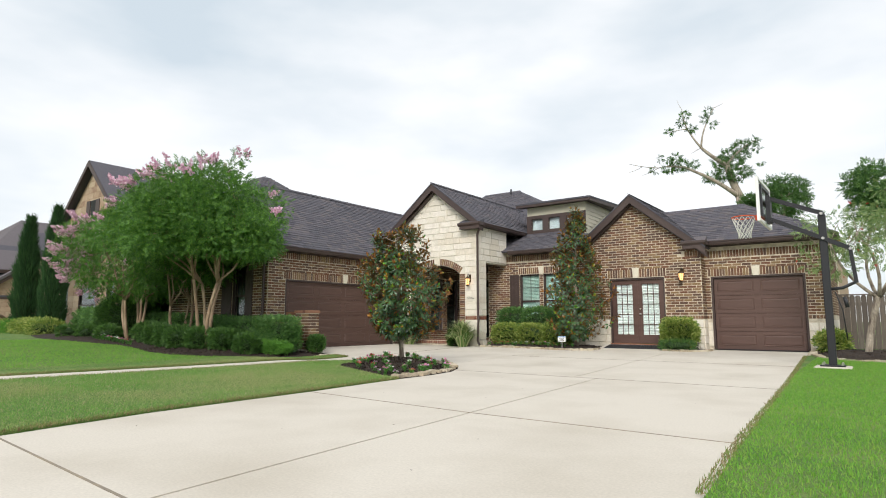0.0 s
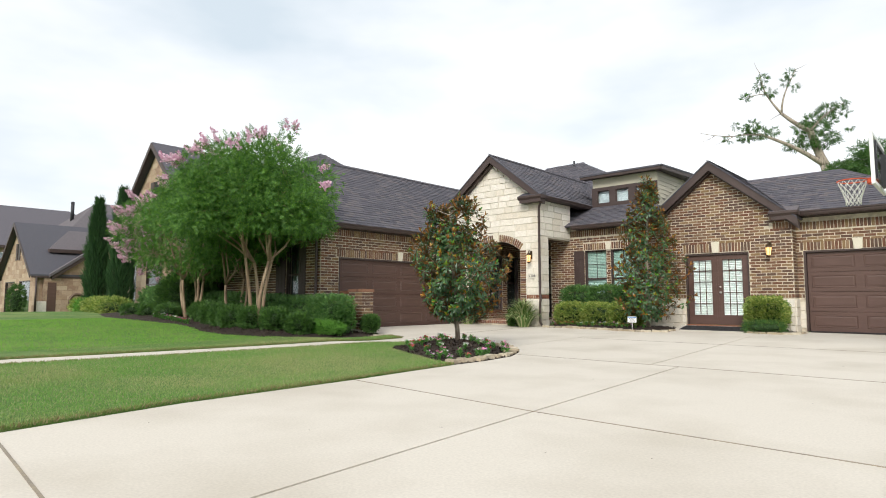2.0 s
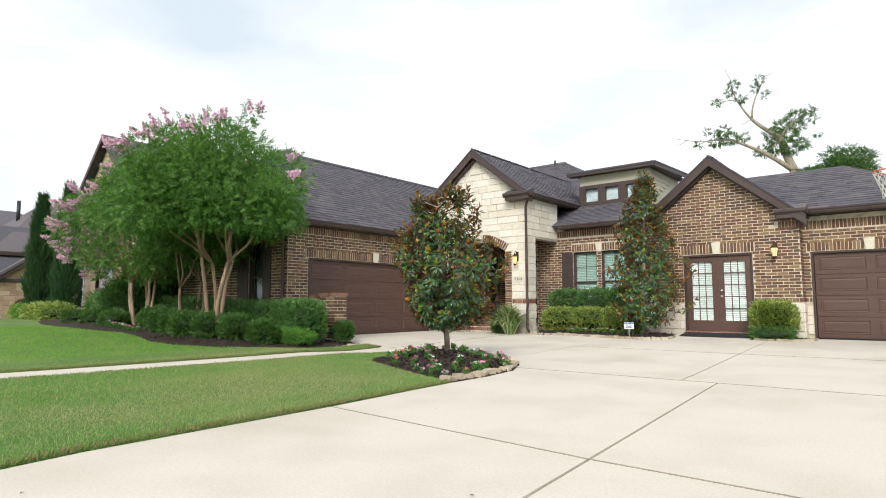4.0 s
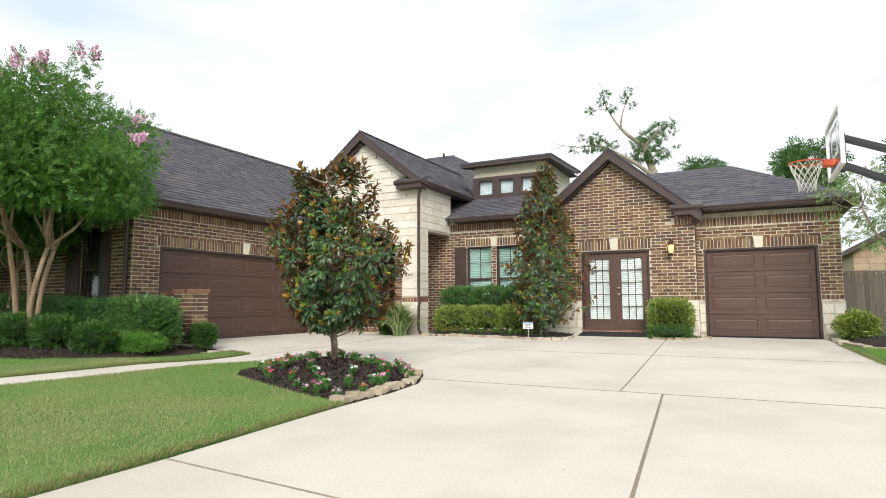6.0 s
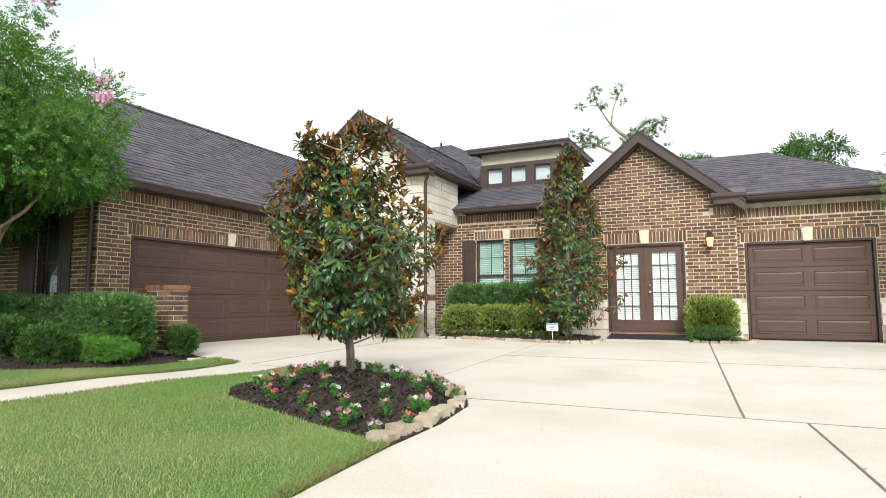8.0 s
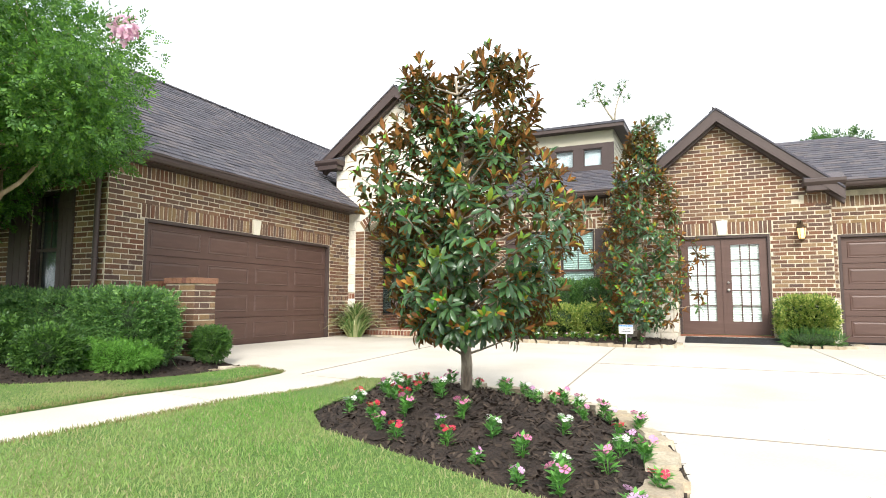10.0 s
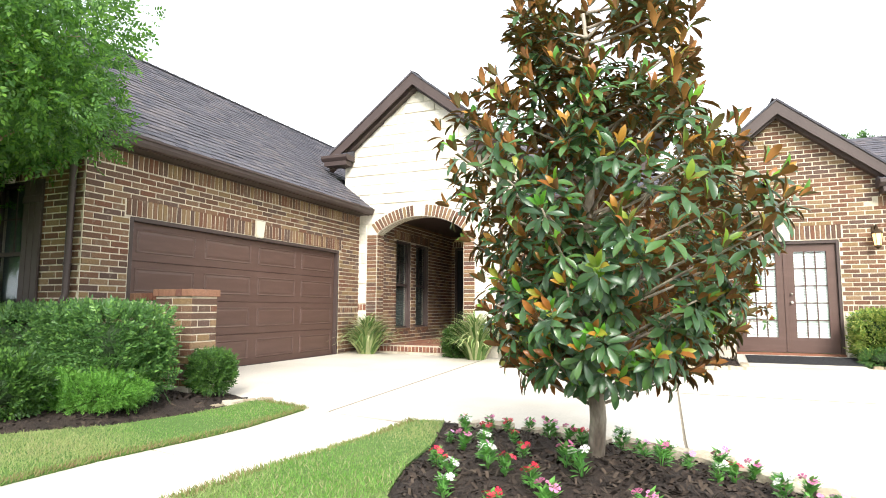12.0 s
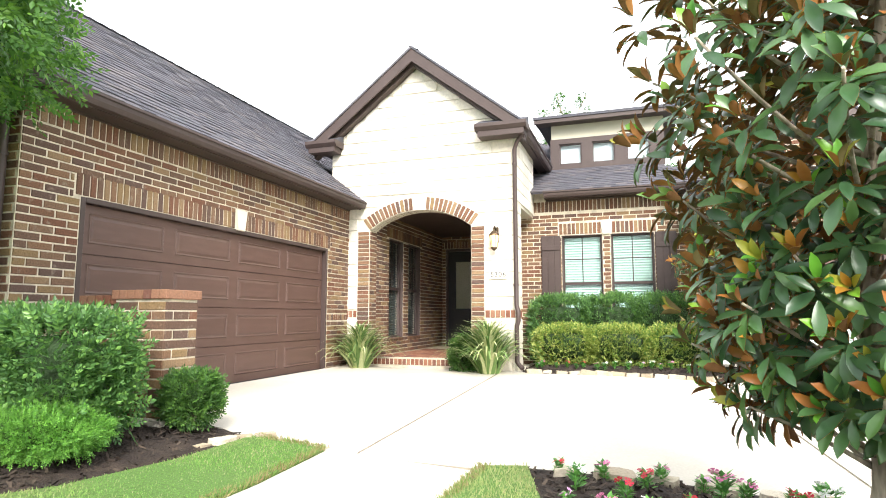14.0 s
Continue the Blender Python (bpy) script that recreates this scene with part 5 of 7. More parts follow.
G_OAK = leaf_paint("oak_leaf", [(0.050, 0.125, 0.030), (0.072, 0.165, 0.034), (0.042, 0.105, 0.026), (0.095, 0.195, 0.038)], 0.6)
# Very dark green: the shade inside a crown is put into this colour.
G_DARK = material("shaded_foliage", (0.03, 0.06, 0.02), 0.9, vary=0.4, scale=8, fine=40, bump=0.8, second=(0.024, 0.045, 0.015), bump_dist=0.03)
G_LILY = leaf_paint("striped_blade", [(0.169, 0.286, 0.084), (0.390, 0.468, 0.192), (0.117, 0.221, 0.060), (0.520, 0.546, 0.288)], 0.5)
G_BEDDING = leaf_paint("bedding_leaf", [(0.12, 0.32, 0.06), (0.16, 0.40, 0.08), (0.09, 0.26, 0.06)], 0.4)
MAG_TOP = leaf_paint("magnolia_leaf", [(0.036, 0.090, 0.031), (0.049, 0.113, 0.035), (0.028, 0.071, 0.027), (0.068, 0.146, 0.036), (0.041, 0.098, 0.031)], 0.34, 0.08, 0.5)
MAG_NEW = leaf_paint("young_magnolia_leaf", [(0.13, 0.36, 0.035), (0.19, 0.42, 0.04), (0.09, 0.27, 0.035), (0.34, 0.34, 0.04), (0.45, 0.23, 0.035), (0.36, 0.14, 0.035)], 0.32, 0.3, 0.5)
MAG_UNDER = leaf_paint("rusty_leaf_underside", [(0.30, 0.125, 0.04), (0.38, 0.165, 0.045), (0.22, 0.10, 0.04), (0.17, 0.13, 0.05)], 0.75, 0.1)
PINK = leaf_paint("pink_bloom", [(0.66, 0.40, 0.52), (0.74, 0.50, 0.60), (0.60, 0.32, 0.45), (0.78, 0.60, 0.67)], 0.6, 0.3)
PETALS = {"pink": material("pink_petal", (0.75, 0.2, 0.42), 0.55, bump=0, second=(0.8, 0.32, 0.52), transmit=0.25), "white": material("white_petal", (0.8, 0.78, 0.76), 0.55, bump=0, transmit=0.25), "red": material("red_petal", (0.62, 0.03, 0.06), 0.55, bump=0, second=(0.7, 0.06, 0.12), transmit=0.25), "lilac": material("lilac_petal", (0.68, 0.36, 0.62), 0.55, bump=0, transmit=0.25)}


def unit(n):
    v = rng.normal(size=(n, 3))
    return v / np.linalg.norm(v, axis=1, keepdims=True)


def sprig(n=7, length=0.9, leaf=0.42):
    """Leaves alternating along a twig, one long along y."""
    vs, fs = [], []
    for i in range(n):
        t = (i + 0.5) / n * length
        side = 1 if i % 2 else -1
        ang = radians(55) * side if i < n - 1 else 0
        m = Matrix.Translation((0, t, 0)) @ Matrix.Rotation(-ang, 4, "Z") @ Matrix.Rotation(radians(18 * (1 if i % 3 else -1)), 4, "Y") @ Matrix.Scale(leaf, 4)
        fs += [tuple(k + len(vs) for k in f) for f in LEAF2[1]]
        vs += [tuple(m @ Vector(q)) for q in LEAF2[0]]
    return vs, fs


SPRIG = sprig()


def superblob(n, size, power, base=0.0):
    """Points on a rounded box or ball, with outward directions."""
    d = unit(n)
    r = (np.abs(d) ** power).sum(1) ** (-1 / power)
    p = d * r[:, None]
    g = np.sign(p) * np.abs(p) ** (power - 1)
    g /= np.linalg.norm(g, axis=1, keepdims=True)
    return p * np.asarray(size), g / np.asarray(size) * max(size)


def shrub(name, x, y, z, size, label, category, paint, count, leaf, power=2.0, rough=0.1, group="", template=SPRIG, lean=0.35, up=0.25, core=0.7, turn=0.0, stems=True):
    """A bush: stems, a dark core painted as inner shade and a skin of many small leaves with an uneven outline."""
    t = thing(name, pose(x, y, z, 0, 0, turn), label, category, group)
    sx, sy, sz = size
    p, nrm = superblob(int(count * 1.7), size, power)
    keep = p[:, 2] > -sz * 0.96
    p, nrm = p[keep], nrm[keep]
    ph = rng.uniform(0, 9)
    lump = np.array([noise.noise(Vector(q) * (2.2 / max(size)) * 1.4 + Vector((ph, 0, 0))) for q in p])
    lump2 = np.array([noise.noise(Vector(q) * 9.0 + Vector((0, ph, 0))) for q in p])
    k = 1 + rough * lump + rough * 0.5 * lump2 + rng.uniform(-0.2, 0.03, len(p))
    p = p * k[:, None] + (0, 0, sz)
    way = nrm / np.linalg.norm(nrm, axis=1, keepdims=True) + unit(len(p)) * lean + (0, 0, up)
    scatter("foliage", template[0], template[1], [paint], [0] * len(template[1]), frames_of(p, way, unit(len(p)), leaf * rng.uniform(0.7, 1.25, len(p))), t, False)
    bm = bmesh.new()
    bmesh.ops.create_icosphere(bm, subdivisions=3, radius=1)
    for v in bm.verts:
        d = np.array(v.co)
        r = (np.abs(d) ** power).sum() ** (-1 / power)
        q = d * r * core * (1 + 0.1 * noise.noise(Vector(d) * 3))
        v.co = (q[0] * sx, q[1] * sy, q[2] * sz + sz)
    part("foliage_shade_core", bm, G_DARK, t, "dark solid core standing for the shade among inner leaves", True)
    if stems:
        bm = bmesh.new()
        for i in range(5):
            a = rng.uniform(0, 6.28)
            r = rng.uniform(0.02, 0.3)
            tube(bm, [(0.3 * r * sx * math.cos(a), 0.3 * r * sy * math.sin(a), -0.05), (r * sx * math.cos(a), r * sy * math.sin(a), sz * 0.5), (2 * r * sx * math.cos(a), 2 * r * sy * math.sin(a), sz * 1.4)], [0.014, 0.01, 0.004], 5)
        part("stems", bm, BARK, t)
    return t


def crown(t, tips, spread, per, leaf, paint, template=SPRIG, name="crown", droop=0.1):
    """Leafy twigs round the ends of the limbs."""
    P, W = [], []
    for q, s in tips:
        n = max(4, int(per * s * s))
        d = unit(n)
        r = rng.uniform(0.15, 1.0, n) ** 0.55
        P.append(np.asarray(q) + d * (r * spread * s)[:, None] * (1.0, 1.0, 0.75))
        W.append(d + unit(n) * 0.5 + (0, 0, -droop))
    P, W = np.concatenate(P), np.concatenate(W)
    return scatter(name, template[0], template[1], [paint], [0] * len(template[1]), frames_of(P, W, unit(len(P)), leaf * rng.uniform(0.7, 1.3, len(P))), t, False)


def limb(bm, a, b, r0, r1, bend=0.15, sides=7):
    a, b = Vector(a), Vector(b)
    n = 6
    off = Vector(unit(1)[0]) * bend * (b - a).length
    pts = [a.lerp(b, i / n) + off * math.sin(math.pi * i / n) for i in range(n + 1)]
    tube(bm, pts, [r0 + (r1 - r0) * i / n for i in range(n + 1)], sides)
    return pts


def bloom_template():
    """A loose, tapering cluster of crinkled petals, one long along y."""
    vs, fs = [], []
    for i in range(46):
        f = rng.uniform(0, 1)
        d = Vector(unit(1)[0]) * (0.42 * (1 - 0.65 * f)) * rng.uniform(0.5, 1.0)
        m = Matrix.Translation((d.x, f + d.y * 0.3, d.z)) @ Euler(rng.uniform(0, 6.28, 3)).to_matrix().to_4x4() @ Matrix.Scale(rng.uniform(0.14, 0.24), 4)
        fs.append(tuple(range(len(vs), len(vs) + 4)))
        vs += [tuple(m @ Vector(q)) for q in ((-0.5, -0.4, 0), (0.5, -0.5, 0.15), (0.45, 0.5, 0), (-0.5, 0.45, 0.2))]
    return vs, fs


BLOOM = bloom_template()


def crape_myrtle(x, y, z, fork, centre, size, stems, n_tip, per, blooms, label, leaf=0.125, bloom_side=None, flat=0.0, shoots=()):
    """A many-stemmed crape myrtle with a broad, feathery crown and pink flower heads. flat: how far the underside is levelled."""
    t = thing("crape_myrtle", pose(x, y, z), label, "tree", "crape myrtles")
    tips = []
    c, s = np.asarray(centre, float), np.asarray(size, float)
    for i in range(n_tip):
        a = rng.uniform(0, 6.28)
        q = math.sqrt(rng.uniform(0.02, 1.0))
        lump = 1 + 0.2 * noise.noise((math.cos(a) * 1.7 + x, math.sin(a) * 1.7, 0.5))
        dome = math.sqrt(max(0.0, 1 - q * q))
        hi, lo = s[2] * dome, -s[2] * dome * (1 - flat) - s[2] * flat * (0.2 + 0.2 * q)
        f = rng.uniform(0, 1) ** 0.7 if rng.uniform() < 0.7 else 0.06
        tips.append((c + np.array((math.cos(a) * q * s[0] * lump * 0.9, math.sin(a) * q * s[1] * lump * 0.9, lo + (hi - lo) * f * 0.95)), rng.uniform(0.7, 1.25)))
    fine = bmesh.new()
    for i in range(stems):
        a = i * 6.28 / stems + rng.uniform(-0.3, 0.3)
        bm = bmesh.new()
        top = Vector((0.4 * math.cos(a), 0.36 * math.sin(a), fork * rng.uniform(0.92, 1.12)))
        base = Vector((0.13 * math.cos(a), 0.13 * math.sin(a), -0.15))
        limb(bm, base, top, 0.052, 0.038, 0.07)
        stem = part("trunk_stem", bm, CRAPE_BARK, t)
        mine = [q for q, _ in tips if int((math.atan2(q[1] - c[1], q[0] - c[0]) % 6.2831) / 6.2832 * stems) == i]
        arms = [Vector(q) for q in mine[:4]] or [top + Vector((0, 0, 1))]
        for arm in arms:
            bm = bmesh.new()
            knee = top.lerp(arm, 0.5) + Vector((0, 0, 0.22))
            bend = Vector(unit(1)[0]) * 0.08
            tube(bm, [top, top.lerp(knee, 0.5) + bend, knee, knee.lerp(arm, 0.5) - bend * 0.7, arm], [0.032, 0.026, 0.019, 0.012, 0.005], 6)
            part("branch", bm, CRAPE_BARK, stem)
            for q in mine[4:][arms.index(arm)::len(arms)]:
                limb(fine, knee, q, 0.011, 0.003, 0.1, 5)
    part("twig_mass", fine, CRAPE_BARK, t)["kind"] = "stuff"
    crown(t, tips, 0.62, per, leaf, G_CRAPE)
    me = mesh_of("flower_head", BLOOM[0], BLOOM[1], PINK)
    ends = []
    for i in range(blooms):
        d = unit(1)[0]
        if bloom_side is not None:
            d = d * (0.5 if i % 3 else 0.9) + np.asarray(bloom_side)
        d[2] = abs(d[2]) if bloom_side is None else d[2]
        d /= np.linalg.norm(d)
        spot = c + d * s * rng.uniform(1.02, 1.18)
        ends += [spot + unit(1)[0] * 0.14 for k in range(2 + i % 2)]
    for q in shoots:
        w = Vector(q) - Vector(c)
        for k in range(3):
            ends.append(np.array(q) + unit(1)[0] * 0.13)
        crown(t, [(tuple(Vector(q) - w.normalized() * 0.1), 0.5), (tuple(Vector(q) - w.normalized() * 0.4), 0.55), (tuple(Vector(q) - w.normalized() * 0.7), 0.6)], 0.42, 130, leaf, G_CRAPE, name="shoot")
    for q in ends:
        w = Vector(q) - Vector(c) + Vector((0, 0, 0.8))
        ob = put("flower_head", me, t, Matrix.Translation(q) @ Vector(np.array(w.normalized()) + unit(1)[0] * 0.4).to_track_quat("Y", "Z").to_matrix().to_4x4() @ Matrix.Scale(rng.uniform(0.16, 0.3), 4))
    return t


CR = "many-stemmed crape myrtle with smooth tan bark and pink blooms"
crape_myrtle(-14.6, 9.1, side_h(-14.6, 9.1), 1.75, (-0.5, -0.1, 3.3), (2.6, 1.95, 1.5), 4, 190, 150, 34, CR, flat=0.9, bloom_side=(-0.2, -0.3, 0.5), shoots=[(1.35, 0.0, 5.05), (-1.7, -0.3, 4.75), (2.55, 0.1, 3.3)])
crape_myrtle(-19.4, 9.5, side_h(-19.4, 9.5), 1.2, (-0.6, 0.3, 2.7), (2.2, 2.0, 1.8), 5, 90, 150, 80, "spreading crape myrtle thick with pink flower heads", bloom_side=(-0.8, -0.6, 0.2), flat=0.3)
crape_myrtle(-17.3, 10.0, side_h(-17.3, 10.0), 1.2, (0, 0, 2.7), (1.6, 1.0, 1.1), 3, 40, 130, 3, "small dark crape myrtle in the shade of the wall", flat=0.4)


# southern magnolias
def magnolia_leaf():
    """A thick folded leaf, green above and rusty below."""
    rows = [(0.0, 0.03, 0.0), (0.25, 0.125, 0.02), (0.56, 0.18, 0.025), (0.83, 0.125, -0.015), (1.0, 0.01, -0.09)]
    vs, fs, mi = [], [], []
    for dz in (0.0, -0.012):
        b = len(vs)
        for t, w, z in rows:
            vs += [(-w, t, z + 0.35 * w + dz), (0, t, z + dz), (w, t, z + 0.35 * w + dz)]
        for i in range(4):
            for j in range(2):
                q = (b + i * 3 + j, b + i * 3 + j + 1, b + i * 3 + j + 4, b + i * 3 + j + 3)
                fs.append(q if dz == 0 else q[::-1])
                mi.append(0 if dz == 0 else 1)
    return vs, fs, mi


MAG_LEAF = magnolia_leaf()


def magnolia(x, y, z, height, low, radius, whorls, label, leaf=0.17, singles=0, lean=(0, 0), fork=Vector((0.32, 0.1, 0))):
    """A narrow southern magnolia: straight trunk, rising limbs and whorls of big leaves."""
    t = thing("magnolia_tree", pose(x, y, z), label, "tree", "magnolias")
    bm = bmesh.new()
    top = Vector((lean[0], lean[1], height * 0.93))
    trunk_pts = [Vector((0, 0, -0.1)).lerp(top, i / 8) + Vector((0.03 * math.sin(i * 1.3), 0.03 * math.cos(i * 1.7), 0)) for i in range(9)]
    tr = 0.056 * height / 3
    tube(bm, trunk_pts, [tr * (1 - 0.1 * i) for i in range(9)], 10)
    part("trunk", bm, BARK, t)
    P, W, N, ends = [], [], [], []
    for i in range(whorls):
        f = (i + rng.uniform(0, 1)) / whorls
        zz = low + (height - low) * f
        a = i * 2.39996 + rng.uniform(-0.4, 0.4)
        shape = np.interp(f, [0, 0.12, 0.32, 0.6, 0.82, 0.95, 1.0], [0.5, 0.86, 1.0, 0.78, 0.42, 0.22, 0.1])
        prof = radius * shape * (1 + 0.5 * noise.noise((math.cos(a) * 1.3 + x, math.sin(a) * 1.3, zz * 1.5)))
        prof *= 1 + 0.16 * math.cos(a - 0.42) * smooth((0.75 - f) / 0.3)
        rr = prof * (rng.uniform(0.7, 1.06) if rng.uniform() < 0.75 else rng.uniform(0.2, 0.7))
        c = Vector((0, 0, 0)).lerp(top, zz / (height * 0.93))
        e = Vector((c.x + rr * math.cos(a), c.y + rr * math.sin(a), zz))
        if f > 0.66:
            side = 1 if i % 3 == 0 else -0.5
            e += fork * side * min(1.0, (f - 0.66) / 0.2)
            if f > 0.78 and noise.noise((e.x * 2.5, e.y * 2.5 + x, e.z * 2.5)) < -0.12:
                continue
        ends.append((e, a, f, rr))
    for e, a, f, rr in ends[::6]:
        s = Vector((0, 0, 0)).lerp(top, max(0.12, (e.z - 0.35 * rr - 0.1) / (height * 0.93)))
        bm = bmesh.new()
        limb(bm, s, e, 0.012, 0.005, 0.06, 5)
        part("branch", bm, BARK, t)
    pl, wa, up, sz, young = [], [], [], [], []
    for e, a, f, rr in ends:
        out = Vector((math.cos(a), math.sin(a), 0))
        axis = (out * (0.9 - 0.55 * f) + Vector((0, 0, 0.35 + 0.9 * f)) + Vector(unit(1)[0]) * 0.3).normalized()
        s1 = axis.orthogonal().normalized()
        s2 = axis.cross(s1)
        n = int(rng.integers(11, 17))
        sprout = rng.uniform() < 0.62
        for k in range(n):
            b = k * 2.4 + a
            new_one = k < 5
            open_ = (0.35 + 0.2 * k / 4) if new_one else rng.uniform(1.0, 2.1)
            w = axis * math.cos(open_) + (s1 * math.cos(b) + s2 * math.sin(b)) * math.sin(open_)
            if not new_one:
                w = w + Vector((0, 0, -0.45 * (1 - f)))
            pl.append(e - axis * (0.0 if new_one else 0.02 + 0.1 * (k - 4) / n) + w * 0.015)
            wa.append(w)
            up.append(axis)
            sz.append(leaf * (rng.uniform(0.6, 1.0) if new_one else rng.uniform(0.8, 1.15)))
            young.append(new_one and rng.uniform() < (0.9 if sprout else 0.25))
    mt = frames_of(np.array(pl), np.array(wa), np.array(up), np.array(sz))
    young = np.array(young)
    scatter("crown", MAG_LEAF[0], MAG_LEAF[1], [MAG_TOP, MAG_UNDER], MAG_LEAF[2], mt[~young], t)
    yo = mt[young]
    if singles:
        me = mesh_of("leaf", MAG_LEAF[0], MAG_LEAF[1], [MAG_NEW, MAG_UNDER], True)
        me.polygons.foreach_set("material_index", MAG_LEAF[2])
        for q in yo[:singles]:
            ob = new("leaf", me)
            ob.parent = t
            m = Matrix([list(r) for r in q] + [[0, 0, 0, 1]])
            ob.matrix_basis = m
        yo = yo[singles:]
    if len(yo):
        scatter("young_leaves", MAG_LEAF[0], MAG_LEAF[1], [MAG_NEW, MAG_UNDER], MAG_LEAF[2], yo, t)["kind"] = "stuff"
    return t


magnolia(-8.42, 9.95, isl_h(-8.42, 9.95) - 0.02, 2.86, 0.5, 0.9, 640, "young magnolia with glossy leaves and rusty undersides in mulch", 0.112, 300, lean=(0.06, -0.3))
magnolia(-7.75, 17.55, front_h(-7.75, 17.55) - 0.02, 4.3, 0.3, 1.0, 420, "slender magnolia beside the front windows", 0.14, 0, lean=(0.1, -0.1), fork=Vector((0, 0, 0)))

# hedges and shrubs
HD = "clipped dark green hedge along the brick wall"
for i in range(5):
    hx = -13.45 - i * 1.55
    shrub("hedge_shrub", hx, 10.55, side_h(hx, 10.5), (0.92 if i else 0.6, 0.4, 0.42), HD, "hedge", G_HEDGE, 2100, 0.11, 7.0, 0.07, "hedge along the garage wing", turn=rng.uniform(-4, 4))
for i, (bx, by, r, h) in enumerate([(-14.0, 9.25, 0.32, 0.3), (-14.65, 9.0, 0.36, 0.3), (-15.4, 8.85, 0.38, 0.31), (-16.15, 8.95, 0.36, 0.3), (-13.35, 9.55, 0.3, 0.27), (-17.0, 9.1, 0.4, 0.32), (-18.0, 9.35, 0.45, 0.33)]):
    shrub("boxwood", bx, by, side_h(bx, by), (r * 0.88, r * 0.88, h * 0.78), "low rounded boxwood in dark mulch", "shrub", G_BOX, 750, 0.1, 2.6, 0.12, "low boxwoods in the bed")
shrub("boxwood", -12.9, 11.5, side_h(-12.9, 11.5) + 0.09, (0.2, 0.18, 0.19), "small clipped boxwood beside the brick pillar", "shrub", G_BOX, 900, 0.075, 3.4, 0.08)
NEEDLE = ([(-0.035, 0, 0), (0.035, 0, 0), (0.02, 0.6, 0.03), (0, 1, -0.02), (-0.02, 0.6, 0.03), (0.16, 0.55, 0.05), (-0.16, 0.75, 0.05), (0.1, 0.2, 0), (-0.1, 0.35, 0)], [(0, 1, 2, 3), (0, 3, 4), (1, 7, 5), (0, 8, 6)])
FROND = sprig(9, 0.9, 0.26)
shrub("juniper", -13.26, 10.28, side_h(-13.26, 10.28) - 0.03, (0.6, 0.4, 0.17), "bright green spreading juniper in dark mulch", "shrub", G_JUNIPER, 5200, 0.062, 2.4, 0.25, template=FROND, lean=0.7, up=0.6, core=0.72)
shrub("juniper", -13.5, 9.95, side_h(-13.5, 9.95) - 0.05, (0.36, 0.28, 0.13), "bright green spreading juniper in dark mulch", "shrub", G_JUNIPER, 2200, 0.062, 2.4, 0.25, template=FROND, lean=0.7, up=0.6, core=0.72)
shrub("round_bush", -21.0, 10.1, side_h(-21, 10.1) - 0.05, (0.95, 0.9, 0.72), "large round clipped green bush", "shrub", G_BOX, 2600, 0.13, 2.3, 0.05)
for i in range(4):
    shrub("low_bush", -23.3 - i * 1.3, 10.9 + 0.2 * i, side_h(-23, 10.3), (0.8, 0.5, 0.5), "dusky purple-green loropetalum bush by the wall", "shrub", G_HEDGE, 600, 0.16, 2.4, 0.15, "bushes by the far wall")
for i in range(5):
    shrub("grey_mound", -19.9 - 0.75 * i + 0.3 * (i % 2), 9.0 + 0.25 * (i % 2), side_h(-20, 9.0) - 0.03, (0.34, 0.3, 0.18), "small grey-green mounded plant at the bed edge", "shrub", G_BOX, 220, 0.12, 2.2, 0.1, "mounds at the bed edge", stems=False)
for i in range(5):
    shrub("golden_bush", -27.5 - 1.35 * i, 9.9 + 0.15 * i, G(-28 - i, 10) - 0.02, (0.8, 0.6, 0.3), "bright yellow-green low shrub on the far lawn", "shrub", G_GOLD if i != 3 else G_JUNIPER, 420, 0.16, 2.4, 0.15, "golden shrubs", stems=False)
for i in range(3):
    hx = -10.65 + i * 0.95
    shrub("hedge_shrub", hx, 18.78, front_h(hx, 18.7), (0.56, 0.34, 0.58), "dark green clipped hedge under the windows", "hedge", G_HEDGE, 1300, 0.11, 4.2, 0.06, "hedge under the windows")
    shrub("golden_hedge", hx + 0.15, 18.0, front_h(hx, 18.0), (0.52, 0.3, 0.31), "yellow-green variegated clipped hedge", "hedge", G_GOLD, 1100, 0.1, 3.6, 0.1, "golden hedge")
shrub("golden_shrub", -4.82, 18.25, gold_h(-4.82, 18.2) + 0.08, (0.42, 0.36, 0.35), "square clipped golden variegated shrub beside the french doors", "shrub", G_GOLD, 1900, 0.11, 5.0, 0.08)
shrub("low_juniper", -4.8, 17.86, gold_h(-4.8, 17.86) - 0.03, (0.5, 0.22, 0.15), "soft green ground cover at the foot of a golden shrub", "shrub", G_HEDGE, 900, 0.1, 2.2, 0.1, template=NEEDLE, up=0.5)
shrub("golden_shrub", -1.08, 18.45, right_h(-1.08, 18.45), (0.26, 0.24, 0.2), "loose golden shrub by the garage corner", "shrub", G_GOLD, 420, 0.16, 2.2, 0.3, core=0.5)
shrub("small_boxwood", -12.08, 17.12, 0.24, (0.22, 0.2, 0.27), "small upright boxwood beside the porch", "shrub", G_BOX, 650, 0.09, 3.0, 0.08)


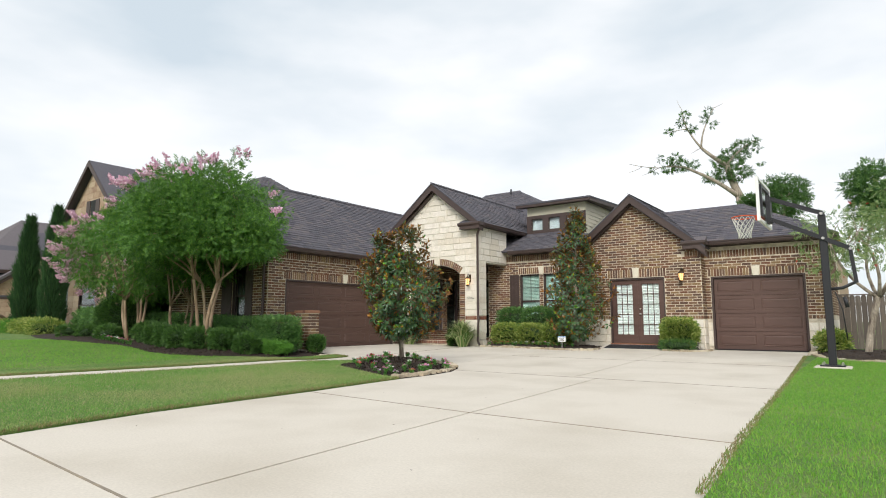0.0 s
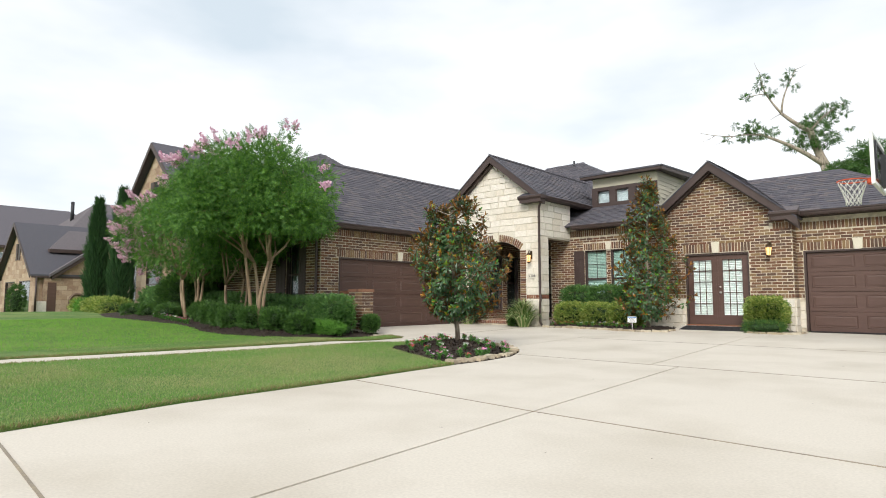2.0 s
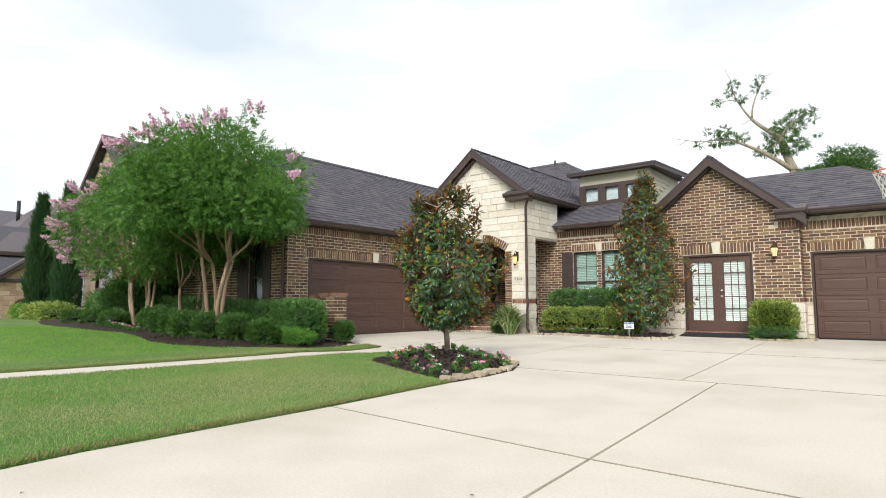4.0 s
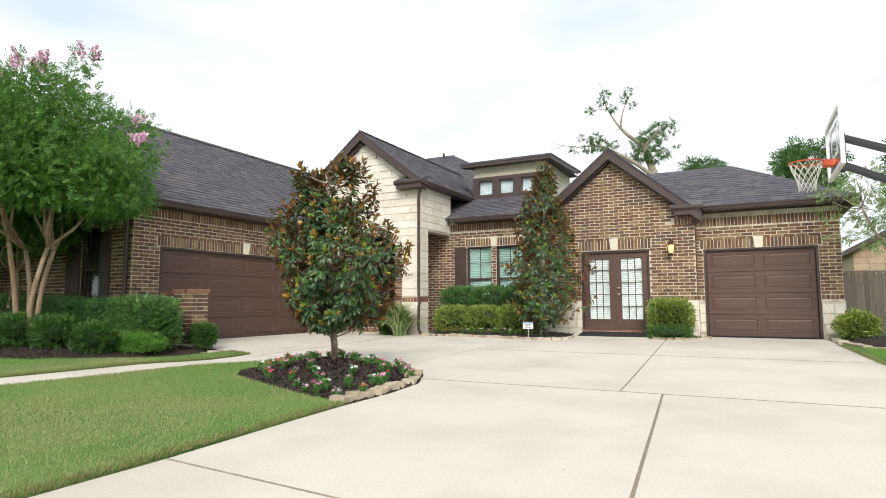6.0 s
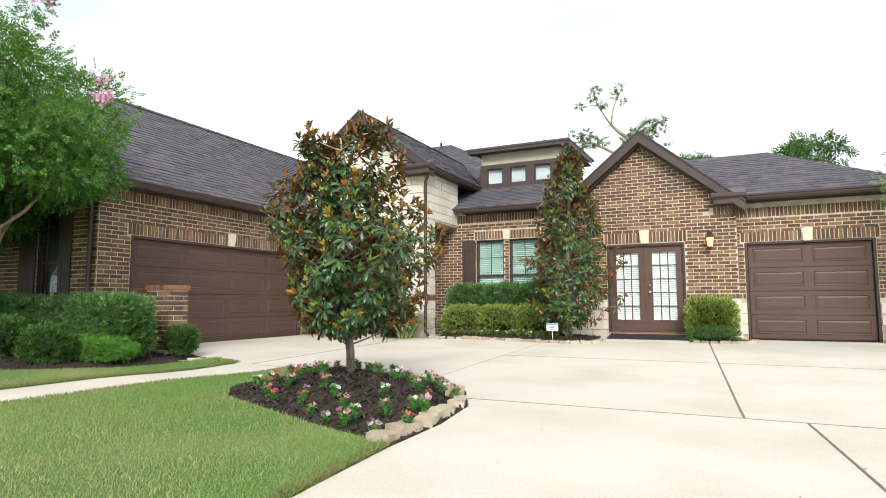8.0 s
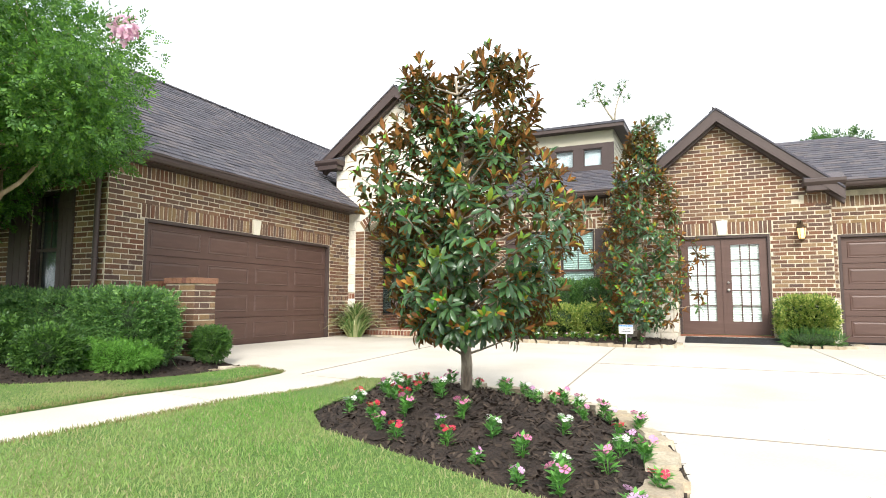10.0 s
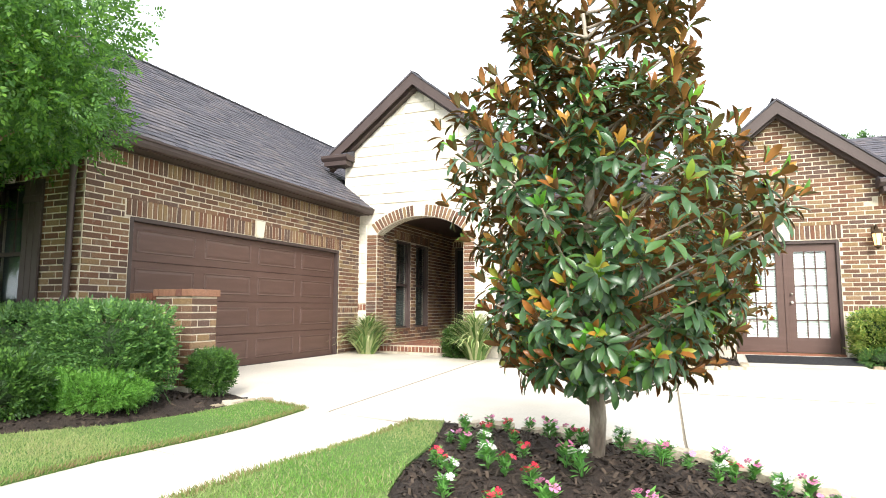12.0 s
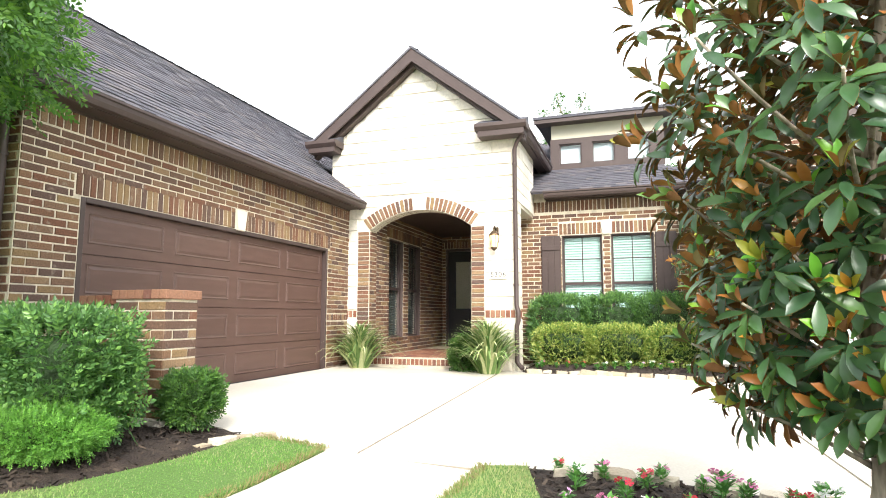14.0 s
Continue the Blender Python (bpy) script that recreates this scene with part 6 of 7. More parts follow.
def lily_turf(x, y, z, n, r, h, label):
    t = thing("lily_turf", pose(x, y, z), label, "plant", "grassy clumps by the porch")
    tv, tf = [], []
    for k in range(6):
        f = k / 5
        w = 0.028 * (1 - f * 0.9)
        tv += [(-w, 0.75 * f, h / r * (1.2 * f - 0.95 * f * f)), (w, 0.75 * f, h / r * (1.2 * f - 0.95 * f * f))]
    for k in range(5):
        tf.append((2 * k, 2 * k + 1, 2 * k + 3, 2 * k + 2))
    a = rng.uniform(0, 6.28, n)
    p = np.stack([0.18 * r * np.cos(a) * rng.uniform(0, 1, n), 0.18 * r * np.sin(a) * rng.uniform(0, 1, n), np.zeros(n)], 1)
    tilt = rng.uniform(0.0, 1.1, n)
    way = np.stack([np.cos(a), np.sin(a), tilt * 1.5], 1)
    way /= np.linalg.norm(way, axis=1, keepdims=True)
    upv = np.stack([-np.cos(a) * tilt, -np.sin(a) * tilt, np.ones(n)], 1)
    scatter("foliage", tv, tf, [G_LILY], [0] * 5, frames_of(p, way, upv, r * rng.uniform(0.8, 1.3, n)), t)


lily_turf(-14.02, 16.95, 0.22, 420, 0.92, 0.85, "striped grassy clump beside the garage corner")
lily_turf(-11.62, 16.9, 0.22, 520, 0.98, 0.9, "striped grassy clump beside the portico pillar")


# bedding flowers
def flower_proto(colour):
    t = thing("vinca", pose(0, 0, -50), "bedding vinca with %s flowers in dark mulch" % colour, "flower", "bedding flowers")
    n = 44
    a = rng.uniform(0, 6.28, n)
    hh = rng.uniform(0.02, 0.17, n)
    p = np.stack([0.02 * np.cos(a), 0.02 * np.sin(a), hh], 1)
    way = np.stack([np.cos(a), np.sin(a), rng.uniform(-0.1, 1.1, n)], 1)
    scatter("leaves", LEAF2[0], LEAF2[1], [G_BEDDING], [0, 0], frames_of(p, way, np.tile((0, 0, 1.0), (n, 1)), rng.uniform(0.06, 0.095, n)), t, False)
    bm = bmesh.new()
    for k in range(3):
        tube(bm, [(0, 0, -0.02), (0.02 * math.cos(k * 2.1), 0.02 * math.sin(k * 2.1), 0.1), (0.045 * math.cos(k * 2.1), 0.045 * math.sin(k * 2.1), 0.165)], 0.004, 5)
    part("stem", bm, G_BEDDING, t)
    for k in range(3 + (colour in ('white', 'red'))):
        bm = bmesh.new()
        for j in range(5):
            b = j * 1.2566
            c, s = math.cos(b), math.sin(b)
            q = [(0, 0, 0), (0.03 * c - 0.016 * s, 0.03 * s + 0.016 * c, 0.006), (0.036 * c, 0.036 * s, 0.003), (0.03 * c + 0.016 * s, 0.03 * s - 0.016 * c, 0.006)]
            bm.faces.new([bm.verts.new(v) for v in q])
        m = pose(0.05 * math.cos(k * 2.1), 0.05 * math.sin(k * 2.1), 0.17 + 0.02 * (k % 2), 35 * math.cos(k * 2.1 + 1), 35 * math.sin(k * 2.1), 0)
        bmesh.ops.transform(bm, matrix=m, verts=bm.verts[:])
        part("flower", bm, PETALS[colour], t)
    return t


PROTOS = [flower_proto(c) for c in ("pink", "white", "red", "lilac")]
used = [False] * 4


def plant_flower(k, m):
    if used[k]:
        copy_thing(PROTOS[k], m)
    else:
        PROTOS[k].matrix_basis = m
        used[k] = True


spots = []
for row, (inset, count) in enumerate([(0.26, 32), (0.58, 25), (0.92, 18)]):
    ring = [Vector(p) for p in ISLAND]
    mid = Vector((-8.25, 9.75))
    for i in range(count):
        f = (i + 0.5 * (row % 2)) / count * len(ring)
        a, b = ring[int(f) % len(ring)], ring[(int(f) + 1) % len(ring)]
        p = a.lerp(b, f % 1)
        d = (mid - p).normalized()
        q = p + d * inset + Vector((rng.uniform(-0.1, 0.1), rng.uniform(-0.1, 0.1)))
        if (q - Vector((-8.42, 9.95))).length > 0.2 and all((q - o).length > 0.17 for o in spots):
            spots.append(q)
for i, q in enumerate(spots):
    s = rng.uniform(0.7, 0.98)
    plant_flower(int(rng.choice([0, 1, 2, 3], p=[0.38, 0.26, 0.2, 0.16])), pose(q.x, q.y, isl_h(q.x, q.y) - 0.01, rng.uniform(-8, 8), rng.uniform(-8, 8), rng.uniform(0, 360)) @ Matrix.Scale(s, 4))
for i in range(20):
    x = -10.95 + i * 0.17 + rng.uniform(-0.05, 0.05)
    y = 17.4 + rng.uniform(-0.06, 0.1) - (0.25 if x > -8.6 else 0)
    plant_flower(int(rng.integers(0, 4)), pose(x, y, front_h(x, y) - 0.01, 0, 0, rng.uniform(0, 360)) @ Matrix.Scale(0.8, 4))
for i in range(12):
    x = -20.3 + i * 0.22
    plant_flower(int(rng.integers(0, 4)), pose(x, 8.75, side_h(x, 8.75) - 0.01, 0, 0, rng.uniform(0, 360)) @ Matrix.Scale(1.1, 4))


# edging stones
def stone_mesh(w, d, h):
    bm = bmesh.new()
    add_box(bm, (-w / 2, -d / 2, -0.03), (w / 2, d / 2, h))
    bmesh.ops.subdivide_edges(bm, edges=bm.edges[:], cuts=2, use_grid_fill=True)
    ph = rng.uniform(0, 50)
    for v in bm.verts:
        k = noise.noise_vector(v.co * 7 + Vector((ph, 0, 0)))
        v.co += Vector((k.x * 0.035, k.y * 0.03, k.z * 0.018))
        v.co.x *= 1 - 0.12 * (abs(v.co.y) / d * 2) ** 2
    me = bpy.data.meshes.new("edging_stone")
    bm.to_mesh(me)
    bm.free()
    me.materials.append(EDGE_STONE)
    return me


STONES = [stone_mesh(0.26, 0.16, 0.07), stone_mesh(0.2, 0.15, 0.06), stone_mesh(0.32, 0.17, 0.075), stone_mesh(0.23, 0.14, 0.05)]


def edge_with_stones(line, label, group, inset, first=0.0, step=0.29, scale=1.0):
    pts = [Vector(p) for p in line]
    gone, need = 0.0, first
    for a, b in zip(pts, pts[1:]):
        L = (b - a).length
        d = (b - a) / L
        nrm = Vector((-d.y, d.x))
        while need < gone + L:
            p = a + d * (need - gone) + nrm * (inset + rng.uniform(-0.02, 0.02))
            ob = put("edging_stone", STONES[int(rng.integers(0, 4))], None, pose(p.x, p.y, G(p.x, p.y) + 0.0, rng.uniform(-4, 4), rng.uniform(-4, 4), math.degrees(math.atan2(d.y, d.x)) + rng.uniform(-9, 9) + (180 if rng.uniform() < 0.5 else 0)) @ Matrix.Scale(scale * rng.uniform(0.85, 1.1), 4))
            tagged(ob, label, "stone", group)
            need += step * rng.uniform(0.92, 1.12) * scale
        gone += L


edge_with_stones(ISLAND_OUT, "rough tan edging stone round the island bed", "edging stones of the island bed", 0.09, 0.1)
edge_with_stones([(-11.0, 17.05), (-10.2, 17.1), (-9.2, 17.0), (-8.3, 16.75), (-7.5, 16.65), (-7.0, 16.9), (-6.98, 17.6)], "rough tan edging stone along the front bed", "edging stones of the front bed", 0.05, 0.1, 0.25, 0.85)
edge_with_stones([(-12.2, 11.66), (-12.42, 11.5), (-12.5, 11.1)], "rough tan edging stone by the pillar", "edging stones by the pillar", -0.02, 0.05, 0.3, 0.62)
edge_with_stones([(-5.2, 17.75), (-4.5, 17.6), (-4.05, 17.85), (-4.0, 18.4)], "rough tan edging stone round the golden shrub", "edging stones by the doors", 0.0, 0.1, 0.24, 0.75)
edge_with_stones([(-1.5, 18.9), (-1.45, 17.4), (-1.2, 16.45), (-0.55, 15.78), (0.3, 15.58)], "rough tan edging stone by the garage corner", "edging stones by the garage", 0.0, 0.1, 0.26, 0.9)

# mulch chips
chip = ([(-0.5, -0.12, 0), (0.5, -0.1, 0.02), (0.46, 0.12, 0.05), (-0.45, 0.1, 0.06)], [(0, 1, 2, 3)])
for poly, hh, n in ((ISLAND, isl_h, 5200), (SIDE_BED, side_h, 5200), (FRONT_BED, front_h, 1500), (GOLD_BED, gold_h, 300), (RIGHT_BED, right_h, 600)):
    xs, ys = [p[0] for p in poly], [p[1] for p in poly]
    lo = max(min(xs), -16.5)
    pts = np.stack([rng.uniform(lo, max(xs), n * 2), rng.uniform(min(ys), max(ys), n * 2)], 1)
    pts = pts[inside(poly, pts)][:n]
    zz = np.array([hh(a, b) for a, b in pts]) + 0.004
    mt = frames_of(np.column_stack([pts, zz]), np.column_stack([rng.normal(size=(len(pts), 2)), rng.uniform(-0.3, 0.3, len(pts))]), unit(len(pts)) * 0.7 + (0, 0, 1), rng.uniform(0.03, 0.09, len(pts)))
    tagged(scatter("mulch_chips", chip[0], chip[1], [CHIP], [0], mt, None, False), "loose dark shredded bark chips", "mulch", kind="stuff")

# grass
LUSH = leaf_paint("lush_blade", [(0.16, 0.38, 0.045), (0.21, 0.43, 0.055), (0.14, 0.33, 0.04), (0.28, 0.43, 0.075), (0.17, 0.40, 0.05)], 0.6, 0.3)
blade = ([(-0.09, 0, 0), (0.09, 0, 0), (0.05, 0.6, 0.08), (0, 1, 0.25)], [(0, 1, 2), (0, 2, 3)])


def grass(poly, window, density, size, paint=None, name="grass"):
    x0, x1, y0, y1 = window
    paint = paint or BLADE
    n = int((x1 - x0) * (y1 - y0) * density)
    pts = np.stack([rng.uniform(x0, x1, n), rng.uniform(y0, y1, n)], 1)
    pts = pts[inside(poly, pts)]
    zz = np.array([G(a, b) for a, b in pts]) + 0.015
    up = np.column_stack([rng.normal(0, 0.45, (len(pts), 2)), np.ones(len(pts))])
    mt = frames_of(np.column_stack([pts, zz]), up, unit(len(pts)), size * rng.uniform(0.6, 1.3, len(pts)))
    tagged(scatter(name, blade[0], blade[1], [paint], [0, 0], mt, None, False), "short mown blades of lawn grass", "grass", kind="stuff")


grass(LAWNS["front"], (-11.2, -5.8, 1.0, 11.4), 4200, 0.032)
grass(LAWNS["side"], (-13.2, -11.3, 4.0, 11.6), 5200, 0.027)
grass(LAWNS["side"], (-22.0, -13.0, 1.0, 9.0), 800, 0.045, LUSH)
grass(LAWNS["right"], (-1.3, 2.5, 2.0, 17.0), 3200, 0.035, LUSH)
grass(LAWNS["right"], (2.5, 8.0, 5.0, 21.0), 500, 0.05, LUSH)


def grass_edge(line, out, density=700, size=0.045):
    """Longer, drier blades where the lawn meets paving."""
    P, W = [], []
    for (x0, y0), (x1, y1) in zip(line, line[1:]):
        L = math.hypot(x1 - x0, y1 - y0)
        n = int(L * density)
        f = rng.uniform(0, 1, n)
        nx, ny = -(y1 - y0) / L * out, (x1 - x0) / L * out
        off = rng.uniform(-0.07, 0.012, n)
        P.append(np.column_stack([x0 + (x1 - x0) * f + nx * off, y0 + (y1 - y0) * f + ny * off]))
        W.append(np.column_stack([nx * rng.uniform(-0.1, 0.9, n), ny * rng.uniform(-0.1, 0.9, n), np.ones(n)]) + unit(n) * 0.35)
    P, W = np.concatenate(P), np.concatenate(W)
    zz = np.array([G(a, b) for a, b in P]) + 0.012
    tagged(scatter("grass_edge", blade[0], blade[1], [STRAW], [0, 0], frames_of(np.column_stack([P, zz]), W, unit(len(P)), size * rng.uniform(0.5, 1.2, len(P))), None, False), "dry straw-coloured grass along the lawn edge", "grass", kind="stuff")


STRAW = leaf_paint("straw_blade", [(0.26, 0.24, 0.1), (0.18, 0.26, 0.06), (0.34, 0.28, 0.14), (0.14, 0.24, 0.05), (0.22, 0.17, 0.08)], 0.7)
grass_edge([p for p in LEFT if p[1] > 0], -1)
grass_edge([p for p in WALK_R if p[1] > 2], -1)
grass_edge([p for p in WALK_L if p[1] > 2], 1)
grass_edge([p for p in RIGHT if p[1] > 2], 1, 300, 0.04)
grass_edge([(-11.55, 11.4), (-12.3, 11.58)], 1)

# fallen leaves on the concrete
n = 26
pts = np.stack([rng.uniform(-6.0, -1.3, n), rng.uniform(2.5, 16.0, n)], 1)
mt = frames_of(np.column_stack([pts, [G(a, b) + 0.006 for a, b in pts]]), np.column_stack([rng.normal(size=(n, 2)), np.zeros(n)]), np.tile((0, 0, 1.0), (n, 1)), rng.uniform(0.018, 0.035, n))
tagged(scatter("fallen_leaves", LEAF2[0], LEAF2[1], [CHIP], [0, 0], mt, None, False), "small dry leaves on the concrete", "leaf litter", kind="stuff")


# ---- cypresses and far trees ----
def cypress(x, y, z, h, r):
    t = thing("italian_cypress", pose(x, y, z), "tall narrow dark green italian cypress", "tree", "cypresses")
    n = 5200
    f = rng.uniform(0, 1, n) ** 0.85
    a = rng.uniform(0, 6.28, n)
    rr = r * np.minimum(1, f / 0.12 + 0.35) * (1 - np.clip((f - 0.35) / 0.65, 0, 1) ** 1.5) * (1 + 0.18 * np.sin(a * 3 + f * 25)) * rng.uniform(0.8, 1.08, n) + 0.02
    p = np.stack([rr * np.cos(a) + 0.1 * np.sin(f * 6), rr * np.sin(a), f * h], 1)
    way = np.stack([np.cos(a) * 0.45, np.sin(a) * 0.45, np.ones(n)], 1) + unit(n) * 0.25
    scatter("crown", NEEDLE[0], NEEDLE[1], [G_CYPRESS], [0] * 4, frames_of(p, way, unit(n), rng.uniform(0.22, 0.5, n)), t, False)
    # Solid dark core, painted as the shade between the sprays.
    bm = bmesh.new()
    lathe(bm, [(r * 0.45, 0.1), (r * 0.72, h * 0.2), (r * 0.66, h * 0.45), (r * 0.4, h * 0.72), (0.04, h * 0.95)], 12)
    part("foliage_shade_core", bm, G_DARK, t)
    bm = bmesh.new()
    tube(bm, [(0, 0, -0.2), (0, 0, 0.5)], 0.12)
    part("trunk", bm, BARK, t)


cypress(-30.0, 11.0, G(-30, 11.0) - 0.05, 5.7, 0.4)
cypress(-31.8, 10.55, G(-32, 10.5) - 0.05, 5.3, 0.42)


def far_tree(x, y, z, limbs, tips, per, label, leaf=0.55, spread=1.0):
    t = thing("oak_tree", pose(x, y, z), label, "tree", "trees behind the house")
    bm = bmesh.new()
    for a, b, r0, r1 in limbs:
        limb(bm, a, b, r0 * 0.7, r1 * 0.7, 0.06)
    part("trunk", bm, BARK, t)
    crown(t, tips, spread, per, leaf, G_OAK, droop=0.3)
    return t


OY = 46.0
K = lambda px, pz, dy=0: ((px - 1100) * 0.0415 - 9.75 + 0.0, dy, (230 - pz) * 0.0405 + 13.65)
o = lambda px, pz, dy=0.0: (K(px, pz)[0] + 9.0, dy, K(px, pz)[2])
trunk0, hub, fork = o(1158, 330), o(1140, 270), o(1100, 230)
limbs = [((2.6, 0, 0), trunk0, 0.5, 0.42), (trunk0, hub, 0.42, 0.3), (hub, fork, 0.24, 0.15), (fork, o(1078, 190), 0.12, 0.07), (o(1078, 190), o(1070, 150), 0.07, 0.03), (fork, o(1108, 180, 0.6), 0.11, 0.06), (o(1108, 180, 0.6), o(1120, 152, 0.8), 0.06, 0.03),
         (trunk0, o(1075, 268, -1), 0.26, 0.12), (o(1075, 268, -1), o(1030, 262, -1), 0.1, 0.05), (o(1030, 262, -1), o(975, 245, -1), 0.05, 0.015), (hub, o(1165, 235, 1), 0.16, 0.07), (o(1165, 235, 1), o(1186, 225, 1), 0.07, 0.02),
         (o(1078, 190), o(1040, 192), 0.05, 0.02), (o(1078, 190), o(1062, 165), 0.04, 0.015), (fork, o(1082, 238), 0.04, 0.015), (o(1070, 150), o(1062, 128), 0.03, 0.008), (o(1120, 152, 0.8), o(1138, 146, 0.8), 0.03, 0.008), (o(1030, 262, -1), o(1000, 272, -1), 0.04, 0.01), (o(1000, 255, -1), o(975, 262, -1), 0.03, 0.008)]
tips = [(o(px, pz, dy), s) for px, pz, dy, s in [(1075, 162, 0, .5), (1068, 175, 0, .45), (1085, 190, 0, .5), (1112, 158, .7, .45), (1105, 172, .6, .4), (1045, 190, 0, .4), (1118, 185, .6, .35), (1140, 245, 1, .9), (1160, 232, 1, .85), (1180, 225, 1, .55), (1150, 262, .5, 1.), (1128, 262, 0, .8), (1165, 250, 1, .6), (1185, 240, 1, .4),
        (1060, 250, -1, .7), (1048, 265, -1, .7), (1072, 265, -1, .8), (1035, 245, -1, .35), (1090, 262, -.5, .5), (1135, 285, 0, 1.), (1155, 290, 0, 1.), (1170, 285, 0, .7), (1115, 290, 0, .8), (1190, 268, 1, .3), (1022, 266, -1, .35)]]
oak = far_tree(-9.0, OY, 0.3, limbs, tips, 190, "tall half-bare oak with broken limbs behind the roof", 0.24, 0.62)
oak.matrix_basis = pose(-14.0, 70.0, -0.08) @ Matrix.Scale(1.523, 4)


def leafy_tree(x, y, h, r, label, n=46):
    tips = []
    for i in range(n):
        d = unit(1)[0]
        tips.append(((d[0] * r * 0.85, d[1] * r * 0.85, h - r + d[2] * r * 0.8), rng.uniform(0.6, 1.2)))
    limbs = [((0, 0, 0), (0.1, 0, h - r), 0.22, 0.15)] + [((0.1, 0, h - r), q, 0.07, 0.02) for q, _ in tips[:14]]
    return far_tree(x, y, 0.3, limbs, tips, 40, label, 0.42, 0.32 * r)


leafy_tree(-6.5, 62.0, 14.2, 2.0, "green tree top far behind the roof")
leafy_tree(-9.2, 64.0, 13.2, 1.6, "green tree top far behind the roof")
leafy_tree(0.5, 46.0, 11.0, 1.9, "leafy green tree behind the fence")
leafy_tree(6.0, 44.0, 10.6, 1.8, "leafy green tree behind the fence")

# bottlebrush tree by the garage corner
G_BRUSH = leaf_paint("bottlebrush_leaf", [(0.16, 0.26, 0.08), (0.22, 0.32, 0.1), (0.12, 0.21, 0.07), (0.27, 0.34, 0.14)], 0.6)
RED = material("red_bottlebrush", (0.5, 0.04, 0.03), 0.7, vary=0.2, bump=0)
t = thing("bottlebrush_tree", pose(-0.35, 17.6, right_h(-0.35, 17.6) - 0.03), "leaning bottlebrush tree with sparse green leaves and red flowers", "tree")
bm = bmesh.new()
tips = []
limb(bm, (0, 0, -0.1), (0.3, 0.1, 1.35), 0.085, 0.065, 0.04)
for k in range(5):
    a = k * 1.3 + 0.4
    e = Vector((0.4 + 1.0 * math.cos(a), 0.2 + 0.9 * math.sin(a), 2.9 + 0.25 * math.sin(k * 2)))
    limb(bm, (0.3, 0.1, 1.3), e, 0.045, 0.02, 0.1)
    for j in range(7):
        q = e + Vector((rng.uniform(-0.6, 0.6), rng.uniform(-0.6, 0.6), rng.uniform(-0.7, 0.65)))
        limb(bm, e, q, 0.014, 0.005, 0.1, 5)
        tips.append((tuple(q), rng.uniform(0.6, 1.1)))
part("trunk", bm, BARK, t)
crown(t, tips, 0.5, 75, 0.13, G_BRUSH)
p = np.array([q for q, s in tips])[rng.integers(0, len(tips), 26)] + unit(26) * 0.3
scatter("flowers", BLOOM[0], BLOOM[1], [RED], [0] * len(BLOOM[1]), frames_of(p, unit(26), unit(26), rng.uniform(0.05, 0.09, 26)), t, False)["label"] = "red brush flowers"


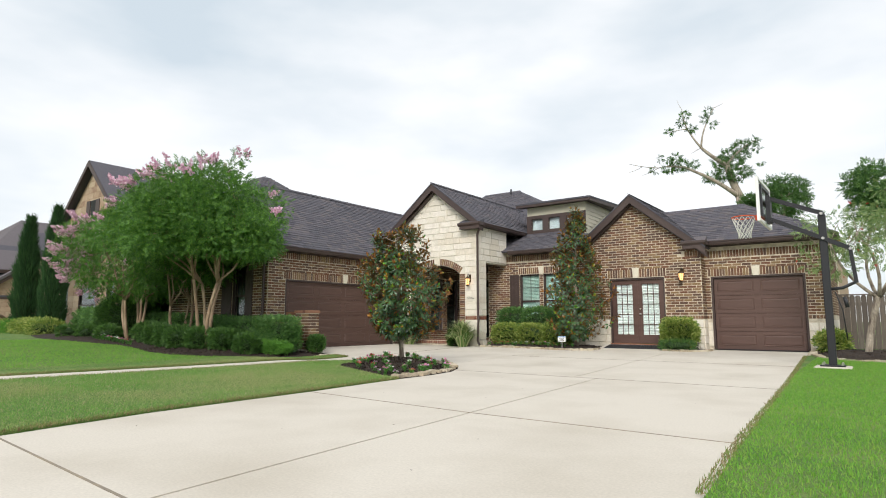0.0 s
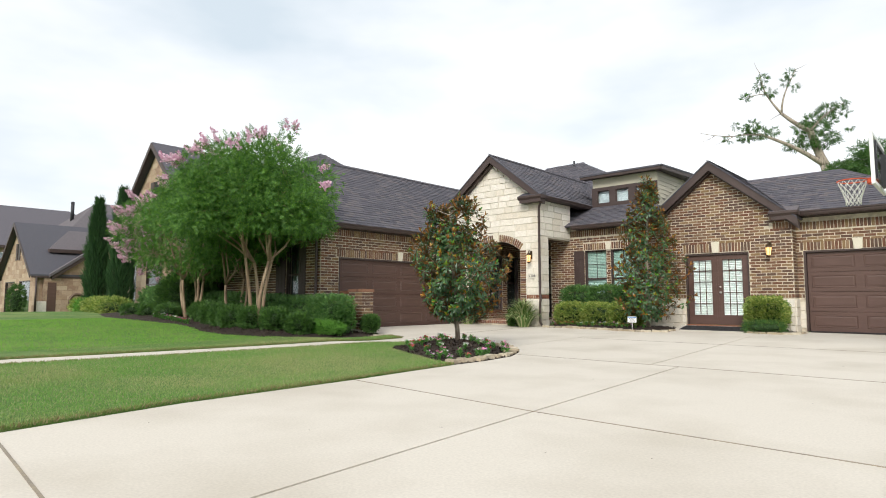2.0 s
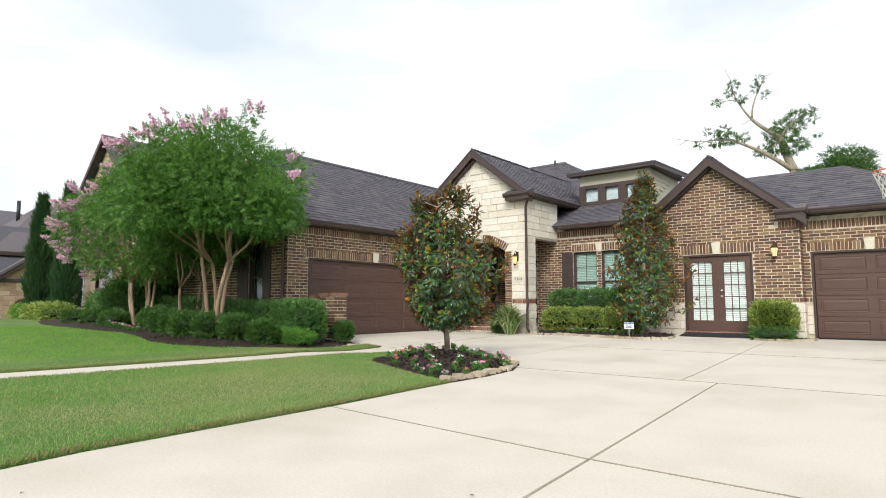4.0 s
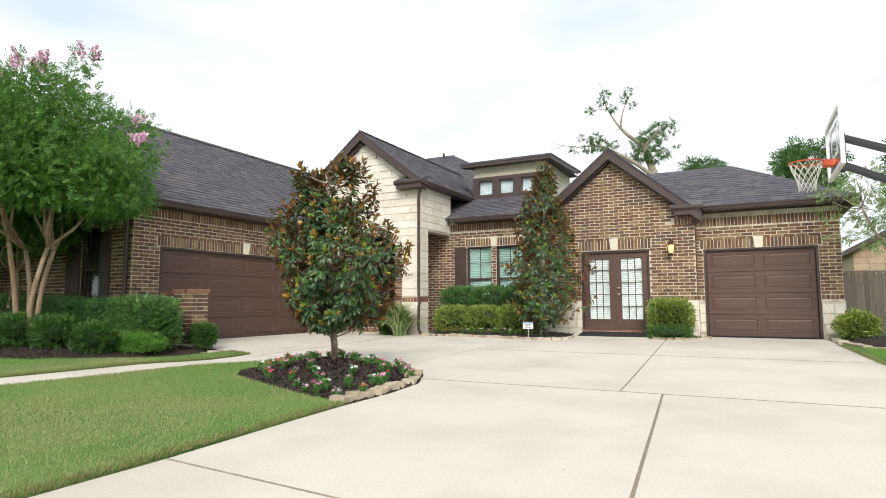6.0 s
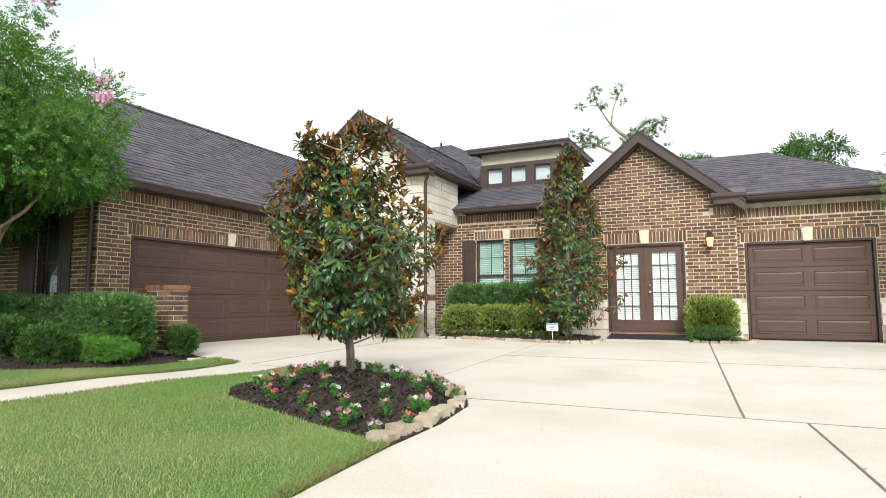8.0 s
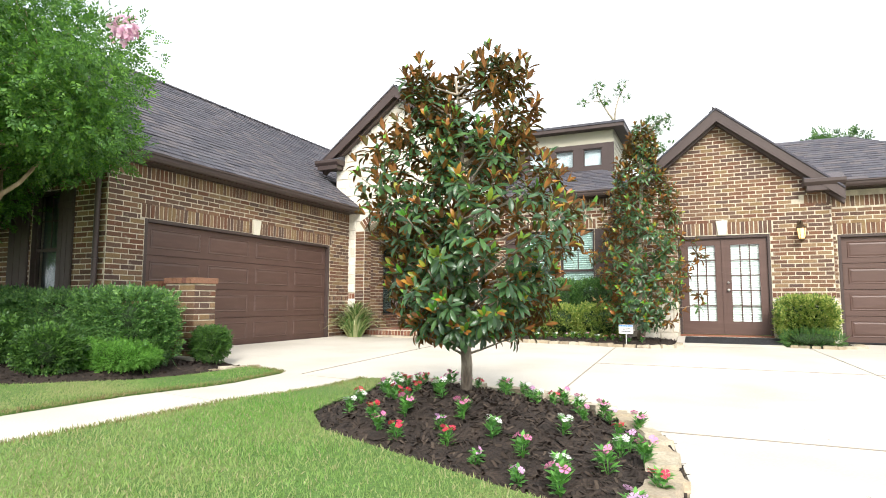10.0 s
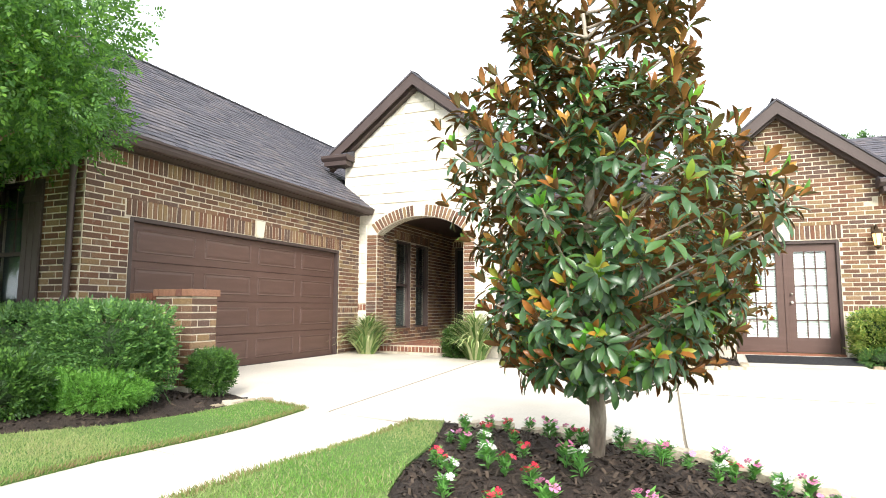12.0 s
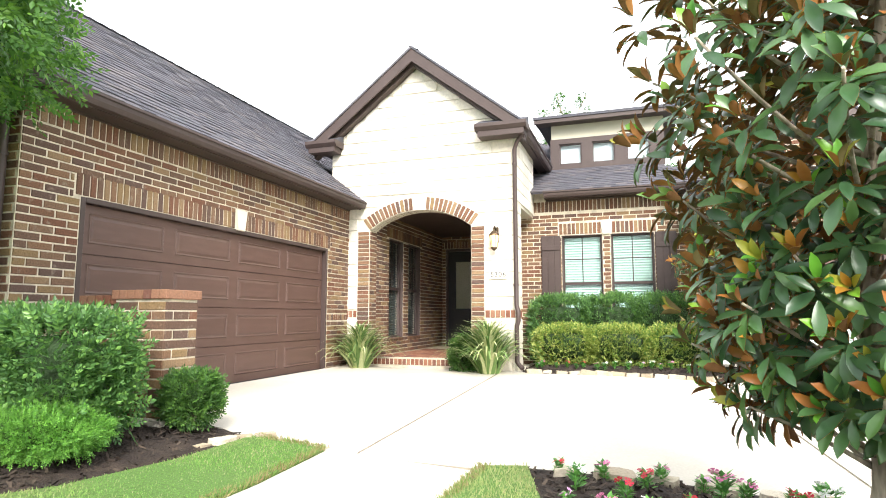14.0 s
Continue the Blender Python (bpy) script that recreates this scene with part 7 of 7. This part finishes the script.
# ---- basketball hoop ----
def hoop():
    bx, by = -0.84, 13.85
    z0 = G(bx, by)
    h = thing("basketball_hoop", pose(bx, by, z0) @ Matrix.Scale(1.02, 4), "black in-ground basketball hoop with a clear backboard and white net", "basketball hoop")
    part("footing", box((-0.3, -0.3, -0.1), (0.3, 0.3, 0.05), 0.02), CONCRETE, h)
    part("base_plate", box((-0.2, -0.2, 0.05), (0.2, 0.2, 0.075), 0.005), BLACK_METAL, h)
    for sx in (-1, 1):
        for sy in (-1, 1):
            bm = bmesh.new()
            lathe(bm, [(0.025, 0.075), (0.025, 0.1), (0.012, 0.1), (0.012, 0.125)], 6, Matrix.Translation((0.15 * sx, 0.15 * sy, 0)))
            part("bolt", bm, NICKEL, h)
    bm = bmesh.new()
    add_box(bm, (-0.065, -0.065, 0.07), (0.065, 0.065, 2.95), 0.012)
    part("pole", bm, BLACK_METAL, h)
    board_x = -0.98
    bz0, bz1 = 2.86, 3.68
    bw = 0.76
    for sy in (-0.085, 0.085):
        bm = bmesh.new()
        prism(bm, [(0.04, sy - 0.015, 2.93), (board_x + 0.12, sy - 0.015, 3.33), (board_x + 0.12, sy - 0.015, 3.4), (0.04, sy - 0.015, 3.0)][::1], (0, 0.03, 0))
        part("upper_arm", bm, BLACK_METAL, h)
        bm = bmesh.new()
        prism(bm, [(0.42, sy - 0.015, 2.22), (board_x + 0.12, sy - 0.015, 2.9), (board_x + 0.12, sy - 0.015, 2.98), (0.42, sy - 0.015, 2.3)], (0, 0.03, 0))
        part("lower_arm", bm, BLACK_METAL, h)
        bm = bmesh.new()
        prism(bm, [(0.38, sy - 0.012, 2.28), (0.44, sy - 0.012, 2.28), (0.5, sy - 0.012, 1.62), (0.44, sy - 0.012, 1.6)], (0, 0.024, 0))
        part("link", bm, BLACK_METAL, h)
        for x, z in ((0.0, 2.96), (0.0, 2.48), (0.42, 2.25)):
            bm = bmesh.new()
            lathe(bm, [(0.028, 0), (0.028, 0.02)], 10, Matrix.Translation((x, sy - 0.016 if sy < 0 else sy + 0.036, z)) @ Matrix.Rotation(radians(90), 4, "X"))
            part("pin", bm, NICKEL, h)
    bm = bmesh.new()
    tube(bm, [(0.05, 0, 1.5), (0.25, 0, 1.52), (0.47, 0, 1.63)], 0.03, 8)
    part("actuator", bm, BLACK_METAL, h)
    bm = bmesh.new()
    tube(bm, [(0.12, 0, 1.45), (0.22, 0, 1.1), (0.26, 0, 0.55)], 0.012, 6)
    tube(bm, [(0.26, 0, 1.35), (0.3, 0, 1.15)], 0.035, 8)
    part("crank_handle", bm, BLACK_METAL, h)
    fr = bmesh.new()
    add_box(fr, (board_x + 0.015, -0.55, 2.95), (board_x + 0.05, -0.49, 3.6))
    add_box(fr, (board_x + 0.015, 0.49, 2.95), (board_x + 0.05, 0.55, 3.6))
    for z in (2.96, 3.25, 3.54):
        add_box(fr, (board_x + 0.0155, -0.49, z), (board_x + 0.0495, 0.49, z + 0.05))
    add_box(fr, (board_x + 0.05, -0.12, 2.86), (board_x + 0.13, 0.12, 3.42))
    part("back_frame", fr, BLACK_METAL, h)
    part("backboard", box((board_x, -bw, bz0), (board_x + 0.014, bw, bz1)), ACRYLIC, h, "clear acrylic backboard").visible_shadow = False
    rim = bmesh.new()
    for lo, hi in (((-bw - 0.02, bz0 - 0.03), (bw + 0.02, bz0 + 0.03)), ((-bw - 0.02, bz1 - 0.03), (bw + 0.02, bz1 + 0.03)), ((-bw - 0.02, bz0 + 0.03), (-bw + 0.03, bz1 - 0.03)), ((bw - 0.03, bz0 + 0.03), (bw + 0.02, bz1 - 0.03))):
        add_box(rim, (board_x - 0.022, lo[0], lo[1]), (board_x + 0.032, hi[0], hi[1]))
    part("board_frame", rim, WHITE_PAINT, h, "white backboard frame")
    sq = bmesh.new()
    for lo, hi in (((-0.3, 3.08), (0.3, 3.12)), ((-0.3, 3.5), (0.3, 3.54)), ((-0.3, 3.12), (-0.26, 3.5)), ((0.26, 3.12), (0.3, 3.5))):
        add_box(sq, (board_x - 0.006, lo[0], lo[1]), (board_x - 0.003, hi[0], hi[1]))
    part("target_square", sq, WHITE_PAINT, h)
    rz, rx, rr = 3.04, board_x - 0.38, 0.23
    ring = bmesh.new()
    pts = [(rx + rr * math.cos(i * math.pi / 14), rr * math.sin(i * math.pi / 14), rz) for i in range(29)]
    tube(ring, pts, 0.011, 8, False)
    add_box(ring, (board_x - 0.16, -0.09, rz - 0.09), (board_x - 0.006, 0.09, rz + 0.012), 0.01)
    part("rim", ring, ORANGE, h, "orange steel rim")
    net = bmesh.new()
    nz = [(0.225, 0.0), (0.205, -0.08), (0.175, -0.16), (0.15, -0.24), (0.125, -0.32), (0.115, -0.38), (0.12, -0.44)]
    for k in range(12):
        for sgn in (1, -1):
            tube(net, [(rx + r * math.cos((k + sgn * i * 0.5) * math.pi / 6), r * math.sin((k + sgn * i * 0.5) * math.pi / 6), rz + z) for i, (r, z) in enumerate(nz)], 0.005, 4)
    part("net", net, CORD, h, "white cord net")


hoop()

# ---- fence and gate ----
fence = thing("wooden_fence", pose(-1.05, 21.6, G(-1, 21.6)), "weathered grey wooden picket fence with black gate hinges", "fence")
for k in range(64):
    bm = bmesh.new()
    w, hgt = 0.135, 1.6 + rng.uniform(-0.015, 0.015)
    prism(bm, [(0, 0, 0.02), (w, 0, 0.02), (w, 0, hgt - 0.04), (w - 0.03, 0, hgt), (0.03, 0, hgt), (0, 0, hgt - 0.04)], (0, 0.018, 0))
    ob = part("picket", bm, WOOD_FENCE, fence)
    ob.location.x = k * 0.142
for z in (0.35, 1.3):
    part("rail", box((0, 0.019, z), (9.1, 0.06, z + 0.09)), WOOD_FENCE, fence)
part("cap_rail", box((-0.02, -0.02, 1.6), (9.1, 0.05, 1.64)), WOOD_FENCE, fence)
for z in (0.5, 1.15):
    for x in (1.2, 2.4):
        bm = bmesh.new()
        prism(bm, [(x, -0.012, z - 0.05), (x + 0.3, -0.012, z - 0.01), (x + 0.3, -0.012, z + 0.01), (x, -0.012, z + 0.05)], (0, 0.011, 0))
        part("hinge", bm, BLACK_METAL, fence, "black strap hinge")


# ---- lanterns, number, sign, mat ----
def lantern(x, y, z):
    t = thing("wall_lantern", pose(x, y, z), "bronze wall lantern with lit amber glass", "wall lamp", "wall lanterns")
    part("back_plate", box((-0.05, -0.02, -0.02), (0.05, -0.002, 0.26), 0.006), BRASS, t)
    bm = bmesh.new()
    tube(bm, [(0, -0.02, 0.2), (0, -0.08, 0.27), (0, -0.14, 0.26), (0, -0.15, 0.2)], 0.01)
    part("arm", bm, BRASS, t)
    bm = bmesh.new()
    lathe(bm, [(0.095, 0.1), (0.09, 0.125), (0.05, 0.165), (0.025, 0.185), (0.012, 0.21)], 8, Matrix.Translation((0, -0.15, 0)))
    part("cap", bm, BRASS, t)
    bm = bmesh.new()
    lathe(bm, [(0.045, -0.13), (0.05, -0.1), (0.078, 0.098)], 8, Matrix.Translation((0, -0.15, 0)))
    part("glass", bm, LAMP_GLASS, t, "glowing amber glass")
    for k in range(6):
        a = k * math.pi / 3
        bm = bmesh.new()
        tube(bm, [(0.053 * math.cos(a), -0.15 + 0.053 * math.sin(a), -0.11), (0.084 * math.cos(a), -0.15 + 0.084 * math.sin(a), 0.1)], 0.005, 5)
        part("cage_bar", bm, BRASS, t)
    bm = bmesh.new()
    lathe(bm, [(0.01, -0.17), (0.03, -0.155), (0.058, -0.13), (0.055, -0.105)], 8, Matrix.Translation((0, -0.15, 0)))
    part("base", bm, BRASS, t)


lantern(-4.78, 18.715, 2.42)
lantern(-11.58, 17.33, 2.47)


def text_mesh(words, size, depth=0.002):
    cu = bpy.data.curves.new("digit", "FONT")
    cu.body, cu.size, cu.extrude, cu.align_x = words, size, depth, "CENTER"
    ob = bpy.data.objects.new("digit", cu)
    me = bpy.data.meshes.new_from_object(ob)
    bpy.data.objects.remove(ob)
    me.name = "digit"
    return me


num = thing("house_number", pose(-11.545, 17.322, 1.9), "pale stone plaque with the house number 5306", "house number")
part("plaque", box((-0.17, -0.012, -0.09), (0.17, 0.002, 0.09), 0.004), PALE_MORTAR, num)
for k, c in enumerate("5306"):
    me = text_mesh(c, 0.125)
    me.materials.append(INK)
    put("digit", me, num, pose((k - 1.5) * 0.072, -0.015, -0.045, 90, 0, 0))

sign = thing("yard_sign", pose(-7.95, 16.95, front_h(-7.95, 16.95)), "small white yard sign with a blue band on a thin stake", "sign")
bm = bmesh.new()
tube(bm, [(0, 0, -0.1), (0, 0, 0.34)], 0.008, 6)
part("stake", bm, WHITE_PAINT, sign)
part("board", box((-0.13, -0.012, 0.2), (0.13, -0.004, 0.37), 0.003), WHITE_PAINT, sign)
part("blue_band", box((-0.125, -0.016, 0.335), (0.125, -0.0125, 0.362)), BLUE, sign)
for k, w in enumerate((0.08, 0.06, 0.085)):
    part("text_bar", box((-w, -0.0155, 0.3 - k * 0.032), (w, -0.0125, 0.312 - k * 0.032)), INK, sign)

mat = thing("doormat", pose(-6.1, 18.1, G(-6, 18.1) + 0.002), "black rubber doormat before the french doors", "doormat")
part("mat_body", box((-0.85, -0.28, 0), (0.85, 0.28, 0.014), 0.004), MAT_BLACK, mat)
for k in range(16):
    part("rib", box((-0.82, -0.26 + k * 0.034, 0.014), (0.82, -0.242 + k * 0.034, 0.018)), MAT_BLACK, mat)
ramp = lambda x, y: G(x, y) + 0.008 + 0.13 * max(0.0, y - 17.6)
pad = structure(part("door_pad", slab_bm([(-7.1, 17.6), (-5.25, 17.6), (-5.28, 18.44), (-7.1, 18.44)], 0, 0.2, 1.0, height=ramp), CONCRETE, None), "small sloping concrete pad before the french doors", "pavement")
mat.matrix_basis = pose(-6.1, 18.05, ramp(-6.1, 18.05) + 0.002, 8.35, 0, 0)

v = thing("vent_pipe", pose(-15.7, 27.5, RZM - 0.35), "thin dark roof vent pipe", "vent pipe")
bm = bmesh.new()
tube(bm, [(0, 0, -0.1), (0, 0, 0.4)], 0.05)
part("pipe", bm, BLACK_METAL, v)


# ---- neighbouring houses ----
def neighbour(name, x0, x1, y0, y1, eave, ridge, label, along="y", windows=(), gable_win=None, trim=0.3):
    """A brick house with a steep gabled roof, its openings and shutters."""
    zb = G((x0 + x1) / 2, y0) - 0.2
    hse = thing(name, pose(x0, y0, zb), label, "house")
    w, d, e, r = x1 - x0, y1 - y0, eave - zb, ridge - zb
    bm = bmesh.new()
    holes = [(a, b, c, f) for a, b, c, f in windows]
    holed(bm, 0, w, 0, e, holes, 0.25)
    prism(bm, [(0, 0, e), (w, 0, e), (w / 2, 0, r)], (0, 0.25, 0))
    part("front_wall", bm, TAN_BRICK, hse)
    vs, fs = [], []
    for zz in np.arange(0.2, r, 0.3):
        t = max(0.0, (zz + 0.4 - e) / (r - e)) * w / 2
        for xx in np.arange(t + 0.02, w - t - 0.3, 0.62):
            if any(a < xx + 0.5 and xx < b and c < zz + 0.28 and zz < f for a, b, c, f in holes):
                continue
            v, q = brick_geo(xx, zz, 0.6, 0.28, 0.012)
            fs += [tuple(i + len(vs) for i in one) for one in q]
            vs += v
    ob = new("brick_field", mesh_of("brick_field", vs, fs, TAN_BRICK))
    ob.parent = hse
    ob["kind"] = "stuff"
    for nm, xa in (("side_wall", 0.0), ("side_wall", w - 0.25)):
        part(nm, box((xa, 0.25, 0), (xa + 0.25, d, e)), TAN_BRICK, hse)
    part("rear_wall", box((0.25, d - 0.25, 0), (w - 0.25, d, e)), TAN_BRICK, hse)
    sl = (r - e) / (w / 2)
    for sg in (-1, 1):
        bm = bmesh.new()
        xe = w / 2 + sg * (w / 2 + 0.35)
        ze = e - 0.35 * sl + 0.12
        prism(bm, [(w / 2, -0.35, r + 0.12), (xe, -0.35, ze), (xe, -0.35, ze + 0.09), (w / 2, -0.35, r + 0.24)], (0, d + 0.7, 0))
        roof = part("roof", bm, SHINGLE, hse)
        bm = bmesh.new()
        prism(bm, [(w / 2, -0.4, r + 0.2), (xe, -0.4, ze + 0.06), (xe, -0.4, ze - 0.16), (w / 2, -0.4, r - 0.06)], (0, 0.04, 0))
        part("barge_board", bm, TRIM, hse)
        part("gutter", box((min(xe, xe - sg * 0.12), -0.3, ze - 0.12), (max(xe, xe - sg * 0.12), d, ze)), TRIM, hse)
    for a, b, c, f in holes:
        wn = part("window", box((a, 0.1, c), (b, 0.14, f)), DARK, hse)
        part("pane", box((a + 0.05, 0.08, c + 0.05), (b - 0.05, 0.09, f - 0.05)), PANE, wn)
        fr = bmesh.new()
        holed(fr, a, b, c, f, [(a + 0.06, b - 0.06, c + 0.06, (c + f) / 2 - 0.03), (a + 0.06, b - 0.06, (c + f) / 2 + 0.03, f - 0.06)], 0.08)
        part("frame", fr, TRIM, wn)
    if gable_win:
        cx, z0, z1, hw = gable_win
        gw = part("gable_window", box((cx - hw, -0.02, z0), (cx + hw, 0.02, z1)), DARK, hse)
        for sg in (-1, 1):
            part("shutter", box((cx + sg * (hw + 0.22) - 0.19, -0.05, z0 - 0.05), (cx + sg * (hw + 0.22) + 0.19, -0.013, z1)), TRIM, gw)
    return hse


nb = neighbour("neighbour_house", -34.5, -27.7, 12.9, 27.0, 5.7, 8.8, "tan brick house with a steep gabled dark roof next door", windows=[(0.4, 1.2, 0.9, 3.0), (2.4, 4.4, 0.9, 2.7), (5.4, 6.2, 0.9, 3.0)], gable_win=(3.4, 5.7, 7.0, 0.28))
bay = bmesh.new()
prism(bm := bay, [(2.0, -0.02, 5.2), (1.7, -1.0, 3.9), (5.1, -1.0, 3.9), (4.8, -0.02, 5.2)], (0, 0.06, 0.05))
COPPER = material("bronze_metal_roof", (0.16, 0.11, 0.08), 0.5, metal=0.5, fine=20, bump=0.1)
part("bay_roof", bay, COPPER, nb, "bronze standing-seam bay roof")
for k in range(9):
    s = bmesh.new()
    tube(s, [(2.05 + k * 0.34, -0.02, 5.28), (1.75 + k * 0.415, -1.0, 3.98)], 0.025, 4)
    part("seam", s, COPPER, nb)
fh = neighbour("far_house", -54.2, -45.0, 11.1, 15.5, 2.75, 6.2, "far tan brick house with garage doors under a steep gable", windows=[(1.2, 4.0, 0.1, 2.4), (5.2, 8.0, 0.1, 2.4)], gable_win=(4.6, 3.9, 5.0, 0.16))
zf = fh.matrix_basis.translation.z


def far_block(name, poly, thick, mat):
    """An upright slab of the far house in the plane that faces the lawns."""
    bm = bmesh.new()
    prism(bm, [(9.2, yy - 11.1, zz - zf) for yy, zz in poly], (thick, 0, 0))
    return part(name, bm, mat, fh)


far_block("side_gable", [(11.5, -0.1), (18.6, -0.1), (18.6, 2.7), (15.6, 5.25), (12.2, 2.7), (11.5, 2.7)], 0.3, TAN_BRICK)
vs, fs = [], []
for zz in np.arange(0.2, 4.9, 0.3):
    y0 = 11.6 + max(0.0, (zz - 2.1) / 0.75)
    for yy in np.arange(y0 + 0.3 * (int(zz / 0.3 + 0.5) % 2), 18.0 - max(0.0, (zz - 2.1) / 0.85), 0.62):
        v, q = brick_geo(yy - 11.1, zz - zf, 0.6, 0.28, 0.012)
        fs += [tuple(i + len(vs) for i in one) for one in q]
        vs += [(9.5 - d, u, w) for u, d, w in v]
ob = new("brick_field", mesh_of("brick_field", vs, fs, TAN_BRICK))
ob.parent, ob["kind"] = fh, "stuff"
far_block("side_barge_board", [(11.9, 2.62), (15.6, 5.4), (15.6, 5.15), (11.9, 2.38)], 0.55, TRIM)
far_block("side_roof", [(11.75, 2.72), (15.6, 5.6), (15.6, 5.42), (11.75, 2.54)], 0.6, SHINGLE)
far_block("recessed_door", [(11.72, 0.1), (12.2, 0.1), (12.2, 2.2), (11.72, 2.2)], 0.33, DOOR_PAINT)
far_block("stone_base", [(11.1, 0.0), (11.68, 0.0), (11.68, 1.0), (11.1, 1.0)], 0.36, WHITE_STONE)
bm = bmesh.new()
tube(bm, [(9.56, 2.3 + 0.42 * math.cos(k * math.pi / 10), 0.95 - zf + 0.5 * math.sin(k * math.pi / 10)) for k in range(21)], 0.09, 6, False)
part("hose_reel", bm, COPPER, fh, "brown coiled garden hose on the wall")
bm = bmesh.new()
tube(bm, [(9.58, -0.02, 2.6), (9.58, -0.02, 0.1)], 0.06, 6)
part("downspout", bm, TRIM, fh)
neighbour("far_house", -47.0, -42.4, 15.2, 24.0, 4.7, 6.7, "far tan brick gable with brown louvred shutters", windows=[(0.8, 1.6, 0.9, 2.8), (3.0, 3.8, 0.9, 2.8)], gable_win=(2.3, 4.6, 5.7, 0.26))
shrub("topiary_bush", -44.2, 10.0, 0.05, (0.42, 0.42, 0.95), "clipped dark green cone bush by the far garage", "shrub", G_BOX, 500, 0.16, 2.2, 0.05)


def hipped_house(x, y, w, d, eave, ridge, a, b, label, windows=()):
    """A far house under a broad hipped roof with its ridge along y."""
    t = thing("far_roof_house", pose(x, y, 0), label, "house")
    bm = bmesh.new()
    v = [bm.verts.new(q) for q in ((0, 0, eave), (w, 0, eave), (w, d, eave), (0, d, eave), (w / 2, a, ridge), (w / 2, b, ridge))]
    for q in ((0, 1, 4), (1, 2, 5, 4), (2, 3, 5), (3, 0, 4, 5), (3, 2, 1, 0)):
        bm.faces.new([v[i] for i in q])
    part("roof", bm, SHINGLE, t)
    part("wall", box((0.5, 0.5, -0.6), (w - 0.5, d - 0.5, eave - 0.02)), TAN_BRICK, t)
    part("fascia", box((-0.04, -0.04, eave - 0.24), (w + 0.04, d + 0.04, eave - 0.004)), TRIM, t)
    for y0, y1, z0, z1 in windows:
        wn = part("window", box((w - 0.5, y0, z0), (w - 0.44, y1, z1)), WHITE_PAINT, t)
        part("pane", box((w - 0.44, y0 + 0.1, z0 + 0.1), (w - 0.42, (y0 + y1) / 2 - 0.05, z1 - 0.1)), SKY_GREY, wn)
        part("pane", box((w - 0.44, (y0 + y1) / 2 + 0.05, z0 + 0.1), (w - 0.42, y1 - 0.1, z1 - 0.1)), SKY_GREY, wn)
    return t


high = hipped_house(-61.5, 12.2, 15.0, 14.0, 4.5, 9.0, 4.9, 8.5, "far house with a tall dark hipped roof", ())
bm = bmesh.new()
tube(bm, [(7.5, 3.2, 7.2), (7.5, 3.2, 8.9)], 0.13, 8)
part("flue", bm, BLACK_METAL, high)
hipped_house(-80.0, 7.5, 16.0, 18.0, 5.9, 10.45, 6.0, 12.5, "far two-storey house with a broad dark roof and white windows", [(5.2, 7.4, 3.6, 5.3), (10.0, 12.2, 3.6, 5.3)])
back = neighbour("neighbour_house", 1.5, 12.5, 38.0, 50.0, 3.6, 6.6, "pale house with a grey roof beyond the fence", windows=[(1.5, 2.6, 1.6, 2.9), (5, 6.4, 1.2, 2.9)])
